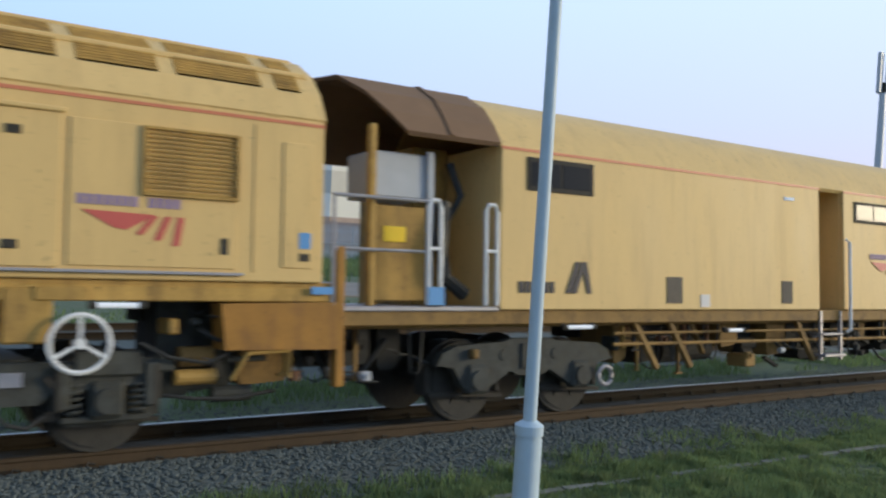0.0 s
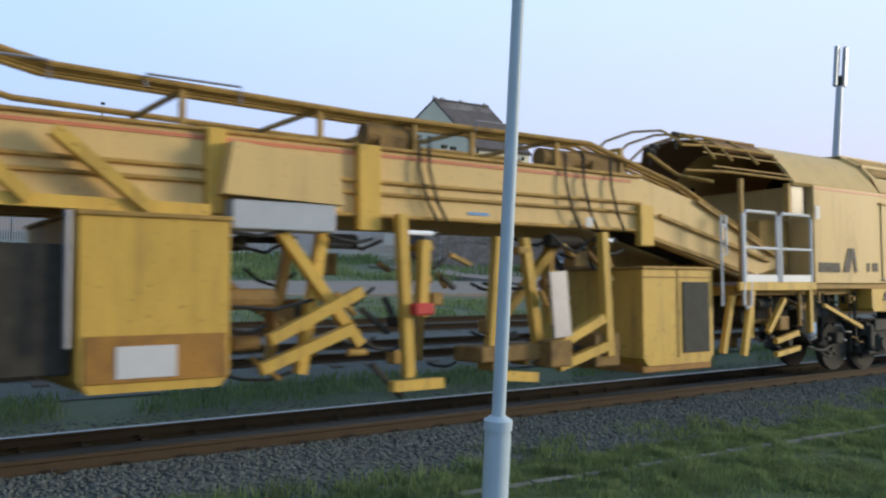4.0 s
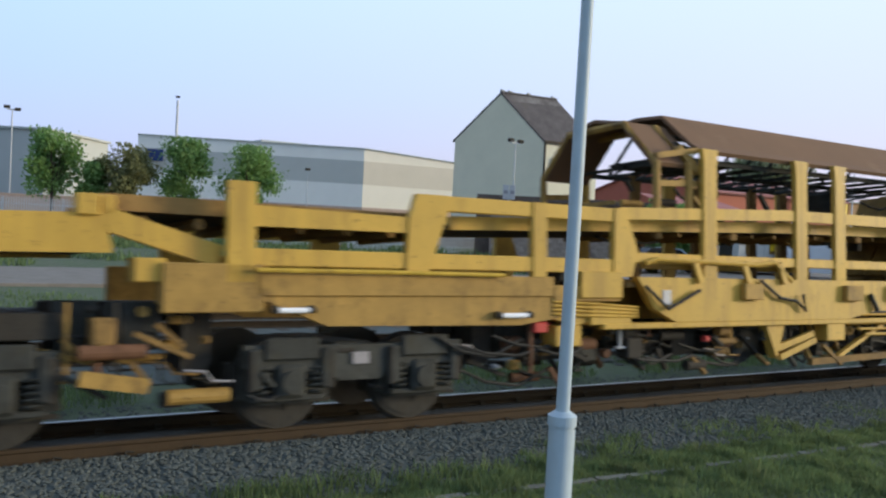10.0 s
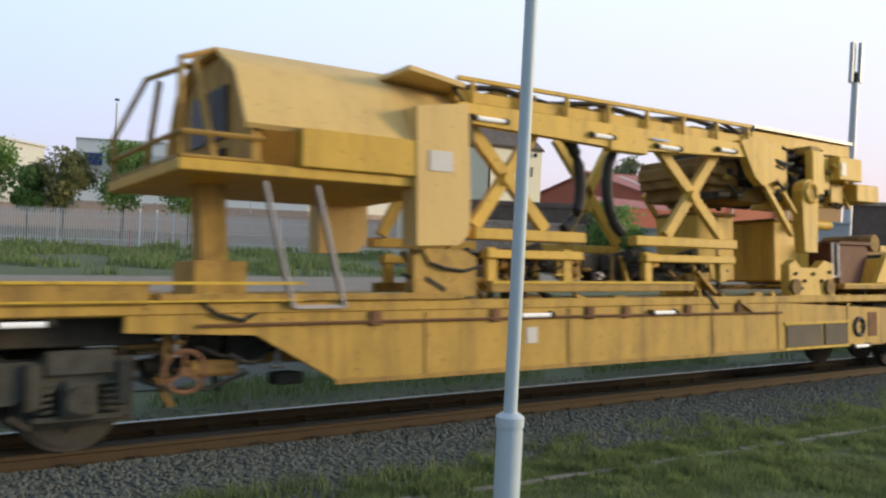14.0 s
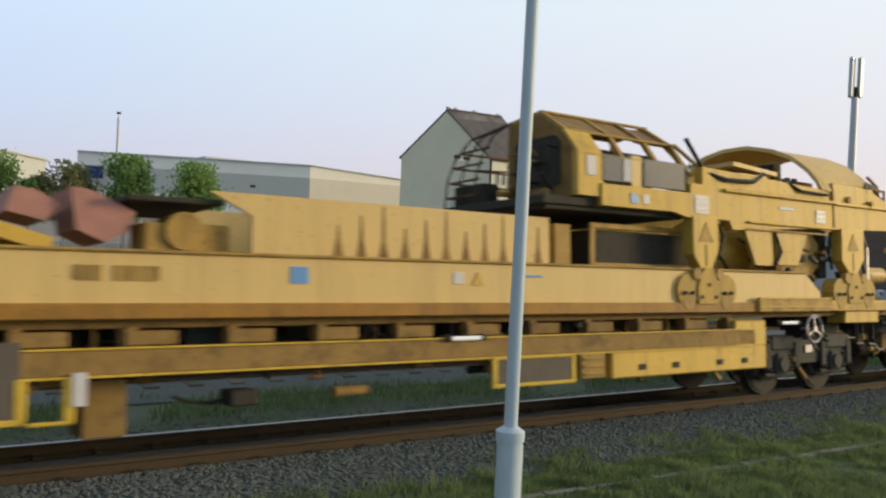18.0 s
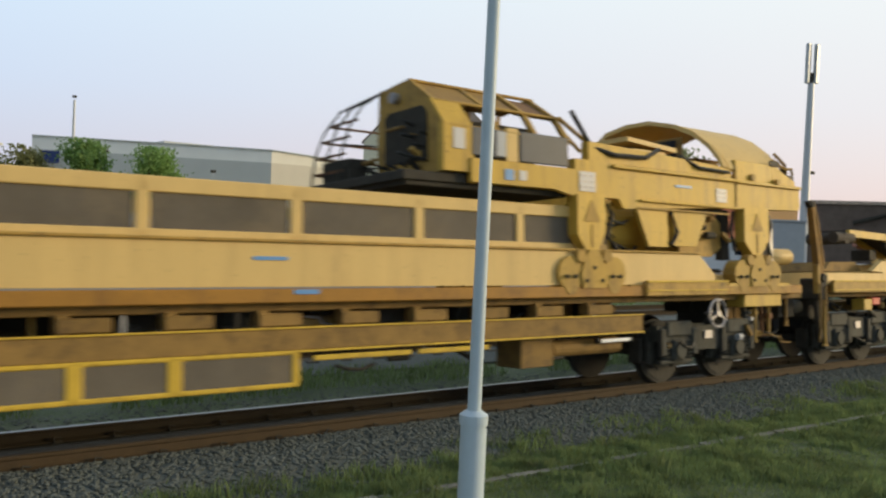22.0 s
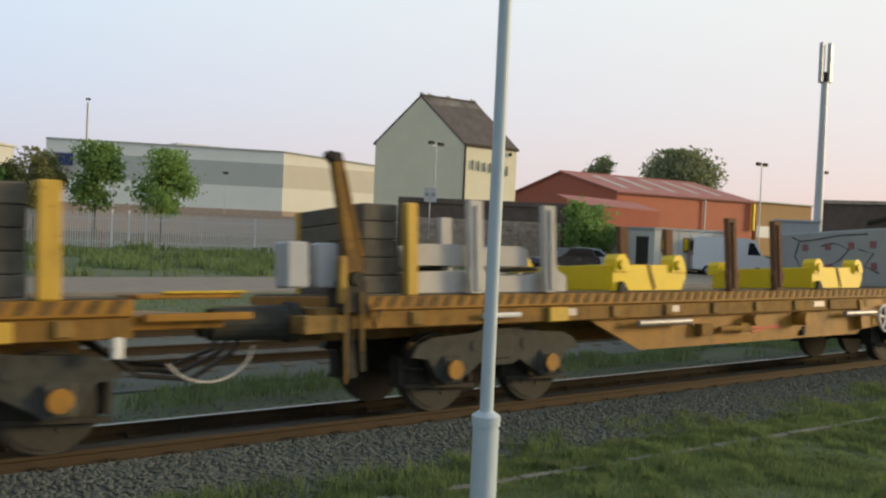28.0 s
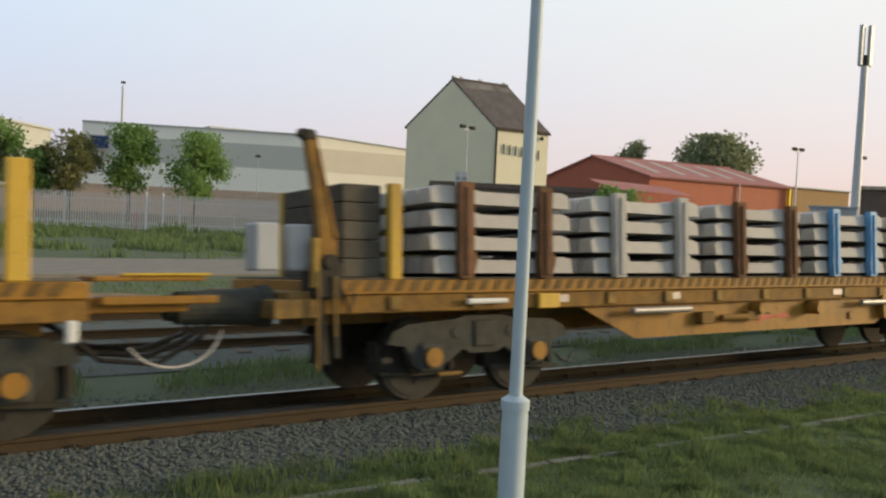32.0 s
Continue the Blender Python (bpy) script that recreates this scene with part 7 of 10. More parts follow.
    for x in (-32.92, -30.90, -29.93, -27.80):
        for sgn in (-1, 1):
            po.prism([(x - 0.16, 3.42), (x + 0.16, 3.42), (x + 0.13, 3.2), (x + 0.13, 1.62), (x - 0.13, 1.62), (x - 0.13, 3.2)], sgn * 1.37, sgn * 1.29)
    on(v, "canopy_posts", po, YEL, "broad yellow canopy posts")
    po2 = Shape()
    for x in (-31.9, -30.4, -28.9, -28.0):
        po2.box(x - 0.1, x + 0.1, 1.1, 1.2, 1.6, 3.4)
    on(v, "inner_posts", po2, OCHRE)
    rl = Shape()
    for sgn in (-1, 1):
        rl.prism([(-34.6, 2.36), (-34.6, 2.52), (-31.2, 2.66), (-27.05, 2.70), (-27.05, 2.52), (-31.2, 2.50)], sgn * 1.345, sgn * 1.28)
        rl.box(-34.4, -27.05, sgn * 1.345, sgn * 1.28, 1.80, 1.94)
        rl.box(-27.1, -27.0, sgn * 1.34, sgn * 1.24, 1.6, 3.35)
    on(v, "side_rails", rl, YEL)
    on(v, "belt_bed", Shape().bar((-37, 0, 2.18), (-31, 0, 2.36), 1.9, 0.06).bar((-31, 0, 2.36), (-26, 0, 2.45), 1.9, 0.06), BELT, "dark conveyor belt")
    bd = Shape()
    for sgn in (-1, 1):
        bd.bar((-37, sgn * 1.0, 2.22), (-31, sgn * 1.0, 2.42), 0.08, 0.16).bar((-31, sgn * 1.0, 2.42), (-26.2, sgn * 1.0, 2.48), 0.08, 0.16)
    on(v, "belt_frame", bd, YEL)
    tr = Shape()
    for y in (-1.0, 0.1, 1.15):
        tr.bar((-33.2, y, 3.30), (-26.4, y, 3.34), 0.05, 0.07)
    for i in range(12):
        x = -33.1 + i * 0.6
        tr.bar((x, -1.0, 3.31), (x, 1.15, 3.31), 0.05, 0.05).bar((x, -1.2, 3.42), (x + 0.1, 0, 3.90), 0.035, 0.035)
        tr.bar((x, 0.1, 3.31), (x + 0.6, 1.15, 3.31), 0.03, 0.03).bar((x, 1.18, 3.3), (x, 0.58, 3.90), 0.04, 0.04)
    tr.box(-33.0, -31.4, -0.7, 0.6, 3.36, 3.42).box(-27.6, -27.1, 0.4, 0.9, 2.95, 3.3)
    on(v, "roof_truss", tr, BOGIE, "dark slender truss under the canopy")
    id_ = Shape()
    for i in range(14):
        id_.cyl((-33.6 + i * 0.52, 0, 2.225 + 0.011 * i), 0.035, 0.95, n=8)
        if i % 3 == 0:
            id_.box(-33.6 + i * 0.52, -33.45 + i * 0.52, -0.98, -0.9, 2.16 + 0.011 * i, 2.30 + 0.011 * i)
    on(v, "idler_rollers", id_, OCHRE)
    sc = Shape()
    for i, y in enumerate((-1.1, -0.6, -0.1, 0.4)):
        sc.bar((-26.9, y, 1.75), (-25.6, y, 3.35), 0.46, 0.05)
    for i in range(4):
        sc.bar((-26.95, -1.2 + i * 0.3, 1.7), (-25.7, -1.2 + i * 0.3, 3.4), 0.06, 0.12)
    on(v, "chute", sc, YDIRT, "sloping grimy yellow chute plates")
    sc2 = Shape().bar((-26.95, -1.33, 1.2), (-26.1, -1.33, 1.75), 0.06, 0.1).bar((-26.5, -1.36, 2.1), (-26.1, -1.36, 1.85), 0.04, 0.06).bar((-26.2, -1.36, 2.7), (-25.85, -1.36, 2.45), 0.04, 0.06).bar((-27.4, -1.38, 1.0), (-27.05, -1.38, 1.6), 0.05, 0.05)
    on(v, "chute_struts", sc2, YDIRT)
    dk = Shape()
    for y0, y1 in both(-1.36, -1.24):
        dk.prism([(-34.3, 1.62), (-26.8, 1.62), (-26.8, 1.12), (-29.0, 1.14), (-29.7, 1.02), (-33.6, 1.02), (-34.0, 1.2)], y0, y1)
        dk.box(-34.9, -26.0, y0, y1, 0.94, 1.02)
    on(v, "sole_beam", dk, YEL, "deep yellow side beam")
    on(v, "deck", Shape().box(-34.4, -26.5, -1.24, 1.24, 1.48, 1.56), OCHRE)
    bx = Shape()
    for x0, x1, z0, z1 in ((-29.9, -29.47, 1.30, 1.54), (-28.65, -28.2, 1.30, 1.55), (-32.3, -31.9, 1.32, 1.55)):
        bx.box(x0, x1, -1.46, -1.36, z0, z1, 0.01)
    on(v, "side_boxes", bx, YDIRT)
    hr = Shape().tube([(-34.2, -1.4, 1.80), (-34.0, -1.4, 1.86), (-32.0, -1.4, 1.82), (-31.6, -1.4, 1.86), (-31.2, -1.4, 1.6)], 0.035)
    for x in (-33.2, -32.2, -31.4):
        hr.bar((x - 0.08, -1.4, 1.86), (x + 0.05, -1.4, 1.56), 0.05, 0.1)
    on(v, "step_rails", hr, YEL)
    on(v, "hoses", Shape().tube([(-31.9, -1.4, 1.6), (-31.5, -1.42, 1.35), (-31.1, -1.42, 1.3), (-30.9, -1.42, 1.15), (-30.95, -1.42, 1.4)], 0.025).tube([(-29.2, -1.4, 1.4), (-29.05, -1.42, 1.15)], 0.04).tube([(-34.2, -1.4, 1.5), (-33.8, -1.42, 1.2), (-33.2, -1.42, 1.45)], 0.025), RUBBER)
    tb = Shape().tube([(-29.7, -1.3, 0.94), (-26.6, -1.3, 0.92)], 0.02).tube([(-29.4, -1.3, 0.85), (-26.6, -1.3, 0.83), (-26.2, -1.3, 1.1), (-25.9, -1.3, 1.6)], 0.022).tube([(-29.2, -1.3, 0.76), (-26.5, -1.3, 0.74), (-26.0, -1.3, 1.1)], 0.022).tube([(-29.4, -1.3, 1.08), (-26.3, -1.3, 1.06), (-25.9, -1.3, 1.3)], 0.02)
    on(v, "brake_pipes", tb, YEL)
    ug = Shape().prism([(-31.65, 0.94), (-31.23, 0.94), (-31.42, 0.45)], -1.3, -1.15).bar((-31.35, -1.25, 0.60), (-30.5, -1.25, 0.80), 0.07, 0.09).bar((-31.3, -1.25, 0.46), (-30.45, -1.25, 0.70), 0.07, 0.09).box(-30.25, -29.8, -1.34, -1.1, 0.68, 0.98).bar((-28.6, -1.2, 0.9), (-29.8, -1.2, 0.42), 0.08, 0.06)
    on(v, "stabiliser", ug, YEL, "folded yellow stabiliser strut")
    on(v, "low_skid", Shape().bar((-30.5, -1.2, 0.36), (-27.2, -1.2, 0.42), 0.1, 0.1), OCHRE)
    on(v, "air_tanks", Shape().cyl((-28.8, -0.9, 0.66), 0.2, 0.55, "x", 16).cyl((-30.0, -0.4, 0.6), 0.2, 0.6, "x", 16), BLACK)
    on(v, "red_valve", Shape().box(-33.0, -32.92, -1.35, -1.25, 0.74, 0.82).box(-25.76, -25.66, -1.4, -1.3, 1.22, 1.28), REDPAINT)
    clutter(v, -35.2, -26.0, 0.4, 1.12, 64, 141, (OCHRE, YDIRT, BLACK, BLACK, BOGIE, YEL), y=(-1.28, -0.5), size=(0.07, 0.28))
    clutter(v, -34.5, -25.8, 1.95, 3.2, 40, 143, (OCHRE, BLACK, BOGIE, YDIRT), y=(-0.9, 0.6), size=(0.07, 0.25))
    underworks(v, -34.4, -27.0, 0.42, 1.0, 205, 6)
    bogie(v, -25.82, -24.16)
    lamp_tube(v, -24.9, -24.7, 0.97)
    clutter(v, -34.5, -27.0, 0.4, 1.0, 50, 37, (BLACK, BLACK, OCHRE, YDIRT))
    clutter(v, -27.3, -25.8, 1.0, 1.9, 14, 39, (YDIRT, OCHRE, BLACK), y=(-1.4, -0.6))
    plate(v, -33.85, -33.7, 1.25, 1.45, WHITESIGN, "white round notice", -1.372)


def transfer_wagon():
    v = vehicle("transfer_wagon", -38.5, "yellow conveyor wagon with open side rails on a grey bogie")
    lo = Shape()
    for sgn in (-1, 1):
        a, b = sgn * 1.34, sgn * 1.26
        lo.box(-37.6, -34.5, a, b, 2.32, 2.50).box(-39.55, -34.5, a, b, 1.66, 1.84)
        lo.prism([(-39.55, 2.06), (-39.55, 2.27), (-37.6, 2.23), (-37.6, 2.06)], a, b)
        lo.prism([(-39.78, 1.5), (-39.78, 2.50), (-39.50, 2.50), (-39.50, 1.5)], a - sgn * -0.02, b)
        lo.prism([(-37.78, 1.60), (-37.75, 2.20), (-37.65, 2.50), (-37.25, 2.50), (-37.25, 2.3), (-37.5, 1.60)], a - sgn * -0.02, b)
        lo.prism([(-36.02, 1.6), (-36.02, 2.5), (-35.82, 2.5), (-35.82, 1.6)], a - sgn * -0.02, b)
        lo.prism([(-34.72, 1.62), (-34.7, 2.5), (-34.52, 2.5), (-34.30, 1.95), (-34.40, 1.62)], a - sgn * -0.02, b)
    on(v, "side_frame", lo, YEL, "yellow open side frame")
    on(v, "belt", Shape().bar((-41.0, 0, 2.2), (-37.0, 0, 2.18), 1.9, 0.06), BELT, "dark conveyor belt")
    fr = Shape().bar((-40.9, -1.0, 2.25), (-37.2, -1.0, 2.22), 0.08, 0.16).bar((-40.9, 1.0, 2.25), (-37.2, 1.0, 2.22), 0.08, 0.16)
    for i in range(7):
        fr.cyl((-40.5 + i * 0.55, 0, 2.08), 0.06, 0.95, n=8)
    on(v, "belt_frame", fr, OCHRE)
    dk = Shape()
    for y0, y1 in both(-1.36, -1.22):
        dk.box(-39.5, -35.7, y0, y1, 1.36, 1.60)
        dk.prism([(-39.5, 1.36), (-38.7, 1.05), (-36.2, 1.02), (-35.6, 1.1), (-35.6, 1.36)], y0 + 0.03, y1)
        dk.box(-40.4, -39.4, y0, y1, 1.2, 1.68).box(-35.7, -34.6, y0, y1, 1.30, 1.5)
    on(v, "sole_beam", dk, YDIRT)
    on(v, "hand_rail", Shape().tube([(-39.5, -1.42, 1.62), (-38, -1.42, 1.62), (-36.5, -1.42, 1.61)], 0.025), EDGE)
    ch = Shape().bar((-40.9, -1.15, 2.08), (-39.8, -1.15, 1.75), 0.1, 0.22).box(-40.65, -40.35, -1.3, -1.0, 1.49, 1.72).box(-40.35, -39.8, -1.3, -0.9, 1.22, 1.6)
    ch.prism([(-42.3, 1.74), (-42.1, 2.1), (-40.9, 2.13), (-40.82, 1.76)], -1.2, -1.12).box(-41.15, -40.95, -1.25, -1.0, 2.1, 2.3).box(-40.93, -40.8, -1.2, -1.0, 2.1, 2.3).prism([(-42.3, 1.74), (-42.1, 2.1), (-40.9, 2.13), (-40.82, 1.76)], 1.12, 1.2)
    on(v, "tail_chute", ch, YEL, "yellow conveyor tail chute")
    on(v, "tail_belt", Shape().box(-42.5, -40.8, -1.1, 1.1, 1.80, 1.86).cyl((-42.4, 0, 1.85), 0.13, 1.1, n=14), BELT)
    ed = Shape().box(-35.3, -34.6, -1.4, -1.1, 1.34, 1.68).box(-35.1, -34.4, -1.35, -1.0, 1.0, 1.25).prism([(-35.6, 1.48), (-34.9, 1.48), (-34.9, 1.1), (-35.3, 1.0), (-35.7, 1.1)], -1.3, -0.9)
    on(v, "end_boxes", ed, YEL)
    on(v, "end_motor", Shape().box(-35.55, -35.2, -1.3, -1.0, 1.55, 1.75).cyl((-35.3, -1.2, 1.55), 0.12, 0.1, n=14).cyl((-34.95, -1.3, 1.5), 0.08, 0.06, n=12), BLACK)
    ub = Shape()
    for i in range(4):
        ub.tube([(-35.7, -1.35, 1.30 - i * 0.05), (-34.9, -1.35, 1.26 - i * 0.05), (-34.3, -1.35, 1.22 - i * 0.04)], 0.018, 5)
    on(v, "pipe_stack", ub, YEL)
    on(v, "red_valve", Shape().box(-35.95, -35.75, -1.3, -1.2, 0.92, 1.05), REDPAINT)
    lamp_tube(v, -39.3, -38.9, 1.22)
    lamp_tube(v, -36.55, -36.1, 1.14)
    on(v, "hanger_box", Shape().box(-35.62, -35.21, -1.3, -1.0, 0.74, 1.0), YEL)
    on(v, "yellow_bar", Shape().bar((-41.1, -1.3, 0.62), (-40.5, -1.3, 0.52), 0.1, 0.14), YDIRT)
    on(v, "red_cylinder", Shape().cyl((-40.8, -1.2, 0.84), 0.07, 0.3, "x", 12), RUST)
    underworks(v, -36.8, -34.2, 0.40, 1.1, 206, 8)
    underworks(v, -41.3, -39.7, 0.36, 1.3, 207, 9)
    bogie(v, -39.02, -37.42)
    clutter(v, -37.0, -34.0, 0.35, 1.1, 26, 41, (BLACK, BLACK, OCHRE, RUST))
    clutter(v, -41.2, -39.9, 0.3, 1.3, 18, 43, (BLACK, OCHRE, YDIRT))


def well_wagon():
    v = vehicle("well_wagon", -50.0, "yellow well wagon with a deep side girder and stepped ends")
    sd = Shape()
    for y0, y1 in both(-1.36, -1.26):
        sd.prism([(-56.0, 0.52), (-56.9, 1.02), (-58.2, 1.08), (-58.2, 1.30), (-47.8, 1.24), (-44.2, 1.10), (-44.3, 0.70), (-44.6, 0.48)], y0, y1)
        sd.box(-61.6, -43.3, y0 - 0.02 * (1 if y0 < 0 else -1), y1, 1.24, 1.36)
    on(v, "side_girder", sd, GIRDER, "deep weathered yellow side girder")
    rb = Shape()
    for x in (-54.8, -52.56, -49.6, -47.95, -45.9):
        rb.box(x - 0.04, x + 0.04, -1.375, -1.355, 0.50, 1.22, 0.004)
    rb.box(-56, -48, -1.37, -1.35, 0.46, 0.52).box(-48, -44.7, -1.37, -1.35, 0.46, 0.50)
    on(v, "girder_ribs", rb, YDIRT)
    on(v, "mesh_panels", Shape().box(-47.75, -46.75, -1.385, -1.365, 0.52, 0.87, 0.004).box(-46.65, -45.98, -1.385, -1.365, 0.52, 0.87, 0.004), MESH_GREY, "dark mesh side panels")
    on(v, "panel_trim", Shape().box(-47.8, -45.9, -1.39, -1.37, 0.88, 0.92, 0.004).box(-47.8, -45.9, -1.39, -1.37, 0.47, 0.51, 0.004), EDGE)
    g = on(v, "big_letter", Shape().ring((-45.55, -1.372, 0.80), 0.15, 0.035).box(-45.5, -45.38, -1.376, -1.36, 0.77, 0.81, 0.002), INK, "large black letter G")
    on(v, "rust_patch", Shape().box(-45.25, -44.95, -1.370, -1.355, 0.62, 1.05, 0.004), RUST)
    plate(v, -53.30, -53.12, 0.80, 1.0, WHITESIGN, "white round notice", -1.37)
    dk = Shape().box(-61.6, -43.3, -1.22, 1.22, 1.22, 1.34)
    for y0, y1 in both(-1.42, -1.30):
        dk.box(-53.9, -50.1, y0, y1, 1.44, 1.58).box(-46.1, -43.35, y0, y1, 1.46, 1.56).box(-61.5, -58.0, y0, y1, 1.34, 1.56).box(-57.9, -54.3, y0, y1, 1.36, 1.44)
    on(v, "deck", dk, YDIRT)
    on(v, "deck_edge", Shape().box(-53.9, -50.1, -1.44, -1.42, 1.545, 1.58, 0.002).box(-61.5, -56.4, -1.44, -1.42, 1.53, 1.56, 0.002).box(-46.1, -43.35, -1.44, -1.42, 1.53, 1.56, 0.002).box(-61.5, -56.4, -1.44, -1.42, 1.36, 1.38, 0.002), EDGE)
    lamp_tube(v, -53.45, -52.9, 1.15)
    lamp_tube(v, -51.0, -50.5, 1.14)
    lamp_tube(v, -45.8, -45.3, 0.46)
    lamp_tube(v, -59.3, -58.85, 1.18)
    handwheel(v, -57.66, 0.70, 0.2, mat_=RUST)
    bogie(v, -43.39, -41.75)
    bogie(v, -60.15, -58.55)
    on(v, "inner_beam", Shape().box(-44.4, -41.2, -1.0, 1.0, 0.95, 1.2).box(-61.4, -57.8, -1.0, 1.0, 0.95, 1.22), BLACK)
    clutter(v, -57.8, -44.6, 1.22, 1.46, 34, 47, (YDIRT, OCHRE, YEL, BLACK), y=(-1.40, -0.9), size=(0.1, 0.3))
    clutter(v, -44.5, -41.2, 0.9, 1.4, 14, 53, (OCHRE, YDIRT, BLACK))
    clutter(v, -57.9, -56.2, 0.5, 1.1, 12, 59, (BLACK, OCHRE, BOGIE))
    end_post(v, -61.80, 1.3)
    underworks(v, -62.0, -60.9, 0.42, 1.2, 220, 12)
    underworks(v, -57.9, -56.4, 0.55, 1.2, 221, 9)
    # hopper and tank at the front end
    hp = Shape()
    for sgn in (-1, 1):
        hp.prism([(-44.8, 1.58), (-44.45, 2.05), (-44.35, 2.13), (-42.92, 2.09), (-42.80, 1.58)], sgn * 1.3, sgn * 1.2)
    hp.box(-42.95, -42.85, -1.2, 1.2, 1.5, 2.08).box(-44.5, -42.8, -1.25, 1.25, 1.5, 1.58)
    on(v, "hopper", hp, YEL, "yellow feed hopper")
    on(v, "hopper_roller", Shape().cyl((-44.45, -0.6, 2.32), 0.16, 0.5, n=12).cyl((-42.75, 0, 1.75), 0.2, 1.1, n=14), OCHRE)
    bn = on(v, "oxide_bin", Shape().prism([(-45.6, 1.56), (-45.62, 2.26), (-44.55, 2.26), (-44.9, 1.56)], -1.05, 0.9), OXIDE, "dull oxide-red bin")
    part("bin_lid", Shape().box(-45.66, -44.5, -1.1, 0.95, 2.26, 2.33), OXIDE, bn)
    on(v, "sloped_deck_plate", Shape().prism([(-43.2, 1.5), (-42.2, 1.36), (-41.9, 1.36), (-41.9, 1.28), (-43.2, 1.38)], -1.3, 1.3), YEL)
    # scissor platforms
    for n, (a, b) in enumerate(((-54.05, -52.17), (-51.19, -48.90))):
        pl = Shape()
        for y0, y1 in both(-1.30, -1.12):
            pl.box(a, b, y0, y1, 2.09, 2.23).box(a + 0.2, b - 0.05, y0, y1, 1.86, 1.97)
        for x in (a + 0.3, b - 0.3):
            pl.box(x - 0.08, x + 0.08, -1.25, -1.15, 1.57, 2.0).box(x - 0.08, x + 0.08, 1.15, 1.25, 1.57, 2.0)
        on(v, "platform_rails", pl, YEL)
        sx = Shape()
        x0, x1 = (-53.93, -52.75) if n == 0 else (-50.35, -49.03)
        for sgn in (-1, 1):
            h = 3.56 if sgn < 0 else 4.0
            sx.bar((x0 - 0.14, sgn * 1.1, h), (x1, sgn * 1.1, 2.26), 0.1, 0.16).bar((x1 - 0.16, sgn * 1.1, h), (x0, sgn * 1.1, 2.26), 0.1, 0.16)
            sx.cyl(((x0 + x1) / 2 - 0.08, sgn * 1.12, 2.88), 0.09, 0.09, n=12)
        on(v, "scissor_arms", sx, YEL, "crossed yellow scissor arms")
        on(v, "scissor_mechanism", Shape().box(a + 0.5, b - 0.5, -0.9, 0.9, 1.72, 1.84).bar((a + 0.4, -0.8, 1.7), (b - 0.4, -0.8, 2.05), 0.1, 0.12).bar((a + 0.4, 0.8, 1.7), (b - 0.4, 0.8, 2.05), 0.1, 0.12), BLACK)
        clutter(v, a + 0.2, b - 0.2, 1.5, 2.05, 16, 61 + n, (YEL, YDIRT, BLACK, OCHRE), y=(-1.2, 0.8))
    top = Shape()
    for sgn in (-1,):
        top.prism([(-54.3, 3.50), (-54.3, 3.74), (-47.9, 3.76), (-47.9, 3.58), (-51.6, 3.42)], sgn * 1.33, sgn * 1.2)
        top.box(-51.75, -51.0, sgn * 1.36, sgn * 1.2, 3.38, 3.62)
    top.box(-54.2, -48.0, -1.1, -0.6, 3.80, 3.95)
    on(v, "gantry_beam", top, YEL, "long yellow overhead gantry beam")
    tp_ = Shape()
    for i in range(12):
        x = -54.0 + i * 0.5
        tp_.box(x, x + 0.28, -0.95, -0.55, 3.94, 4.02 + 0.03 * (i % 3))
    on(v, "roller_boxes", tp_, YDIRT)
    on(v, "beam_hoses", Shape().tube([(-54.3, -0.9, 4.0), (-53.4, -0.95, 4.08), (-52.5, -0.9, 4.0), (-51.6, -0.95, 4.1), (-50.5, -0.9, 4.02), (-49.5, -0.95, 4.12), (-48.4, -0.9, 4.02)], 0.04, 6).tube([(-49.3, -1.0, 3.95), (-48.9, -1.0, 4.15), (-48.4, -1.0, 4.0), (-48.0, -1.0, 4.1)], 0.03, 6).tube([(-54.3, -1.2, 3.95), (-54.15, -1.3, 3.6), (-54.1, -1.3, 3.2)], 0.04, 6), RUBBER)
    on(v, "hanging_hoses", Shape().tube([(-52.45 + 0.42 * math.sin(q), -1.05, 2.92 + 0.66 * math.cos(q)) for q in np.linspace(0.15, 2.9, 12)], 0.08, 8).tube([(-51.12 - 0.40 * math.sin(q), -1.05, 2.92 + 0.66 * math.cos(q)) for q in np.linspace(0.15, 2.9, 12)], 0.08, 8), RUBBER, "thick hanging black hoses")
    for a, b, z in ((-54.1, -53.6, 3.56), (-52.1, -51.7, 3.55), (-50.8, -50.3, 3.52), (-49.4, -49.0, 3.6)):
        lamp_tube(v, a, b, z, -1.36)
    plate(v, -50.9, -50.55, 3.60, 3.63, BLUESIGN, "blue label", -1.37)
    cb = Shape()
    cb.prism([(-54.95, 1.98), (-54.95, 3.60), (-54.2, 3.72), (-54.18, 2.3), (-54.22, 2.12), (-54.36, 2.0)], -1.375, -1.05).prism([(-54.95, 1.98), (-54.95, 3.60), (-54.2, 3.72), (-54.18, 2.3), (-54.22, 2.12), (-54.36, 2.0)], 1.05, 1.36)
    cb.bar((-55.0, -0.6, 4.06), (-54.2, -0.6, 3.95), 1.4, 0.06)
    on(v, "portal_leg", cb, PALE, "broad cream-yellow portal leg")
    clutter(v, -55.0, -54.2, 1.5, 1.98, 14, 91, (YEL, YDIRT, BLACK, RUST), y=(-1.42, -1.2), size=(0.06, 0.2))
    plate(v, -54.78, -54.45, 2.86, 3.10, WHITESIGN, "white notice sheet", -1.39)
    # lifting head at the front
    hd = Shape()
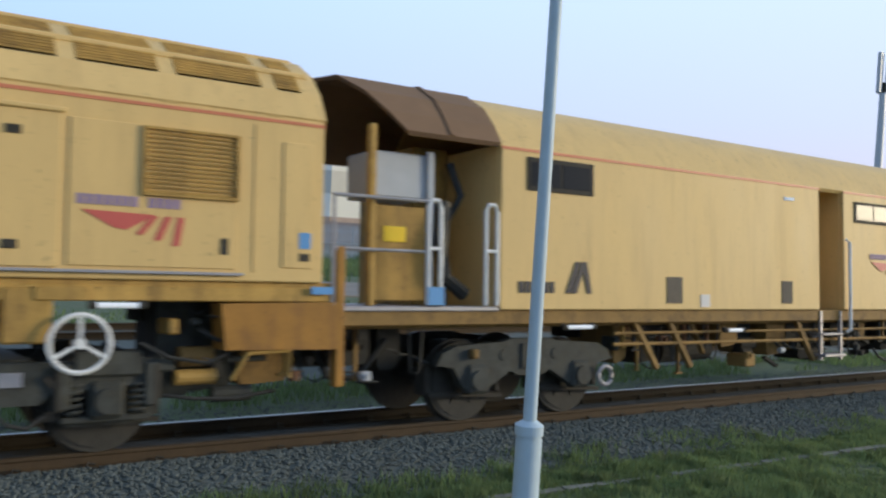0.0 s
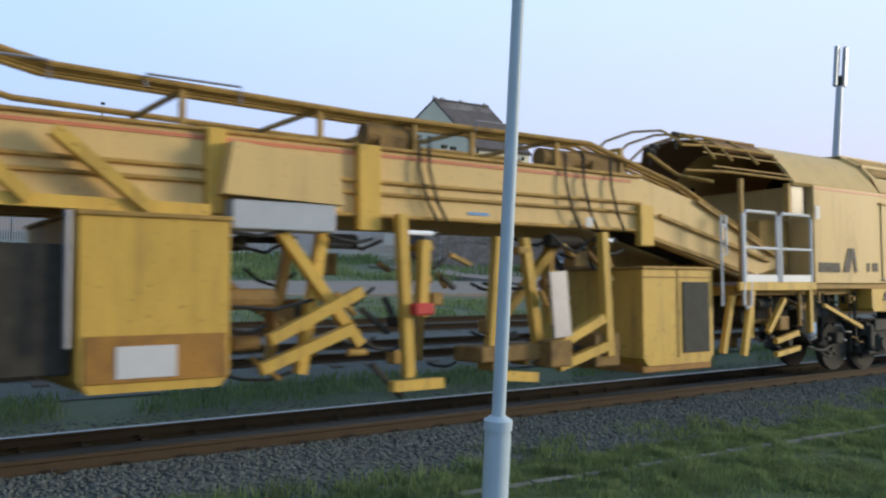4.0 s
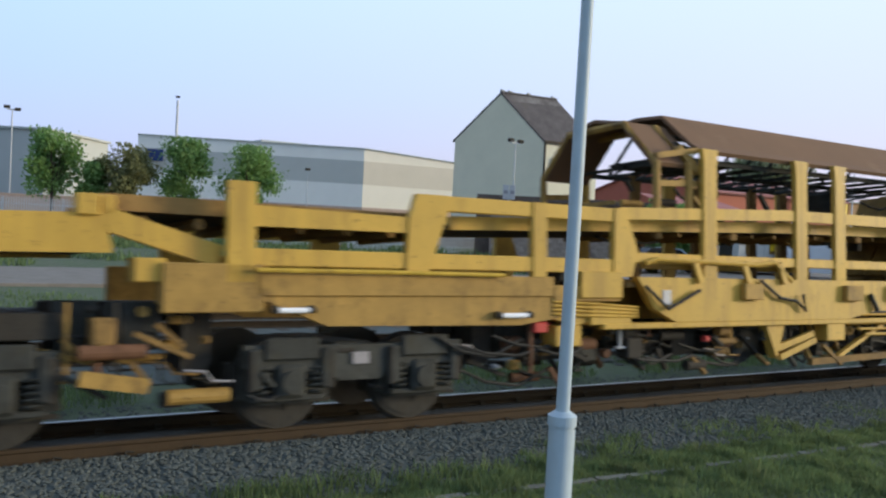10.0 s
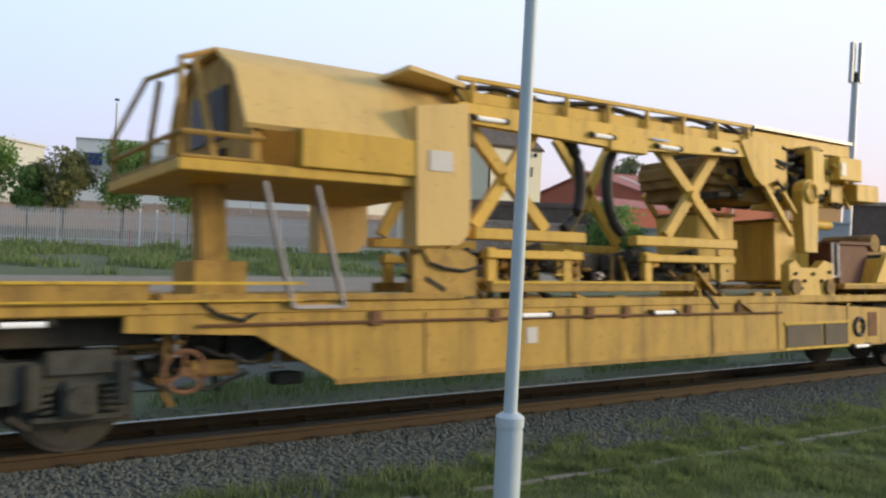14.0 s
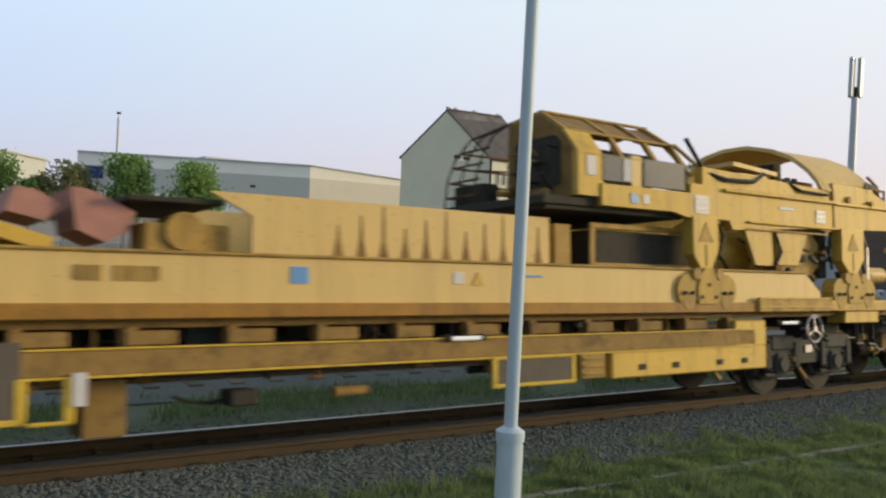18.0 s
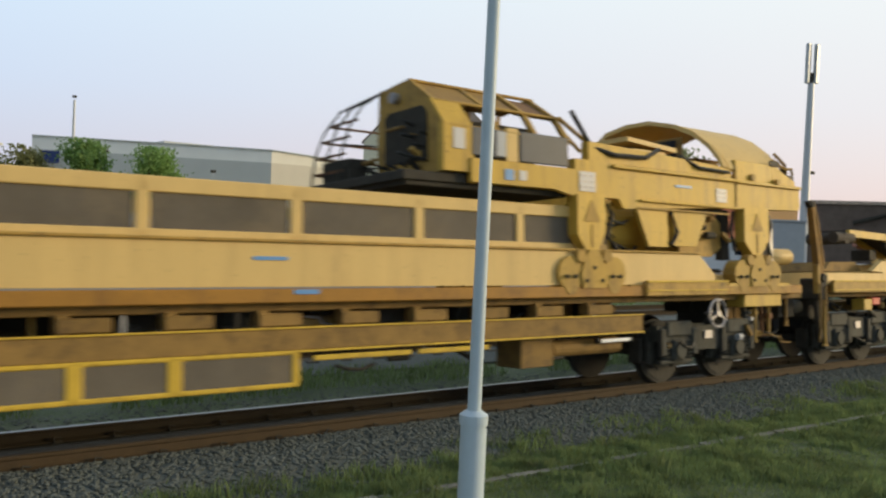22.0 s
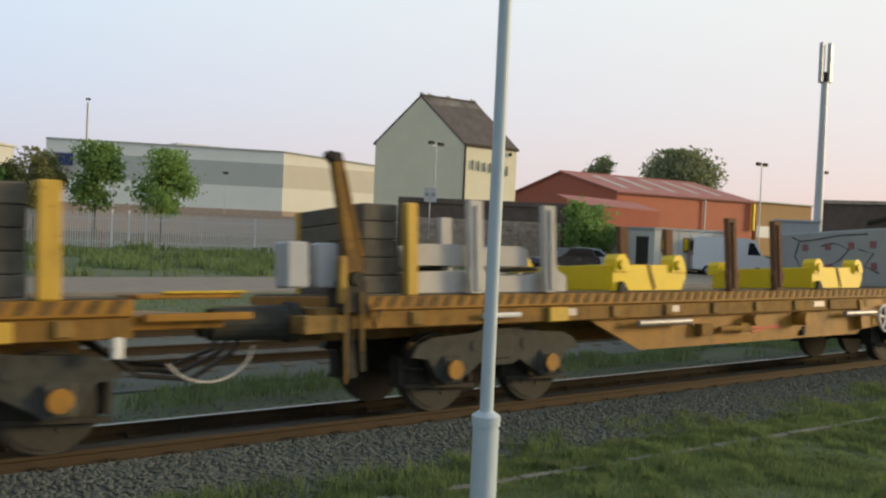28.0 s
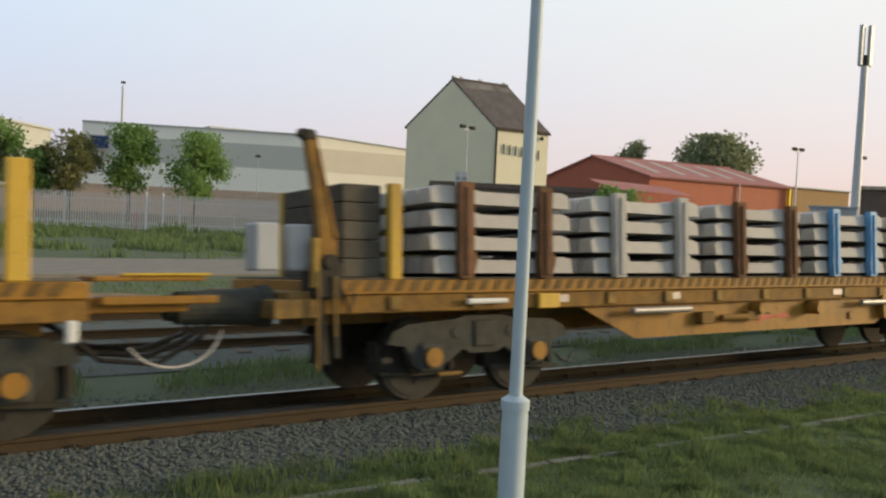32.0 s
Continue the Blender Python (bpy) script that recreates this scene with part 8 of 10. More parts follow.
    for sgn in (-1, 1):
        a, b = sgn * 1.36, sgn * 1.2
        if sgn < 0:
            hd.prism([(-48.85, 3.80), (-48.2, 3.90), (-47.95, 3.65), (-47.95, 3.22), (-48.3, 3.12), (-48.5, 3.25)], a, b)
        hd.prism([(-47.20, 2.08), (-47.26, 3.10), (-47.2, 3.24), (-47.02, 3.32), (-46.86, 3.24), (-46.78, 3.1), (-46.84, 2.08)], a - sgn * -0.03, b)
        hd.bar((-48.15, sgn * 1.25, 3.2), (-47.36, sgn * 1.25, 2.36), 0.08, 0.08)
        hd.prism([(-47.62, 1.36), (-47.62, 1.86), (-47.45, 1.95), (-47.3, 1.82), (-46.8, 1.82), (-46.6, 1.95), (-46.35, 1.90), (-46.30, 1.36)], a, b)
    hd.box(-47.9, -44.9, -0.9, 0.9, 3.9, 4.12).box(-46.05, -45.32, -1.36, -1.0, 3.38, 3.78).box(-45.3, -44.55, -1.25, 1.0, 3.05, 3.36)
    on(v, "lifting_head", hd, YEL, "yellow lifting head with round-eyed arm")
    eye = on(v, "arm_eye", Shape().ring((-47.02, -1.40, 3.08), 0.15, 0.045), YEL)
    part("eye_bore", Shape().cyl((-47.02, -1.392, 3.08), 0.125, 0.012, n=20), GIRDER, eye)
    hm = Shape()
    for x0, x1, z0, z1, y in ((-49.0, -48.3, 3.15, 3.62, -0.9), (-48.85, -48.1, 2.95, 3.2, -0.75), (-48.3, -47.6, 2.9, 3.15, -0.9), (-49.05, -48.6, 3.3, 3.5, -1.0)):
        hm.box(x0, x1, y, 0.6, z0, z1, 0.02)
    on(v, "head_gear_cases", hm, OCHRE)
    clutter(v, -49.0, -47.5, 2.92, 3.6, 26, 97, (OCHRE, BLACK, YDIRT, BOGIE), y=(-1.15, -0.8), size=(0.05, 0.18))
    underworks(v, -53.8, -48.9, 1.52, 1.95, 98, 8, (YEL, YDIRT, OCHRE, BLACK, STEEL))
    clutter(v, -47.9, -45.4, 3.0, 3.9, 26, 93, (BLACK, OCHRE, YDIRT, BOGIE), y=(-1.34, -1.1), size=(0.05, 0.2))
    on(v, "brake_pipe", Shape().tube([(-57.5, -1.385, 1.13), (-52.0, -1.385, 1.12), (-47.9, -1.385, 1.09)], 0.02, 6), RUST)
    for x in (-55.5, -53.8, -52.2, -51.5, -50.2, -49.0):
        on(v, "pipe_bracket", Shape().box(x - 0.07, x + 0.07, -1.40, -1.35, 1.08, 1.24), RUST)
    part_roof = Shape().bar((-47.9, 0, 4.18), (-44.9, 0, 4.16), 1.9, 0.05)
    on(v, "head_roof", part_roof, STEEL)
    on(v, "head_core", Shape().box(-48.0, -45.3, -0.8, 0.8, 3.2, 3.85), BLACK)
    on(v, "head_plates", Shape().box(-47.9, -47.5, -1.2, -1.1, 3.05, 3.9).box(-47.45, -47.3, -1.15, -1.0, 3.0, 3.8).box(-46.7, -46.35, -1.25, -1.1, 3.1, 3.85).box(-46.3, -46.1, -1.2, -1.0, 3.2, 3.9).box(-45.9, -45.5, -1.1, -0.9, 3.0, 3.4), YEL)
    clutter(v, -48.0, -45.3, 2.95, 3.95, 40, 67, (YEL, YDIRT, BLACK, OCHRE, BOGIE), y=(-1.3, 0.2), size=(0.1, 0.32))
    on(v, "yellow_tanks", Shape().box(-48.6, -47.6, -0.3, 0.6, 1.6, 2.72, 0.03).box(-46.9, -45.8, -0.6, 0.6, 1.6, 2.66, 0.03), YEL)
    on(v, "tank_edges", Shape().box(-48.62, -47.58, -0.34, 0.6, 2.72, 2.77).box(-48.1, -48.06, -0.315, -0.3, 1.65, 2.7, 0.003).box(-46.92, -45.78, -0.64, 0.6, 2.66, 2.71), OCHRE)
    bolts = Shape()
    for x, z in ((-47.45, 1.72), (-47.2, 1.6), (-46.95, 1.72), (-46.7, 1.6), (-46.45, 1.75), (-47.3, 1.48), (-46.6, 1.48)):
        bolts.cyl((x, -1.37, z), 0.03, 0.02, n=8)
    on(v, "bolts", bolts, BLACK)
    tr = Shape().bar((-54.2, -1.15, 4.08), (-48.3, -1.15, 4.10), 0.06, 0.05)
    for i in range(8):
        tr.box(-54.0 + 0.8 * i, -53.94 + 0.8 * i, -1.18, -1.12, 3.74, 4.08)
    on(v, "top_guard_rail", tr, YEL)
    on(v, "round_cover", Shape().cyl((-45.9, -0.8, 2.62), 0.09, 0.4, "x", 14), YEL)
    on(v, "white_frame", Shape().tube([(-46.15, -1.25, 1.68), (-46.15, -1.25, 2.27), (-45.98, -1.25, 2.27), (-45.98, -1.25, 1.68), (-46.15, -1.25, 1.68)], 0.022), WHITE)
    plate(v, -46.0, -45.85, 3.45, 3.68, WHITESIGN, "pink and white notice", -1.372)
    on(v, "trolley_wheels", Shape().cyl((-47.5, -1.38, 1.5), 0.13, 0.04, n=16).cyl((-46.5, -1.38, 1.5), 0.13, 0.04, n=16), OCHRE)
    # cab at the rear end of the beam
    cab = Shape()
    ln = [(-1.3, 3.20), (-0.95, 3.85), (-0.35, 4.20), (0.35, 4.20), (0.95, 3.85), (1.3, 3.20)]
    cab.sheet_x(ln, -57.0, -54.2, 0.05)
    on(v, "cab_roof", cab, PALE, "curved cream cab roof", smooth=True)
    on(v, "cab_front", Shape().prism_x([(-1.2, 2.75), (1.2, 2.75), (1.2, 3.2), (0.9, 3.8), (0.3, 4.1), (-0.3, 4.1), (-0.9, 3.8), (-1.2, 3.2)], -56.9, -56.8), YDIRT)
    cw = on(v, "cab_windows", Shape().box(-56.93, -56.90, -0.55, -0.05, 3.15, 3.75, 0.01).box(-56.93, -56.90, 0.05, 0.55, 3.15, 3.75, 0.01), PANE, "dark cab windows")
    on(v, "cab_grille", Shape().box(-56.94, -56.90, -0.5, 0.6, 2.8, 3.05), BLACK)
    fl = Shape().box(-57.7, -54.2, -1.3, 1.3, 2.66, 2.78).box(-56.4, -54.3, -1.36, -1.2, 2.78, 3.2)
    on(v, "cab_floor", fl, YEL)
    rf = Shape()
    for z in (3.05, 2.8):
        rf.tube([(-57.66, -1.25, z), (-56.8, -1.25, z)], 0.03, 6).tube([(-57.66, -1.25, z), (-57.66, 1.25, z)], 0.03, 6)
    rf.tube([(-57.66, -1.2, 2.8), (-57.66, -1.2, 3.3), (-57.45, -0.6, 3.95), (-57.0, -0.4, 4.15)], 0.035, 6).tube([(-57.66, 1.2, 2.8), (-57.66, 1.2, 3.3), (-57.45, 0.6, 3.95), (-57.0, 0.4, 4.15)], 0.035, 6)
    rf.bar((-57.3, -1.2, 2.78), (-57.3, -0.6, 3.95), 0.06, 0.06).bar((-57.3, 1.2, 2.78), (-57.3, 0.6, 3.95), 0.06, 0.06)
    on(v, "cab_guard_frame", rf, YDIRT, "open tubular guard frame")
    on(v, "cab_pillar", Shape().bar((-57.0, -0.2, 2.7), (-56.95, -0.2, 1.6), 0.3, 0.3).box(-57.25, -56.65, -0.5, 0.2, 1.4, 1.8), YDIRT, "sloped yellow cab pillar")
    lad = Shape()
    for x in (-56.80, -56.20):
        lad.bar((x, -1.3, 2.6), (x + 0.28, -1.4, 1.3), 0.09, 0.03)
    lad.bar((-56.5, -1.4, 1.3), (-55.9, -1.4, 1.3), 0.05, 0.04)
    on(v, "ladder_rails", lad, STEEL, "pale steel ladder rails")
    on(v, "portal_trolley", Shape().prism([(-55.0, 1.40), (-55.0, 1.86), (-54.8, 1.95), (-54.3, 1.95), (-54.1, 1.86), (-54.1, 1.40)], -1.38, -1.2), YDIRT)


def loader_wagon(name, x_rear, x_front, kind):
    """A long flat wagon with raised side girders. kind 1: ribbed bin and conveyor; kind 2: panelled bin."""
    lab = ("yellow sleeper-handling wagon with raised side girders and a pale bin" if kind == 1
           else "yellow sleeper-handling wagon with a long panelled bin and mesh skirts")
    v = vehicle(name, (x_rear + x_front) / 2, lab)
    o = x_rear          # rear end, from which the rest is set out
    gd = Shape()
    if kind == 1:
        xa, xb = -79.3, -64.9
        for y0, y1 in both(-1.35, -1.25):
            gd.prism([(xa, 1.48), (xa, 1.72), (-79.75, 1.74), (-79.3, 1.96), (-65.3, 1.96), (-64.85, 1.65), (-64.85, 1.48)], y0, y1)
            gd.box(-81.5, -79.3, y0, y1, 1.48, 1.70)
    else:
        xa, xb = -99.3, -84.9
        for y0, y1 in both(-1.35, -1.25):
            gd.prism([(-101.0, 1.50), (-101.0, 1.74), (-99.40, 1.78), (-99.05, 1.98), (-87.3, 1.98), (-85.3, 1.96), (-84.9, 1.65), (-84.9, 1.50)], y0, y1)
    on(v, "side_girder", gd, PALE, "smooth cream-yellow raised side girder")
    tr = Shape()
    for y0, y1 in both(-1.385, -1.25):
        if kind == 1:
            tr.box(-79.3, -65.3, y0, y1, 1.95, 1.985)
        else:
            tr.box(-99.0, -85.3, y0, y1, 1.965, 2.0)
    on(v, "girder_lip", tr, YDIRT)
    on(v, "lower_flange", Shape().box(o + 0.2, x_front - 0.3, -1.40, -1.25, 1.33, 1.48).box(o + 0.2, x_front - 0.3, 1.25, 1.40, 1.33, 1.48), AMBER, "rust-tinted lower flange")
    on(v, "deck", Shape().box(o, x_front, -1.22, 1.22, 1.24, 1.36), OCHRE)
    rp = Shape()
    a, b = (o + 0.1, o + 3.8)
    for x0, x1 in ((a, b), (x_front - 4.6, x_front - 2.6)):
        rp.box(x0, x1, -1.45, -1.39, 1.33, 1.56)
    on(v, "kick_board", rp, YDIRT)
    on(v, "kick_edge", Shape().box(a, b, -1.465, -1.45, 1.53, 1.56, 0.002).box(a, b, -1.465, -1.45, 1.37, 1.39, 0.002).box(x_front - 4.6, x_front - 2.6, -1.465, -1.45, 1.53, 1.56, 0.002).box(x_front - 4.6, x_front - 2.6, -1.465, -1.45, 1.40, 1.42, 0.002), EDGE)
    un = Shape()
    un.box(o + 3.8, x_front - 4.6, -1.36, -1.26, 0.82, 1.06).box(o + 3.8, x_front - 4.6, 1.26, 1.36, 0.82, 1.06)
    on(v, "walkway_beam", un, OCHRE, "grimy lower walkway beam")
    on(v, "walkway_edge", Shape().box(o + 3.8, x_front - 4.6, -1.38, -1.36, 0.80, 0.825, 0.002).box(o + 3.8, x_front - 4.6, -1.38, -1.36, 1.055, 1.075, 0.002), EDGE)
    bl = Shape()
    x = o + 4.2
    while x < x_front - 5:
        bl.box(x, x + 0.5, -1.3, -1.1, 1.08, 1.22).box(x, x + 0.12, -1.28, -1.15, 1.04, 1.26)
        x += 1.0
    on(v, "outrigger_blocks", bl, OCHRE)
    def mesh_skirt(x0, x1):
        f = Shape().box(x0, x1, -1.40, -1.36, 0.44, 0.49).box(x0, x1, -1.40, -1.36, 0.78, 0.82)
        f.box(x0, x0 + 0.09, -1.40, -1.36, 0.44, 0.82).box(x1 - 0.09, x1, -1.40, -1.36, 0.44, 0.82)
        k = on(v, "skirt_frame", f, EDGE, "bright yellow skirt frame")
        part("skirt_mesh", Shape().box(x0 + 0.08, x1 - 0.08, -1.385, -1.37, 0.48, 0.79, 0.002), MESH_GREY, k, "dark grey mesh")
    if kind == 1:
        mesh_skirt(-72.0, -70.6)
        f = Shape().box(-78.65, -77.15, -1.40, -1.36, 0.42, 0.48).box(-78.65, -78.55, -1.40, -1.36, 0.42, 1.18).box(-77.25, -77.15, -1.40, -1.36, 0.42, 0.82).box(-78.65, -77.85, -1.40, -1.36, 1.12, 1.18).box(-76.85, -76.75, -1.4, -1.36, 0.4, 0.82).box(-77.15, -76.75, -1.4, -1.36, 0.4, 0.44)
        k = on(v, "skirt_frame", f, EDGE, "bright yellow skirt frame")
        part("skirt_mesh", Shape().box(-78.58, -77.2, -1.385, -1.37, 0.46, 1.14, 0.002), MESH_GREY, k, "dark grey mesh")
        on(v, "louvred_box", Shape().box(-70.5, -70.05, -1.38, -1.1, 0.48, 0.82).box(-70.46, -70.1, -1.40, -1.38, 0.52, 0.56).box(-70.46, -70.1, -1.40, -1.38, 0.62, 0.66).box(-70.46, -70.1, -1.40, -1.38, 0.72, 0.76), YDIRT)
        bx = on(v, "battery_box", Shape().box(-69.9, -66.42, -1.36, -1.0, 0.45, 0.82, 0.02).box(-67.2, -66.42, -1.36, -1.0, 0.8, 1.20, 0.02), YEL, "long yellow battery box")
        for x in (-69.3, -68.6, -67.6, -67.0):
            part("latch", Shape().box(x - 0.07, x + 0.07, -1.375, -1.36, 0.55, 0.63, 0.003), BLACK, bx)
        on(v, "steel_pad", Shape().box(-76.6, -76.2, -1.0, -0.5, 0.2, 0.75), OCHRE)
        on(v, "pale_flag", Shape().box(-76.78, -76.66, -1.42, -1.40, 0.56, 0.86, 0.002), WHITESIGN)
        # ribbed bin
        bn = Shape()
        for sgn in (-1, 1):
            bn.prism([(-75.4, 2.64), (-74.93, 2.40), (-74.93, 2.0), (-70.7, 2.0), (-70.7, 2.62)], sgn * 1.0, sgn * 0.94)
        bn.box(-70.75, -70.7, -0.95, 0.95, 2.0, 2.6)
        on(v, "ribbed_bin", bn, PALE, "pale yellow bin with sooty streaks")
        for i in range(11):
            x = -73.9 + i * 0.3
            part_h = 0.30 + 0.12 * ((i * 7) % 3)
            on(v, "soot_streak", Shape().prism([(x - 0.012, 2.06 + part_h), (x + 0.012, 2.06 + part_h), (x + 0.025, 2.20), (x + 0.07, 2.0), (x - 0.07, 2.0), (x - 0.025, 2.20)], -1.004, -0.999), OCHRE)
        on(v, "bin_end_frame", Shape().box(-70.6, -70.3, -1.0, 0.9, 2.0, 2.55).box(-69.95, -68.0, -1.02, -0.98, 2.52, 2.60).box(-69.95, -69.85, -1.02, -0.98, 2.0, 2.6).box(-69.95, -67.6, -1.02, -0.98, 1.98, 2.04), YDIRT)
        on(v, "bin_dark_end", Shape().box(-69.9, -67.7, -0.95, 0.9, 2.02, 2.5), BLACK)
        # folded conveyor
        cv = Shape()
        for y in (-0.95, -0.35):
            cv.bar((-79.9, y, 2.50), (-78.4, y, 2.46), 0.1, 0.14).bar((-78.45, y, 2.47), (-76.9, y, 2.02), 0.1, 0.14)
        on(v, "folded_conveyor", cv, YEL, "folded yellow conveyor arm")
        on(v, "conveyor_belt", Shape().bar((-79.9, -0.65, 2.55), (-78.4, -0.65, 2.50), 0.55, 0.04).bar((-78.4, -0.65, 2.5), (-76.95, -0.65, 2.06), 0.55, 0.04).cyl((-80.1, -0.65, 2.40), 0.12, 0.4, n=14).cyl((-80.1, -0.95, 2.40), 0.11, 0.35, "x", 14), BELT)
        on(v, "conveyor_stand", Shape().bar((-78.3, -0.9, 2.35), (-77.9, -0.9, 1.98), 0.1, 0.1).box(-78.7, -78.4, -0.8, -0.4, 1.98, 2.2), BLACK)
        on(v, "canvas_folds", Shape().prism([(-77.24, 2.36), (-77.17, 2.60), (-76.98, 2.58), (-76.72, 2.44), (-76.9, 2.28)], -0.6, 0.3).prism([(-76.68, 2.62), (-76.5, 2.60), (-76.06, 2.40), (-76.12, 2.2), (-76.35, 2.08), (-76.62, 2.2)], -0.7, 0.2), PINK, "faded red folded canvas")
        on(v, "winch", Shape().cyl((-75.6, -0.6, 2.22), 0.2, 0.25, n=18).box(-76.0, -75.1, -0.8, -0.3, 2.0, 2.3), YDIRT)
        # flat black plate put in as the bin's shadow
        on(v, "bin_shadow_plate", Shape().box(-76.2, -75.2, -0.9, 0.9, 2.5, 2.56), BLACK)
        on(v, "brown_tray", Shape().prism([(-80.9, 1.74), (-80.7, 1.92), (-79.7, 1.93), (-79.5, 1.74)], -1.0, 0.8), OCHRE)
        plate(v, -78.7, -78.5, 1.66, 1.84, WHITESIGN, "white notice")
        plate(v, -74.65, -74.45, 1.68, 1.86, BLUESIGN, "blue sign")
        plate(v, -72.55, -72.4, 1.70, 1.84, WHITESIGN, "white notice")
        on(v, "warning_triangle", Shape().prism([(-72.28, 1.69), (-72.1, 1.69), (-72.19, 1.85)], -1.364, -1.35), YEL)
        plate(v, -71.5, -71.15, 1.80, 1.83, BLUESIGN, "blue label")
        lettering(v, -76.8, -76.0, 1.76, 0.14, YDIRT, words=(3, 5))
        lamp_tube(v, -72.65, -72.15, 1.06)
        bogie(v, -65.72, -64.14)
        bogie(v, -80.76, -79.20)
        handwheel(v, -65.17, 1.04, 0.22, mat_=STEEL)
        lamp_tube(v, -66.1, -65.6, 1.15)
        on(v, "red_box", Shape().box(-79.75, -79.45, -1.35, -1.2, 1.08, 1.22), REDPAINT)
        on(v, "frame_box", Shape().box(-80.1, -79.8, -1.36, -1.1, 0.98, 1.2), YEL)
        on(v, "end_platform", Shape().box(-64.6, -62.8, -1.40, -1.2, 1.33, 1.52).box(-64.1, -63.0, -1.35, -1.0, 1.12, 1.33), YEL)
    else:
        for x0, x1 in ((-96.95, -95.6), (-95.62, -94.65), (-94.68, -93.72), (-93.75, -92.38)):
            mesh_skirt(x0, x1)
        on(v, "low_bars", Shape().box(-92.2, -90.9, -1.38, -1.34, 0.70, 0.76).box(-90.8, -89.7, -1.38, -1.34, 0.70, 0.76), EDGE)
        bn = Shape()
        for sgn in (-1, 1):
            a, b = sgn * 1.22, sgn * 1.16
            bn.prism([(-100.62, 1.80), (-100.62, 2.58), (-97.08, 2.56), (-97.08, 2.0), (-99.0, 2.0), (-99.4, 1.80)], a, b)
            bn.box(-97.08, -87.3, a, b, 2.44, 2.60).box(-97.08, -87.3, a, b, 1.98, 2.08)
            for x in (-95.68, -94.0, -92.32, -90.66, -89.0):
                bn.box(x - 0.07, x + 0.07, a, b, 2.0, 2.56)
        bn.box(-100.62, -100.5, 0.9, 1.2, 1.8, 2.55).box(-87.4, -87.3, -1.16, 1.16, 2.0, 2.55)
        on(v, "panelled_bin", bn, PALE, "long cream-yellow panelled bin")
        for x0, x1 in ((-97.05, -95.77), (-95.59, -94.09), (-93.91, -92.41), (-92.23, -90.75), (-90.57, -89.09), (-88.9, -87.4)):
            on(v, "mesh_panel", Shape().box(x0, x1, -1.19, -1.17, 2.08, 2.44, 0.002), MESH_GREY, "dark grey mesh panel")
        ef = Shape().box(-100.68, -100.56, -1.24, 1.24, 2.48, 2.59).box(-100.68, -100.56, -1.24, -1.12, 1.78, 2.48).box(-100.68, -100.56, 1.12, 1.24, 1.78, 2.48)
        on(v, "bin_end_frame", ef, YEL, "yellow frame round the open bin end")
        on(v, "grey_panel", Shape().box(-100.66, -100.61, 0.05, 1.10, 1.82, 2.46), GREYCON, "grey control panel")
        on(v, "panel_fittings", Shape().box(-100.68, -100.66, 0.35, 0.42, 2.1, 2.17, 0.003), BLACK)
        on(v, "bin_end_dark", Shape().box(-99.9, -99.85, -1.1, 0.05, 1.8, 2.46), BLACK)
        on(v, "inner_locker", Shape().box(-100.4, -100.0, -0.75, -0.2, 1.8, 2.1), OCHRE)
        on(v, "orange_lamp", Shape().cyl((-100.62, -0.62, 1.90), 0.06, 0.07, "z", 12).cyl((-100.62, -0.62, 1.81), 0.075, 0.02, "z", 12), REDPAINT)
        eb = Shape()
        for x, z in ((-100.75, 1.72), (-100.98, 1.62), (-101.2, 1.52)):
            eb.box(x - 0.06, x + 0.06, -1.2, 1.2, z - 0.06, z + 0.06)
        on(v, "end_beams", eb, YDIRT, "stepped yellow end beams")
        on(v, "end_brace", Shape().bar((-100.7, 1.15, 1.78), (-101.3, 1.15, 1.45), 0.08, 0.08).bar((-100.7, -1.1, 1.78), (-101.3, -1.1, 1.45), 0.08, 0.08), YDIRT)
        on(v, "pulley", Shape().cyl((-99.68, -1.26, 1.90), 0.13, 0.06, n=18), YDIRT)
        lettering(v, -100.5, -99.85, 2.50, 0.07, INK, -1.232, (4, 5))
        lettering(v, -100.5, -99.9, 2.20, 0.05, INK, -1.232, (2, 5))
        lettering(v, -100.5, -99.8, 2.05, 0.05, INK, -1.232, (4, 4))
        lettering(v, -98.9, -98.5, 2.50, 0.05, YDIRT, -1.232, (6,))
        plate(v, -97.55, -97.32, 1.70, 1.86, WHITESIGN, "white notice")
        plate(v, -97.2, -97.05, 1.72, 1.84, BLUESIGN)
        plate(v, -92.9, -92.5, 1.78, 1.82, BLUESIGN, "blue label")
        plate(v, -92.45, -92.15, 1.42, 1.47, BLUESIGN, "blue and white label", -1.41)
        lettering(v, -98.9, -97.9, 1.86, 0.04, YDIRT, words=(4, 6))
        bogie(v, -85.62, -84.06)
        bogie(v, -100.22, -98.66)
        handwheel(v, -84.95, 1.04, 0.22, mat_=STEEL)
        on(v, "long_cylinder", Shape().cyl((-87.6, -1.0, 0.62), 0.12, 0.7, "x", 14).box(-89.0, -88.4, -1.2, -0.7, 0.4, 0.85), OCHRE)
        lamp_tube(v, -87.5, -86.8, 0.70, -1.2)
        lamp_tube(v, -98.9, -98.4, 1.18)
        on(v, "red_box", Shape().box(-99.3, -99.0, -1.35, -1.2, 1.08, 1.22), REDPAINT)
        on(v, "orange_locker", Shape().box(-100.98, -100.7, -1.42, -1.2, 0.98, 1.3), AMBER)
        on(v, "end_platform", Shape().box(-84.6, -82.8, -1.40, -1.2, 1.33, 1.52).box(-84.1, -83.0, -1.35, -1.0, 1.12, 1.33), YEL)
    f = x_front
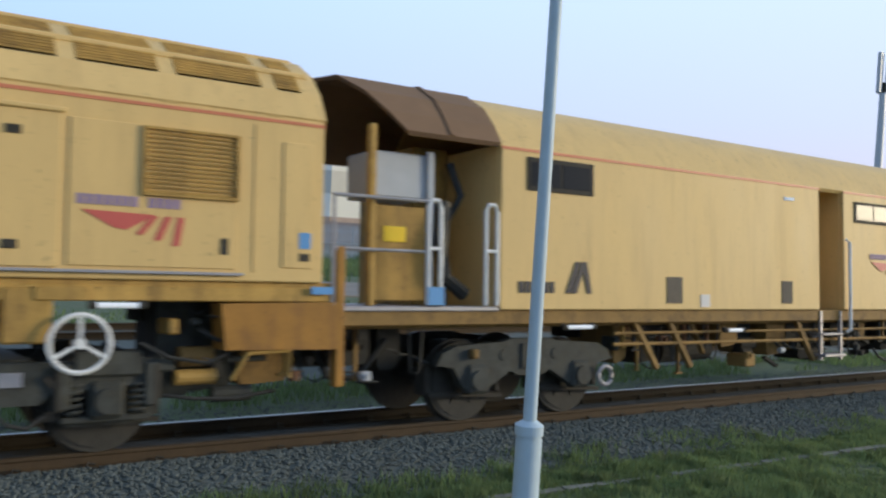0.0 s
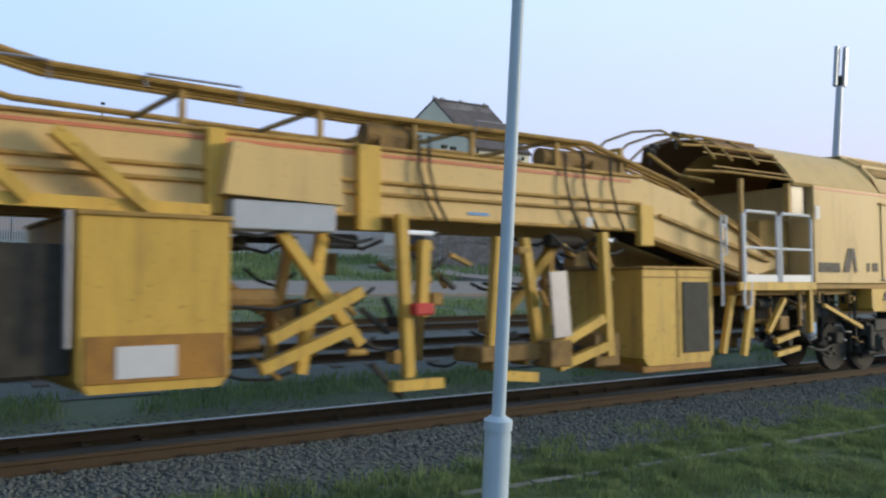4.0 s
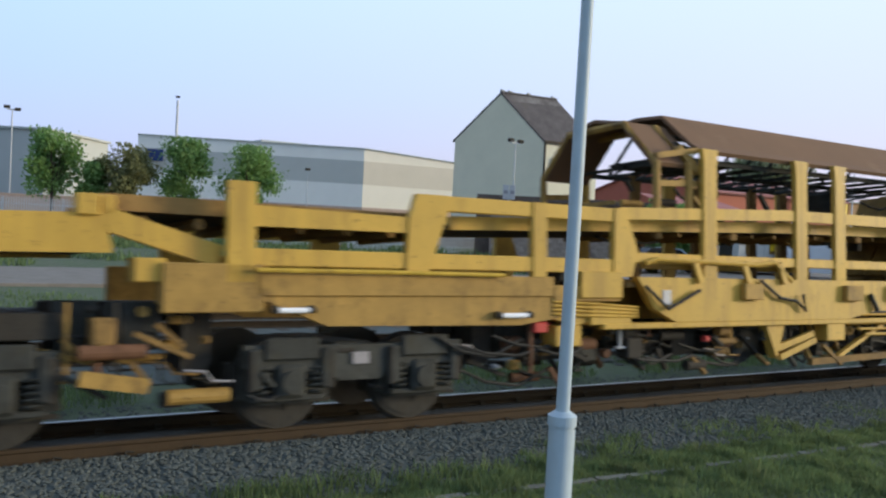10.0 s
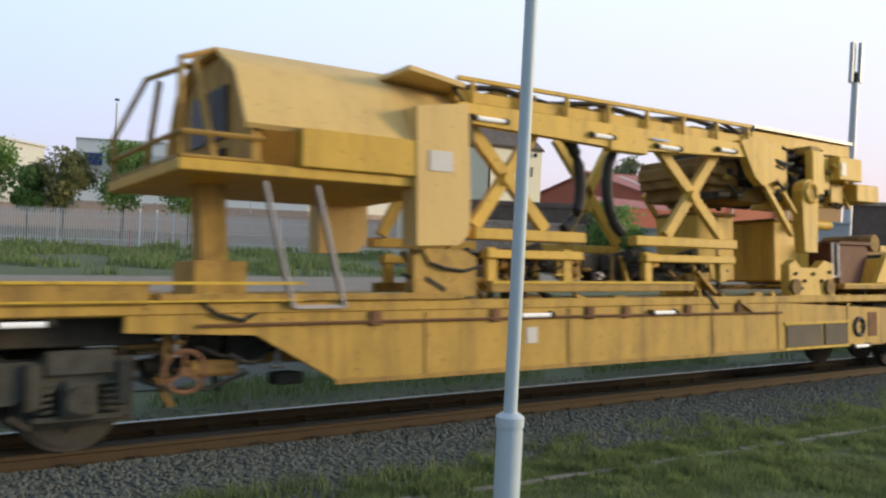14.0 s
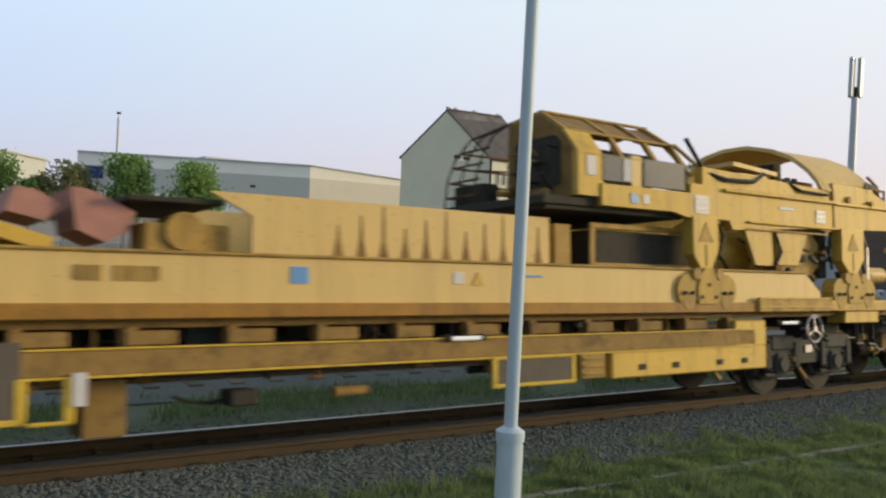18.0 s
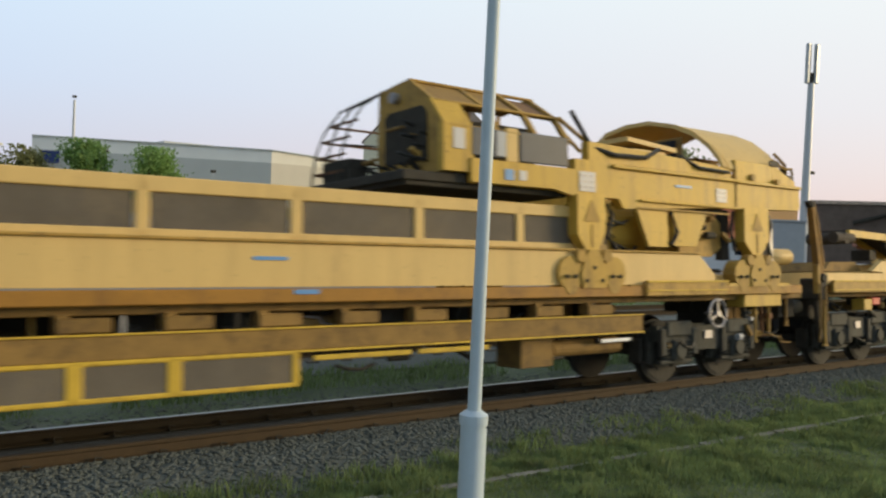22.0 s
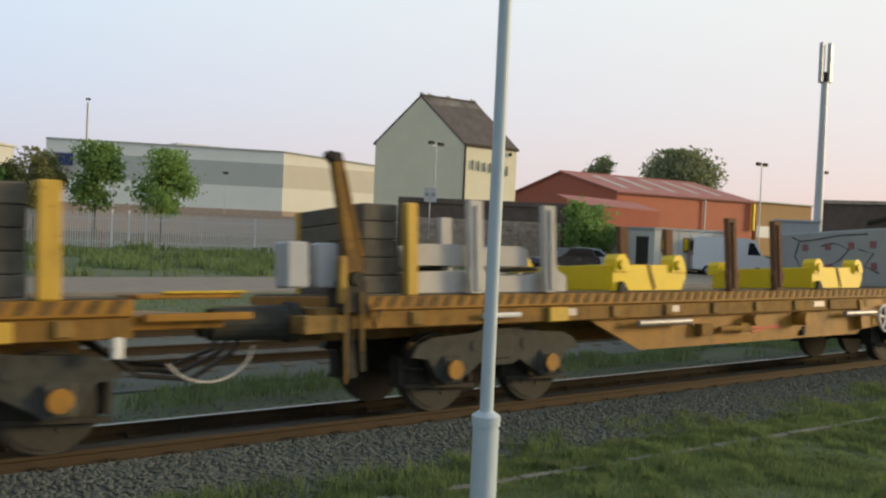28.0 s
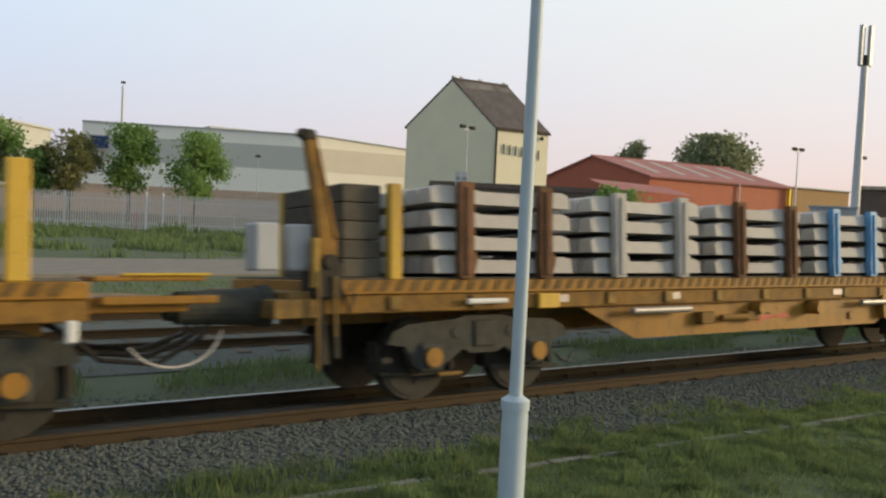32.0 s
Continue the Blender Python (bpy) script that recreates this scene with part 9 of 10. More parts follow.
    clutter(v, o + 3.9, f - 4.6, 0.5, 1.24, 40, 71 + kind, (BLACK, BLACK, OCHRE, YDIRT), y=(-1.2, 0.8))
    clutter(v, o + 0.1, o + 3.4, 0.95, 1.3, 14, 75 + kind, (BLACK, OCHRE, BOGIE))
    underworks(v, o + 3.9, f - 4.8, 0.72, 1.24, 210 + kind, 4)
    underworks(v, o + 0.1, o + 0.5, 0.40, 1.24, 214 + kind, 14)
    underworks(v, f - 2.0, f - 0.1, 0.45, 1.24, 216 + kind, 10)
    end_post(v, o - 0.16 - 0.05 * (kind - 1), 1.3)
    on(v, "buffer", Shape().cyl((o - 0.5, -0.85, 1.08), 0.13, 0.35, "x", 16).cyl((o - 0.86, -0.85, 1.08), 0.22, 0.03, "x", 20).cyl((o - 0.5, 0.85, 1.08), 0.13, 0.35, "x", 16).cyl((o - 0.86, 0.85, 1.08), 0.22, 0.03, "x", 20), BOGIE)
    on(v, "coupling_hoses", Shape().tube([(o - 0.1, -0.4, 1.05), (o - 0.3, -0.5, 0.6), (o - 0.7, -0.5, 0.5), (o - 1.1, -0.4, 0.9)], 0.035).tube([(o - 0.1, 0.3, 1.05), (o - 0.4, 0.3, 0.55), (o - 1.0, 0.3, 0.9)], 0.035), RUBBER)
    on(v, "front_gear", Shape().box(f - 0.4, f + 0.1, -1.0, 1.0, 0.9, 1.25).cyl((f + 0.3, 0, 1.05), 0.12, 0.3, "x", 12), BLACK)
    on(v, "front_roller", Shape().cyl((f - 0.25, -0.75, 2.0), 0.15, 0.55, "x", 20).cyl((f - 0.82, -0.75, 2.0), 0.12, 0.03, "x", 16), PALE, "tan transport roller", smooth=False)
    st = on(v, "end_stand", Shape().bar((f - 1.29, -1.1, 1.5), (f - 1.29, -1.1, 2.48), 0.06, 0.06).bar((f - 0.80, -1.1, 1.42), (f - 0.80, -1.1, 2.50), 0.06, 0.06).bar((f - 1.29, -1.1, 1.96), (f - 0.80, -1.1, 1.96), 0.04, 0.04).bar((f - 1.29, -1.1, 2.47), (f - 0.80, -1.1, 2.48), 0.04, 0.04), STEEL, "pale steel end stand")
    part("stand_panel", Shape().box(f - 1.25, f - 0.84, -1.09, -1.07, 1.99, 2.45, 0.004), BELT, st, "dark brown end panel").location.x = -ORIGIN[v] - st.location.x


def end_post(v, x, z):
    """A folding end post: grimy amber, with its dark cap, the hinge block and the rods down to the bogie."""
    on(v, "end_post", Shape().prism([(x - 0.27, z + 1.66), (x - 0.15, z + 1.66), (x - 0.04, z + 1.1), (x + 0.10, z + 0.55), (x + 0.12, z + 0.10), (x - 0.10, z + 0.10), (x - 0.10, z + 0.6), (x - 0.18, z + 1.1)], -1.36, -1.24), AMBERDIRT, "leaning grimy amber end post")
    on(v, "post_edge", Shape().prism([(x - 0.14, z + 1.5), (x - 0.12, z + 1.5), (x + 0.10, z + 0.56), (x + 0.08, z + 0.54)], -1.375, -1.36), AMBER)
    on(v, "post_top", Shape().box(x - 0.29, x - 0.15, -1.37, -1.23, z + 1.58, z + 1.70, 0.02).cyl((x - 0.29, -1.30, z + 1.66), 0.05, 0.05, n=10), BLACK)
    on(v, "post_guide", Shape().box(x - 0.20, x - 0.12, -1.40, -1.30, z + 0.02, z + 0.55), YDIRT)
    on(v, "post_hinge", Shape().box(x - 0.16, x + 0.16, -1.38, -1.0, z - 0.1, z + 0.30, 0.03).cyl((x, -1.38, z + 0.30), 0.08, 0.05, n=12).bar((x - 0.1, -1.3, z - 0.1), (x - 0.02, -1.3, z - 0.8), 0.07, 0.1).bar((x + 0.15, -1.2, z - 0.1), (x + 0.18, -1.2, z - 0.75), 0.06, 0.06), BLACK)
    on(v, "hinge_rods", Shape().tube([(x - 0.14, -1.40, z + 0.2), (x - 0.15, -1.40, z - 0.6), (x - 0.12, -1.35, z - 0.85)], 0.022, 6).tube([(x + 0.05, -1.41, z + 0.15), (x + 0.06, -1.41, z - 0.5)], 0.018, 6), OCHRE)
    on(v, "hinge_chain", Shape().tube([(x + 0.14, -1.36, z + 0.05), (x + 0.24, -1.38, z - 0.25), (x + 0.32, -1.36, z - 0.05)], 0.02, 5), RUBBER)


def gantry_crane(name, s, label):
    """A rail-borne crane straddling a wagon: s is the place of its rear leg."""
    v = prop(name, s + 2.0, label, "gantry crane", "gantry cranes")
    X = lambda x: s + (x + 67.9)
    P = lambda pts: [(X(x), z) for x, z in pts]
    bm = Shape()
    for sgn in (-1, 1):
        a, b = sgn * 1.36, sgn * 1.2
        bm.prism(P([(-68.2, 2.74), (-68.2, 3.25), (-64.4, 3.22), (-64.4, 2.75), (-67.2, 2.60), (-67.3, 2.74)]), a, b)
        bm.prism(P([(-64.4, 2.74), (-64.4, 3.20), (-62.46, 3.20), (-62.46, 2.80)]), a, b)
        bm.prism(P([(-67.9, 3.25), (-67.9, 3.52), (-66.5, 3.48), (-64.5, 3.40), (-64.5, 3.22)]), a + sgn * -0.02, b)
    on(v, "main_beam", bm, YEL, "heavy yellow main beam")
    on(v, "beam_seams", Shape().box(X(-67.2), X(-64.4), -1.372, -1.36, 3.20, 3.235, 0.002).box(X(-66.9), X(-64.6), -1.372, -1.36, 2.62, 2.65, 0.002).box(X(-64.42), X(-64.38), -1.375, -1.36, 2.75, 3.45, 0.002), YDIRT)
    for x0, x1 in ((-68.19, -67.62), (-64.21, -63.50)):
        m = (x0 + x1) / 2
        lg = Shape()
        for sgn in (-1, 1):
            lg.prism(P([(x0, 2.76), (x1, 2.78), (x1, 2.25), (m + 0.12, 1.98), (m - 0.12, 1.98), (x0, 2.2)]), sgn * 1.39, sgn * 1.2)
        k = on(v, "leg", lg, YEL, "tapered yellow crane leg")
        part("warning_triangle", Shape().prism(P([(m - 0.17, 2.38), (m + 0.17, 2.38), (m, 2.68)]), -1.40, -1.39), YDIRT, k, "faded warning triangle")
        part("leg_slot", Shape().box(X(m) - 0.02, X(m) + 0.02, -1.40, -1.39, 2.02, 2.34, 0.002), YDIRT, k)
        disc = lambda c, r, z: [(c + r * math.cos(q), max(z + r * math.sin(q), 1.46)) for q in np.linspace(0, 6.283, 15)[:-1]]
        tr = Shape()
        for sgn in (-1, 1):
            tr.prism(P([(m - 0.22, 1.46), (m - 0.26, 1.66), (m - 0.18, 1.86), (m - 0.09, 1.99), (m + 0.09, 1.99), (m + 0.18, 1.86), (m + 0.26, 1.66), (m + 0.22, 1.46)]), sgn * 1.43, sgn * 1.15)
            for dx in (-0.44, 0.44):
                tr.prism(P(disc(m + dx, 0.24, 1.66)), sgn * 1.405, sgn * 1.17)
        t = on(v, "trolley", tr, GIRDER, "grimy yellow wheel trolley of bolted plates")
        for dx in (-0.44, 0.44):
            for sgn in (-1, 1):
                part("trolley_wheel", Shape().cyl((X(m + dx), sgn * 1.36, 1.50), 0.13, 0.05, n=20), YDIRT, t)
            part("guard_lug", Shape().cyl((X(m + dx * 0.6), -1.39, 1.90), 0.09, 0.05, n=12), YDIRT, t)
        for dx, z in ((-0.54, 1.62), (-0.38, 1.62), (0.38, 1.62), (0.54, 1.62), (-0.16, 1.56), (0.16, 1.56), (0.0, 1.74)):
            part("bolt", Shape().cyl((X(m + dx), -1.43, z), 0.028, 0.016, n=8), BLACK, t)
    tz = Shape()
    tz.prism(P([(-66.88, 2.64), (-66.16, 2.64), (-66.14, 2.07), (-66.60, 2.07)]), -1.33, -1.25)
    tz.prism(P([(-66.02, 2.64), (-65.15, 2.64), (-65.45, 2.09), (-66.00, 2.09)]), -1.33, -1.25)
    on(v, "beam_ledges", Shape().box(X(-67.45), X(-64.42), -1.42, -1.36, 3.17, 3.22).box(X(-66.85), X(-64.42), -1.41, -1.36, 2.72, 2.76).box(X(-64.40), X(-62.46), -1.41, -1.36, 3.16, 3.22), YEL)
    for x0, x1, z in ((-68.08, -67.84, 3.02), (-68.08, -67.84, 2.94), (-68.08, -67.84, 2.86), (-64.92, -64.70, 2.98), (-64.92, -64.70, 2.90)):
        lettering(v, X(x0), X(x1), z, 0.03, STEEL, -1.376, (4, 3))
    on(v, "gusset_plates", tz, YEL)
    on(v, "inner_tank", Shape().cyl((X(-66.2), -0.62, 2.36), 0.40, 1.25, "x", 28), YEL, "round yellow inner tank", smooth=False)
    on(v, "inner_panel", Shape().prism(P([(-65.9, 2.76), (-64.75, 2.76), (-64.45, 2.5), (-64.45, 2.1), (-64.7, 1.95), (-65.5, 1.95)]), -1.08, -1.02), YDIRT)
    # black boxes put in as shade behind the legs and under the beam
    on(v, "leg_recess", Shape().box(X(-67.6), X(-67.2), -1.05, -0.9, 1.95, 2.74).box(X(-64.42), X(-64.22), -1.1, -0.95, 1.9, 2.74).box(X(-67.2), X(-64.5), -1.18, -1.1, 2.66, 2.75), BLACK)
    on(v, "leg_hoses", Shape().tube([(X(-67.55), -1.3, 2.74), (X(-67.42), -1.34, 2.5), (X(-67.48), -1.3, 2.2), (X(-67.3), -1.3, 2.0)], 0.03, 6).tube([(X(-63.45), -1.3, 2.78), (X(-63.36), -1.34, 2.5), (X(-63.4), -1.3, 2.2), (X(-63.3), -1.3, 1.95)], 0.03, 6).tube([(X(-64.25), -1.2, 2.7), (X(-64.4), -1.25, 2.4), (X(-64.3), -1.25, 2.05)], 0.03, 6), RUBBER)
    on(v, "low_rail", Shape().tube([(X(-67.6), -1.15, 1.98), (X(-65.4), -1.15, 1.98), (X(-64.95), -1.15, 1.72), (X(-64.6), -1.15, 1.72)], 0.035), BLACK)
    on(v, "power_hoses", Shape().tube([(X(-68.1), -1.2, 3.95), (X(-67.8), -1.3, 3.45), (X(-67.4), -1.38, 3.36), (X(-66.7), -1.38, 3.38), (X(-66.3), -1.3, 3.55)], 0.035, 6).tube([(X(-65.8), -1.3, 3.5), (X(-65.4), -1.38, 3.33), (X(-64.6), -1.38, 3.32)], 0.028, 6).tube([(X(-66.1), -1.35, 2.6), (X(-65.95), -1.36, 2.3), (X(-66.1), -1.35, 2.1)], 0.03, 6), RUBBER)
    on(v, "seat_box", Shape().bar((X(-66.6), -0.6, 3.74), (X(-65.4), -0.6, 3.66), 0.7, 0.07).box(X(-66.4), X(-65.6), -0.9, -0.3, 3.3, 3.62), PALE)
    plate(v, X(-68.12), X(-67.80), 2.80, 3.08, WHITESIGN, "white notice sheet", -1.372)
    plate(v, X(-64.95), X(-64.67), 2.82, 3.04, WHITESIGN, "white notice sheet", -1.372)
    plate(v, X(-66.0), X(-65.6), 2.99, 3.03, BLUESIGN, "blue label", -1.372)
    # front canopy cab
    ln = [(-1.36, 3.40), (-1.28, 3.58), (-1.10, 3.80), (-0.80, 4.05), (-0.45, 4.22), (0, 4.33), (0.45, 4.32), (0.85, 4.22), (1.15, 3.95), (1.30, 3.5)]
    slant = lambda y, z: -0.20 * y
    on(v, "cab_roof", Shape().sheet_x(ln, X(-64.85), X(-63.0), 0.05, rake=slant), PALE, "curved cream cab roof", smooth=True)
    on(v, "cab_arch", Shape().sheet_x([(y, z + 0.015) for y, z in ln], X(-64.90), X(-64.72), 0.07, rake=slant), PALE)
    on(v, "cab_side", Shape().box(X(-64.4), X(-63.3), -1.36, -1.28, 3.2, 3.55).prism(P([(-63.3, 3.2), (-63.3, 3.55), (-62.6, 3.3), (-62.6, 3.2)]), -1.36, -1.28), YEL)
    on(v, "cab_inside", Shape().box(X(-64.8), X(-64.75), -0.6, 0.5, 3.3, 4.0).box(X(-64.3), X(-63.6), -0.5, 0.5, 3.2, 3.7), OCHRE)
    on(v, "cab_window", Shape().box(X(-64.85), X(-64.81), -0.5, -0.1, 3.45, 3.95, 0.01).box(X(-64.85), X(-64.81), 0.05, 0.45, 3.45, 3.95, 0.01), PANE, "dark cab window")
    gr = Shape()
    for y, z in ((-1.25, 3.66), (-0.9, 3.92), (0.9, 3.92), (0.0, 4.22)):
        gr.tube([(X(-63.1), y, z), (X(-62.75), y, z - 0.12), (X(-62.5), y, 3.55), (X(-62.46), y, 3.2)], 0.026, 6)
    for z in (3.35, 3.55):
        gr.tube([(X(-62.5), -1.25, z), (X(-62.5), 0.9, z)], 0.018, 5)
    on(v, "cab_guard", gr, YDIRT)
    for y in (-1.22, -0.2, 0.8):
        gr2 = Shape().tube([(X(-63.0), y, 4.0 if y > -1 else 3.78), (X(-62.68), y, 3.62), (X(-62.57), y, 3.22)], 0.03, 6)
        on(v, "guard_post", gr2, OCHRE)
    on(v, "guard_screen", Shape().box(X(-62.60), X(-62.585), -1.2, -0.25, 3.24, 3.58, 0.002), SHEET)
    on(v, "guard_mesh", Shape().box(X(-62.9), X(-62.55), -1.30, -1.28, 3.25, 3.42, 0.002).box(X(-63.4), X(-63.1), -1.38, -1.36, 3.52, 3.62), MESH_GREY)
    on(v, "horn_lamps", Shape().cyl((X(-63.95), -1.36, 3.28), 0.06, 0.05, n=12).cyl((X(-63.25), -1.36, 3.25), 0.05, 0.08, n=12), YDIRT)
    # rear machinery house
    rl = [(-1.30, 3.50), (-1.05, 3.85), (-0.52, 4.20), (0.15, 4.14), (0.20, 3.5), (0.20, 2.92)]
    rb = Shape()
    for x in (-70.42, -69.6, -68.9, -68.3):
        rb.sheet_x(rl, X(x), X(x) + 0.08, 0.06)
    for y, z in rl:
        rb.box(X(-70.42), X(-68.2), y - 0.03, y + 0.03, z - 0.03, z + 0.01)
    rb.tube([(X(-68.2), -1.05, 3.86), (X(-67.85), -1.15, 3.6), (X(-67.6), -1.25, 3.4)], 0.03).tube([(X(-68.2), -0.45, 4.2), (X(-67.9), -0.6, 3.95), (X(-67.6), -0.9, 3.45)], 0.03)
    on(v, "house_frame", rb, YDIRT, "grimy ribbed machinery house frame")
    rs = Shape().sheet_x([(-1.0, 3.86), (-0.52, 4.17), (0.13, 4.11), (0.18, 3.5), (0.18, 2.92)], X(-70.4), X(-69.0), 0.02)
    on(v, "house_sheet", rs, OCHRE)
    on(v, "house_sheet_dark", Shape().sheet_x([(-1.02, 3.83), (-0.52, 4.14), (0.13, 4.08)], X(-69.0), X(-68.2), 0.02), CANVAS)
    on(v, "house_end", Shape().prism_x([(-1.22, 2.92), (0.16, 2.92), (0.16, 3.5), (0.12, 4.08), (-0.52, 4.14), (-1.0, 3.82), (-1.22, 3.5)], X(-70.43), X(-70.36)), OCHRE if s > -80 else YDIRT, "grimy yellow house end plate")
    # black panel on the closed end plate stands in for a shaded opening
    on(v, "end_opening", Shape().prism_x([(-0.95, 3.10), (-0.02, 3.10), (-0.02, 3.74), (-0.12, 3.80), (-0.85, 3.80), (-0.95, 3.70)], X(-70.45), X(-70.43)), BLACK, "black panel painted as the shaded machinery opening")
    clutter(v, X(-70.62), X(-70.46), 2.95, 3.7, 9, hash_seed(s) + 5, (BLACK, BOGIE, OCHRE), y=(-0.9, 0.0), size=(0.03, 0.07))
    on(v, "end_lamp", Shape().cyl((X(-70.46), -0.28, 3.98), 0.075, 0.06, "x", 14), STEEL, "round work lamp")
    on(v, "corner_panel", Shape().prism(P([(-70.47, 2.92), (-70.47, 3.52), (-70.02, 3.52), (-69.98, 2.92)]), -1.33, -1.22).add([(X(-70.47), -1.33, 3.52), (X(-70.02), -1.33, 3.52), (X(-70.02), -1.06, 3.86), (X(-70.47), -1.06, 3.86), (X(-70.47), -1.29, 3.50), (X(-70.02), -1.29, 3.50), (X(-70.02), -1.02, 3.84), (X(-70.47), -1.02, 3.84)], [(0, 1, 2, 3), (7, 6, 5, 4), (0, 4, 5, 1), (1, 5, 6, 2), (2, 6, 7, 3), (3, 7, 4, 0)]), YEL)
    plate(v, X(-70.32), X(-70.14), 3.20, 3.46, WHITESIGN, "red and white notice", -1.342)
    sc = Shape().box(X(-70.02), X(-69.45), -1.34, -1.30, 3.14, 3.50).box(X(-69.2), X(-68.3), -1.34, -1.30, 3.12, 3.52)
    on(v, "side_screens", sc, SMOKY, "smoky grey side screens")
    on(v, "pale_pane", Shape().box(X(-69.62), X(-69.46), -1.352, -1.34, 3.16, 3.48, 0.004), GREYBOX)
    on(v, "screen_post", Shape().box(X(-69.44), X(-69.22), -1.33, -1.28, 3.1, 3.55).cyl((X(-69.33), -1.15, 3.3), 0.12, 0.2, "z", 14), PALE)
    on(v, "engine", Shape().box(X(-70.2), X(-68.4), -0.8, 0.1, 2.95, 3.7), BLACK)
    on(v, "house_floor", Shape().prism(P([(-70.05, 2.80), (-70.05, 3.10), (-68.2, 3.10), (-68.2, 2.72), (-68.6, 2.80)]), -1.36, -1.28).box(X(-70.0), X(-68.2), -1.25, 1.25, 2.80, 2.90), YEL)
    on(v, "rear_floor", Shape().box(X(-71.02), X(-70.05), -1.25, 1.25, 2.78, 2.90), BLACK, "grimy rear floor")
    plate(v, X(-69.5), X(-69.35), 2.86, 3.0, BLUESIGN, "blue round sign", -1.372)
    plate(v, X(-69.25), X(-69.12), 2.87, 3.0, WHITESIGN, "", -1.372)
    bg = Shape()
    for z, x in ((3.05, -70.94), (3.28, -70.90), (3.52, -70.82), (3.76, -70.70)):
        bg.bar((X(x), 0.27, z), (X(x), 1.0, z), 0.02, 0.032)
        bg.bar((X(x), 1.0, z), (X(-69.4), 1.0, z), 0.02, 0.032)
    on(v, "cage_bars", bg, RUST, "rusty cage bar")
    cg = Shape()
    for y in (0.3, 0.65, 1.0):
        cg.tube([(X(-71.0), y, 2.86), (X(-70.94), y, 3.30), (X(-70.82), y * 0.95, 3.65), (X(-70.64), y * 0.8, 3.95), (X(-70.42), 0.12, 4.12)], 0.017, 6)
    for z in (3.10, 3.40):
        cg.tube([(X(-70.45), 0.18, z), (X(-70.90), 0.30, z)], 0.014, 6)
    on(v, "rear_guard", cg, BLACK, "dark tubular rear guard")
    on(v, "rear_locker", Shape().box(X(-70.85), X(-70.55), 0.25, 0.95, 2.9, 3.22), BLACK)
    clutter(v, X(-70.7), X(-70.4), 2.95, 3.3, 7, hash_seed(s), (BLACK, OCHRE, YDIRT), y=(-1.1, 0.6), size=(0.06, 0.18))
    clutter(v, X(-70.3), X(-69.9), 2.9, 3.5, 8, hash_seed(s) + 1, (GREYBOX, YDIRT, BLACK), y=(-1.3, -0.9), size=(0.06, 0.16))
    clutter(v, X(-67.5), X(-63.4), 1.95, 2.7, 24, hash_seed(s) + 9, (BLACK, YDIRT, OCHRE, BOGIE), y=(-1.3, -1.0), size=(0.05, 0.18))
    # black slab added to darken the floor's underside like shade
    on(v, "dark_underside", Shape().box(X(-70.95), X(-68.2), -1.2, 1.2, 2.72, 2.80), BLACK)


def hash_seed(s):
    return int(abs(s) * 10)


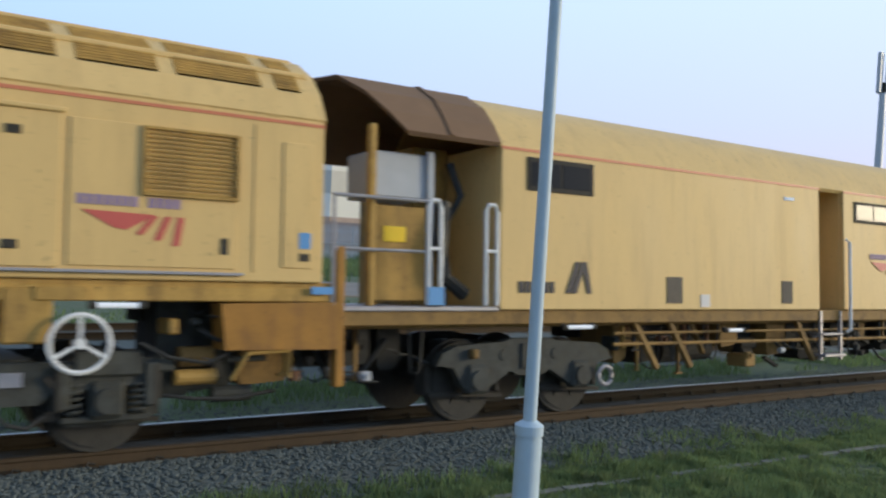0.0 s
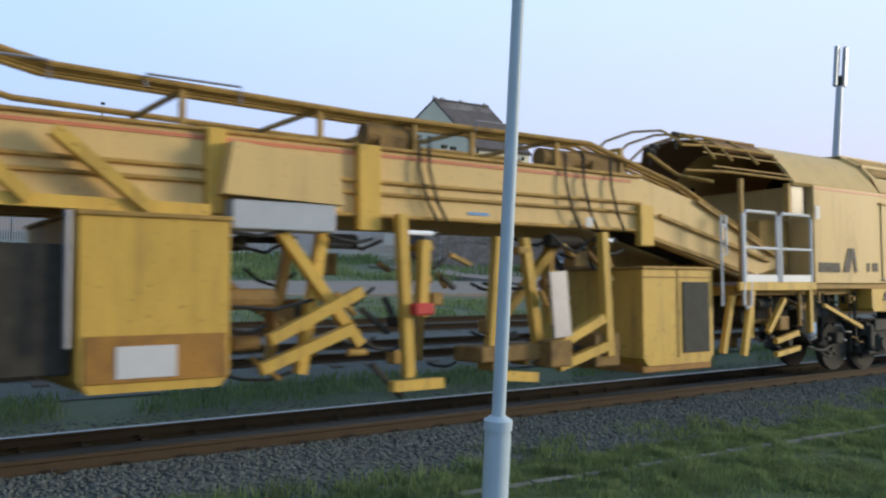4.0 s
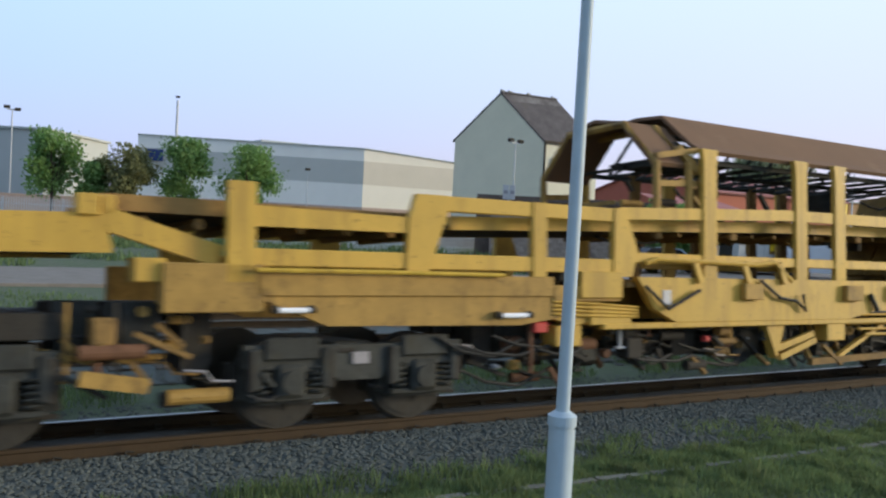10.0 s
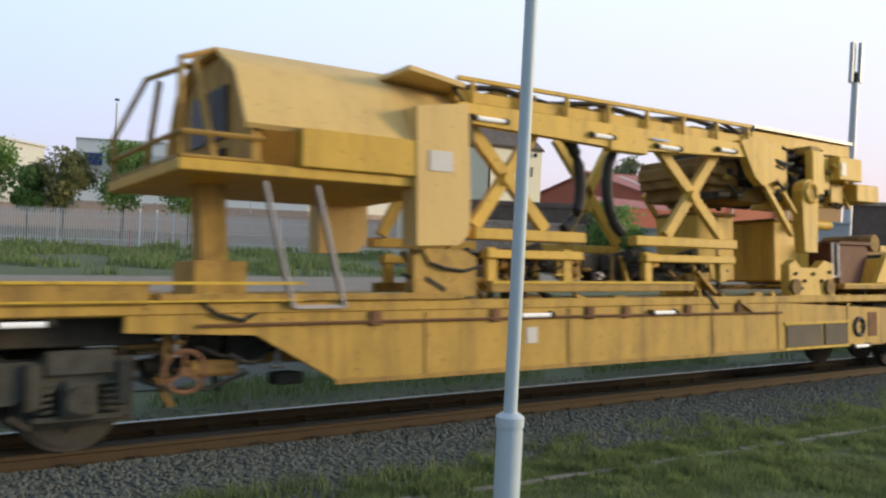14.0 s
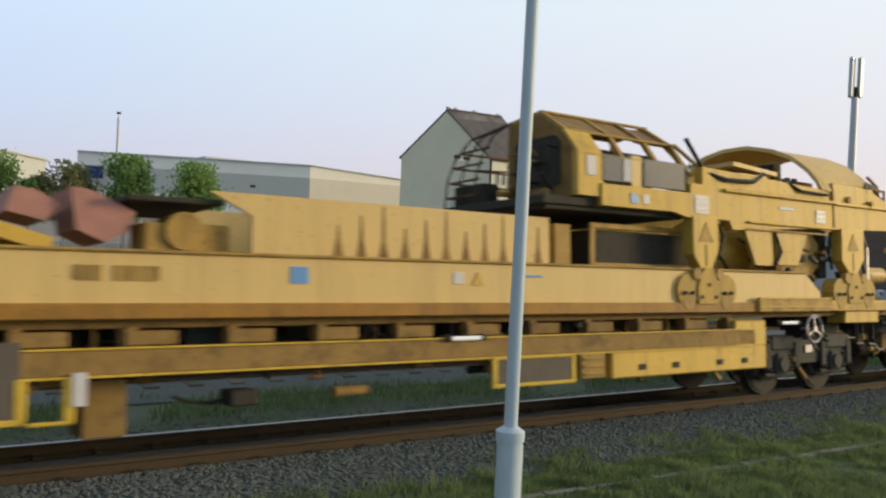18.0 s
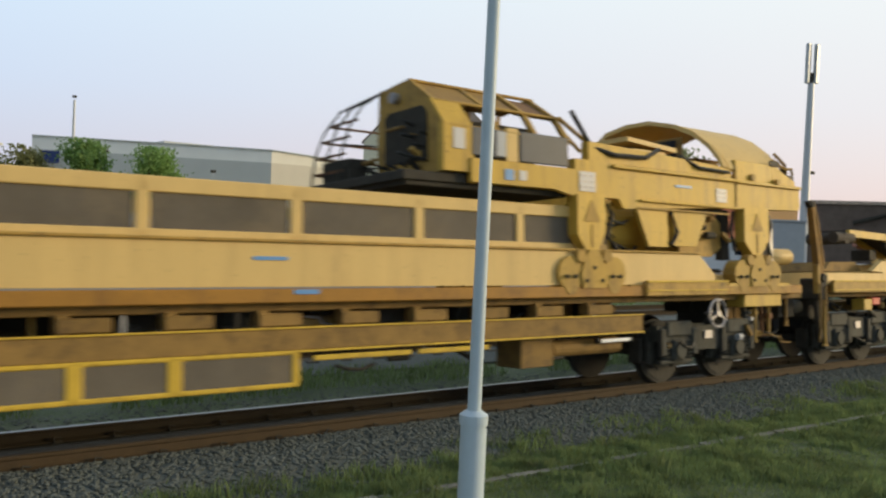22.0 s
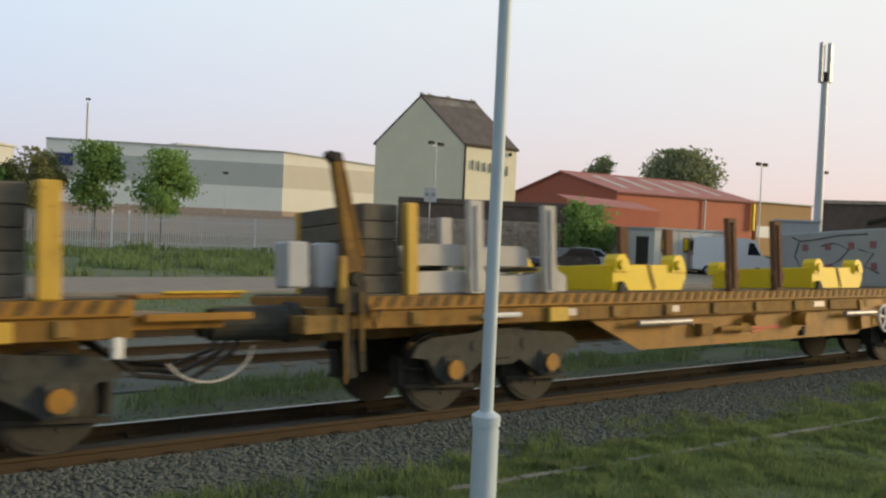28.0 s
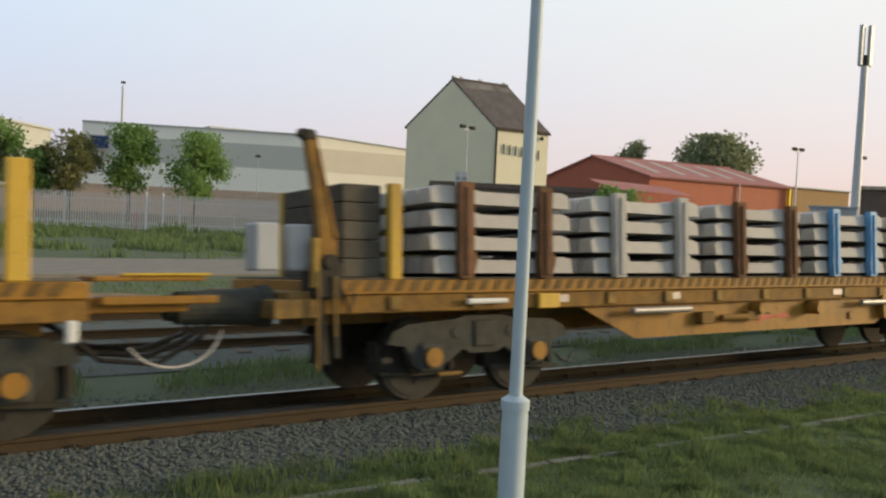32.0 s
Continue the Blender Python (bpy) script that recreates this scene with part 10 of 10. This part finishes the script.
def flat_wagon(x_rear, x_front, axles_rear, axles_front):
    v = vehicle("flat_wagon", (x_rear + x_front) / 2, "amber flat wagon with a striped deck edge and yellow axle caps", "rail wagon", "flat wagons")
    dk = Shape().box(x_rear, x_front, -1.34, 1.34, 1.24, 1.40)
    on(v, "deck", dk, AMBER)
    st = Shape()
    x = x_rear + 0.05
    while x < x_front - 0.2:
        st.prism([(x, 1.275), (x + 0.10, 1.275), (x + 0.17, 1.395), (x + 0.07, 1.395)], -1.348, -1.34)
        x += 0.2
    on(v, "edge_striping", st, STRIPEBROWN, "dark slanted edge stripes")
    on(v, "deck_planking", Shape().box(x_rear + 0.05, x_front - 0.05, -1.3, 1.3, 1.40, 1.425), TIMBER)
    sb, so = Shape(), Shape()
    m0, m1 = axles_rear[1] + 0.9, axles_front[0] - 0.9
    for y0, y1 in both(-1.30, -1.18):
        so.box(x_rear, x_front, y0, y1, 1.03, 1.24)
        sb.prism([(m0 - 0.2, 1.05), (m0 + 0.9, 0.56), (m1 - 0.9, 0.56), (m1 + 0.2, 1.05)], y0 + 0.1 * (1 if y0 < 0 else -1), y1)
    on(v, "centre_girder", sb, AMBER)
    on(v, "sole_bar", so, AMBERDIRT)
    on(v, "cross_frame", Shape().box(x_rear + 0.2, x_front - 0.2, -0.3, 0.3, 0.85, 1.24), OCHRE)
    bxs = Shape()
    x = x_rear + 0.8
    while x < x_front - 0.6:
        bxs.box(x, x + 0.16, -1.34, -1.3, 1.06, 1.22)
        x += 1.15
    on(v, "stake_pockets", bxs, OCHRE)
    pl = Shape()
    for x in (x_rear + 3.2, x_rear + 5.4, x_front - 5.6, x_front - 3.6):
        pl.box(x, x + 0.35, -1.312, -1.30, 1.10, 1.2, 0.002)
    on(v, "data_panels", pl, STEEL)
    on(v, "pale_tube", Shape().cyl((x_rear + 2.15, -1.38, 1.14), 0.035, 0.3, "x", 10), WHITE)
    for a, b in ((m0 + 0.7, m0 + 1.9), (m1 - 1.6, m1 - 0.5)):
        on(v, "pale_pipe", Shape().cyl(((a + b) / 2, -1.36, 0.955), 0.048, (b - a) / 2, "x", 12), STEEL)
    on(v, "air_reservoir", Shape().cyl((m1 - 3.0, -1.32, 0.90), 0.11, 0.14, n=16).cyl((m0 + 3.6, -1.30, 0.92), 0.09, 0.1, n=14), AMBER)
    on(v, "valve_gear", Shape().box(m0 + 2.2, m0 + 2.5, -1.34, -1.2, 0.72, 0.9).cyl((m0 + 3.0, -1.3, 0.8), 0.05, 0.3, "x", 8).box(m1 - 4.8, m1 - 4.5, -1.34, -1.2, 0.74, 0.88), AMBERDIRT)
    on(v, "graffiti", Shape().bar((m0 + 3.5, -1.212, 0.80), (m0 + 4.6, -1.212, 0.76), 0.006, 0.03).bar((m0 + 3.7, -1.212, 0.72), (m0 + 4.5, -1.212, 0.82), 0.006, 0.03), REDPAINT)
    on(v, "yellow_box", Shape().box(x_rear + 3.0, x_rear + 3.35, -1.37, -1.3, 1.03, 1.22).box(x_front - 1.4, x_front - 1.05, -1.37, -1.3, 1.03, 1.22), YEL)
    hw = x_front - 3.3
    on(v, "brake_box", Shape().prism([(hw - 0.75, 1.2), (hw + 0.1, 1.2), (hw + 0.05, 0.7), (hw - 0.7, 0.66)], -1.34, -1.15), AMBER)
    handwheel(v, hw + 0.05, 0.84, 0.25)
    bogie(v, *axles_rear, hubs=True)
    bogie(v, *axles_front, hubs=True)
    clutter(v, m0 + 1, m1 - 1, 0.6, 1.0, 14, int(abs(x_rear)), (OCHRE, AMBER, BLACK), y=(-1.26, -0.8), size=(0.06, 0.2))
    # rear end: coupling, post; front end: walk plate
    o = x_rear
    end_post(v, o + 0.02, 1.3)
    on(v, "post_lockers", Shape().box(o - 0.78, o - 0.52, -1.30, -1.0, 1.5, 2.0, 0.02).box(o - 0.35, o - 0.1, -1.2, -1.0, 1.5, 2.0, 0.02), GREYBOX, "pale grey post locker")
    on(v, "end_frame", Shape().box(o - 0.4, o, -1.25, 1.25, 1.1, 1.28).box(o - 0.6, o - 0.05, -1.34, -1.0, 1.0, 1.2), OCHRE)
    on(v, "buffer", Shape().cyl((o - 0.95, -0.8, 1.12), 0.17, 0.5, "x", 18, 0.21).cyl((o - 0.5, -0.8, 1.12), 0.23, 0.06, "x", 18).cyl((o - 1.35, -0.8, 1.12), 0.13, 0.2, "x", 16), BOGIE, "grey draw-gear barrel")
    on(v, "walk_plate", Shape().box(x_front + 0.05, x_front + 1.1, -1.3, -0.6, 1.40, 1.45).box(x_front + 0.1, x_front + 1.2, -1.36, -1.25, 1.18, 1.26).box(x_front, x_front + 0.95, -1.2, 1.2, 1.1, 1.24), AMBER)
    on(v, "plate_edge", Shape().box(x_front + 0.3, x_front + 1.15, -1.32, -1.2, 1.45, 1.48), EDGE)
    hs = Shape()
    for i in range(3):
        hs.tube([(x_front - 0.2, -0.6 + i * 0.3, 1.0), (x_front + 0.25, -0.7 + i * 0.3, 0.62 + i * 0.05), (x_front + 0.8, -0.7 + i * 0.3, 0.55 + i * 0.05), (x_front + 1.3, -0.6 + i * 0.3, 0.8), (x_front + 1.5, -0.5 + i * 0.3, 1.1)], 0.03, 6)
    on(v, "brake_hoses", hs, RUBBER)
    on(v, "pale_hose", Shape().tube([(x_front + 0.9 - 0.5 * math.cos(q), -0.95, 0.95 - 0.42 * math.sin(q)) for q in np.linspace(0.5, 3.0, 10)], 0.014, 6), CONC)
    on(v, "tail_hook", Shape().box(x_front - 0.2, x_front - 0.1, -1.38, -1.3, 0.85, 1.05), WHITE)
    # bulkhead at each end
    return v


def bulkhead(x0, x1):
    """A low timber bulkhead between two yellow stanchions."""
    v = prop("timber_bulkhead", (x0 + x1) / 2, "stack of dark weathered timbers held by a yellow stanchion", "timber stack", "timber stacks")
    for i in range(5):
        z = 1.43 + i * 0.21
        on(v, "timber", Shape().box(x0, x1, -1.18, 0.36, z, z + 0.203, 0.012), TIMBER)
    return v


def stanchion(v, x, w=0.13, top=2.49, material=None, y=-1.345):
    on(v, "stanchion", Shape().box(x - w / 2, x + w / 2, y, y + 0.12, 1.40, top, 0.015), material or YEL, "yellow steel stanchion")


@functools.lru_cache(None)
def sleeper_mesh(length):
    """A concrete sleeper lying along the wagon: sunk middle, sloped rail seats."""
    h = length / 2
    prof = [(-h, 0.0), (-h, 0.17), (-h + 0.12, 0.21), (-h + 0.55, 0.205), (-h + 0.75, 0.16), (h - 0.75, 0.16), (h - 0.55, 0.205), (h - 0.12, 0.21), (h, 0.17), (h, 0.0)]
    n = len(prof)
    sh = Shape()
    vs = [(x, -0.14, z) for x, z in prof] + [(x, 0.14, z) for x, z in prof]
    vs = [(x, y * (1.0 if z < 0.05 else 0.80), z) for x, y, z in vs]
    sh.add(vs, [tuple(range(n)), tuple(range(2 * n - 1, n - 1, -1))] + [(i, i + n, (i + 1) % n + n, (i + 1) % n) for i in range(n)])
    return mesh_of("sleeper", sh)


def sleeper_stack(x0, x1, seed):
    """Four layers of concrete sleepers on thin battens."""
    v = prop("sleeper_stack", (x0 + x1) / 2, "stack of grey concrete railway sleepers in four layers on battens", "sleeper stack", "sleeper stacks")
    rnd = random.Random(seed)
    L = x1 - x0
    me = sleeper_mesh(round(L, 2))
    if not me.materials:
        me.materials.append(CONC)
    for layer in range(4):
        z = 1.43 + layer * 0.278
        for row in range(8):
            ob = new("sleeper", me)
            ob.parent = v
            ob.location = (rnd.uniform(-0.03, 0.03), -1.14 + row * 0.325, z + 0.045)
        on(v, "batten", Shape().box(x0 + 0.5, x0 + 0.6, -1.28, 1.28, z, z + 0.045, 0.004).box(x1 - 0.6, x1 - 0.5, -1.28, 1.28, z, z + 0.045, 0.004), TIMBER)
    return v


def post_pair(x0, x1, material, words, far=1.36):
    """Two pairs of clamp posts that hold a stack from both sides of the deck."""
    v = prop("clamp_posts", (x0 + x1) / 2, f"pair of {words} steel clamp posts against the sleepers", "clamp post", "clamp posts")
    for x in (x0, x1):
        for sgn, y in ((1, -1.40), (-1, far)):
            sh = Shape().prism([(x - 0.11, 2.56), (x + 0.09, 2.56), (x + 0.09, 1.75), (x + 0.15, 1.66), (x + 0.08, 1.42), (x - 0.1, 1.42), (x - 0.12, 1.66), (x - 0.1, 1.75)], y, y + sgn * 0.10)
            sh.box(x - 0.04, x + 0.04, y, y - sgn * 0.03, 1.45, 2.5)
            on(v, "post", sh, material)
    return v


def lifting_beam(x0, x1, deep):
    """A welded tray beam: a long side with two lugs, and an end plate that reaches deep across the deck."""
    v = prop("lifting_beam", (x0 + x1) / 2, "bright yellow lifting beam with raised lugs", "lifting beam", "lifting beams")
    on(v, "side_plate", Shape().prism([(x0, 1.43), (x0, 1.80), (x1 - 0.05, 1.80), (x1, 1.62), (x1 - 0.12, 1.43)], -1.32, -1.25).box(x0 + 0.02, x1 - 0.12, -1.25, -1.0, 1.43, 1.46), BRIGHT)
    on(v, "end_plate", Shape().box(x0 - 0.02, x0 + 0.05, -1.25, deep, 1.43, 1.80), BRIGHT)
    on(v, "far_plate", Shape().box(x0 + 0.05, x1, deep - 0.07, deep, 1.43, 1.80), BRIGHT)
    for x, y in ((x0 + 0.16, -1.36), (x1 - 0.22, -1.36), (x0 + 0.12, deep - 0.14)):
        lug = on(v, "lug", Shape().prism([(x - 0.15, 1.70), (x - 0.12, 1.88), (x - 0.05, 1.95), (x + 0.06, 1.95), (x + 0.14, 1.86), (x + 0.18, 1.70)], y, y + 0.24), BRIGHT)
        part("lug_eye", Shape().cyl((x, y - 0.01, 1.80), 0.07, 0.03, n=14), BRIGHT, lug)
    on(v, "chock", Shape().prism([(x0 + 0.08, 1.43), (x0 + 0.12, 1.56), (x0 + 0.17, 1.56), (x0 + 0.26, 1.43)], -1.38, -1.33), BOGIE, "dark steel chock")
    m = (x0 + x1) / 2
    on(v, "worn_strap", Shape().bar((m - 0.05, -1.326, 1.80), (m + 0.08, -1.326, 1.45), 0.008, 0.07).bar((m - 0.05, -1.30, 1.81), (m - 0.08, -0.9, 1.81), 0.07, 0.008), OCHRE)


def container():
    v = prop("steel_container", -105.6, "grey steel container with black scrawls and warning notices", "container")
    x0, x1, z0, z1 = -106.30, -104.85, 1.43, 2.60
    b = on(v, "body", Shape().box(x0, x1, -1.35, 1.15, z0, z1, 0.02), GREYCON)
    fr = Shape().box(x0 - 0.02, x1 + 0.02, -1.37, -1.33, z1 - 0.05, z1 + 0.02).box(x0 - 0.02, x0 + 0.05, -1.37, -1.33, z0, z1).box(x1 - 0.05, x1 + 0.02, -1.37, -1.33, z0, z1).prism([(x1 - 0.05, 1.9), (x1 + 0.10, 1.72), (x1 - 0.05, 1.7)], -1.37, -1.33).prism([(x0 - 0.1, 1.72), (x0 + 0.05, 1.9), (x0 + 0.05, 1.7)], -1.37, -1.33)
    on(v, "corner_frame", fr, GREYBOX)
    rv = Shape()
    for x in (x0 + 0.25, x1 - 0.3):
        for z in (1.82, 2.25):
            rv.box(x - 0.06, x + 0.06, -1.366, -1.35, z - 0.08, z + 0.08, 0.004)
    for y in (-1.0, -0.55, -0.05, 0.45):
        for z in (1.85, 2.28):
            rv.box(x0 - 0.016, x0, y - 0.06, y + 0.06, z - 0.07, z + 0.07, 0.004)
    on(v, "faded_red_patches", rv, mat("faded_red_patch", (0.30, 0.13, 0.14), 0.7))
    plate(v, x0 + 0.42, x0 + 0.62, 1.68, 1.85, WHITESIGN, "white notice", -1.362)
    plate(v, x0 + 0.42, x0 + 0.62, 1.52, 1.68, BRIGHT, "yellow warning notice", -1.362)
    plate(v, x0 + 0.85, x0 + 1.05, 1.54, 1.84, WHITESIGN, "white notice with red marks", -1.362)
    lettering(v, x0 + 0.87, x0 + 1.03, 1.66, 0.10, REDPAINT, -1.366, (3,))
    on(v, "door_lock", Shape().box(x0 + 0.42, x0 + 0.68, -1.38, -1.35, 1.95, 2.05, 0.01), BLACK)
    sc = Shape()
    for pts in ([(0.75, 2.52), (0.55, 2.42), (0.2, 2.44), (-0.3, 2.5), (-0.9, 2.5)], [(0.6, 2.4), (0.7, 2.1), (0.5, 1.75), (0.2, 1.7)], [(0.1, 2.3), (-0.2, 2.35), (-0.5, 2.2), (-0.3, 2.0), (-0.1, 1.9), (-0.3, 1.7), (-0.7, 1.65)], [(-0.7, 2.2), (-1.0, 2.1), (-0.8, 1.85), (-1.1, 1.7)]):
        sc.tube([(x0 - 0.003, y, z) for y, z in pts], 0.013, 5)
    sc.tube([(x0 + 1.0, -1.352, 2.55), (x0 + 1.02, -1.352, 2.3), (x0 + 0.98, -1.352, 2.1)], 0.012, 5)
    on(v, "scrawl", sc, INK, "black sprayed scrawl")


def concrete_offcuts():
    v = prop("loose_sleepers", -116.7, "a few pale concrete sleepers lying flat between posts", "sleeper stack")
    for x0, x1, z, y in ((-117.65, -115.15, 1.43, -1.22), (-117.65, -115.15, 1.43, -0.85), (-117.65, -115.85, 1.76, -1.22), (-117.6, -115.8, 1.76, -0.8), (-117.6, -115.2, 1.43, -0.4)):
        on(v, "sleeper", Shape().prism([(x0, z), (x0, z + 0.23), (x0 + 0.1, z + 0.26), (x0 + 0.7, z + 0.26), (x0 + 0.85, z + 0.21), (x1 - 0.7, z + 0.21), (x1 - 0.5, z + 0.26), (x1 - 0.1, z + 0.26), (x1, z + 0.2), (x1, z)], y, y + 0.26), CONC)
    for x in (-117.2, -115.7):
        on(v, "batten", Shape().box(x - 0.06, x + 0.06, -1.2, -0.2, 1.70, 1.76), TIMBER)


power_car()
machine_car()
conveyor_machine()
belt_car()
transfer_wagon()
well_wagon()
loader_wagon("ribbed_loader_wagon", -81.5, -62.1, 1)
loader_wagon("panelled_loader_wagon", -101.0, -82.1, 2)
gantry_crane("gantry_crane", -67.9, "yellow gantry crane with a curved cab standing over the wagon")
gantry_crane("gantry_crane", -87.8, "yellow gantry crane with mesh-guarded machinery house over the wagon")
flat_wagon(-118.6, -103.5, (-117.08, -115.45), (-105.63, -104.02))
flat_wagon(-136.3, -121.0, (-134.83, -133.20), (-123.3, -121.62))
flat_wagon(-153.9, -138.7, (-152.4, -150.8), (-140.9, -139.3))
container()
b1 = bulkhead(-104.75, -104.2)
stanchion(b1, -104.06, 0.18)
lifting_beam(-109.15, -107.40, 0.75)
lifting_beam(-114.33, -112.69, 0.75)
concrete_offcuts()
post_pair(-116.85, -115.6, CONC, "pale grey", 0.95)
post_pair(-111.57, -110.30, RUST, "dull rusty brown", 0.95)
b2 = bulkhead(-118.36, -117.87)
stanchion(b2, -117.78, 0.16)
stanchion(b2, -118.30, 0.08, y=0.42)
# second flat wagon: stacks of sleepers from its front to its rear
for i, (a, b) in enumerate(((-124.44, -122.30), (-127.06, -124.88), (-129.66, -127.48), (-132.28, -130.08), (-134.88, -132.68))):
    sleeper_stack(a, b, 100 + i)
post_pair(-124.0, -122.75, CONC, "pale grey")
post_pair(-126.6, -125.42, BLUE, "bright blue")
post_pair(-129.2, -127.85, RUST, "rusty brown")
post_pair(-131.85, -130.55, CONC, "pale grey")
post_pair(-134.45, -133.2, RUST, "rusty brown")
b3 = bulkhead(-122.3, -121.9)
stanchion(b3, -121.75, 0.2)
b4 = bulkhead(-136.02, -135.52)
stanchion(b4, -135.42, 0.16)
stanchion(b4, -135.96, 0.08, y=0.42)
b5 = bulkhead(-140.2, -139.5)
stanchion(b5, -139.3, 0.2)


# ---- what moves ----
def motions():
    ts = [r[0] for r in TRAVEL]
    for ob, x0 in TRAIN:
        walk(ob, [(t, rolling(t, x0)) for t in ts])
    steps = [i * 4 / FPS for i in range(int(32 * FPS / 4) + 1)]
    for ob, x in WHEELS:
        walk(ob, [(t, pose(x, 0, WHEEL_R - DROP, 0, math.degrees(gone(t) / WHEEL_R) % 360.0, 0)) for t in steps])


motions()
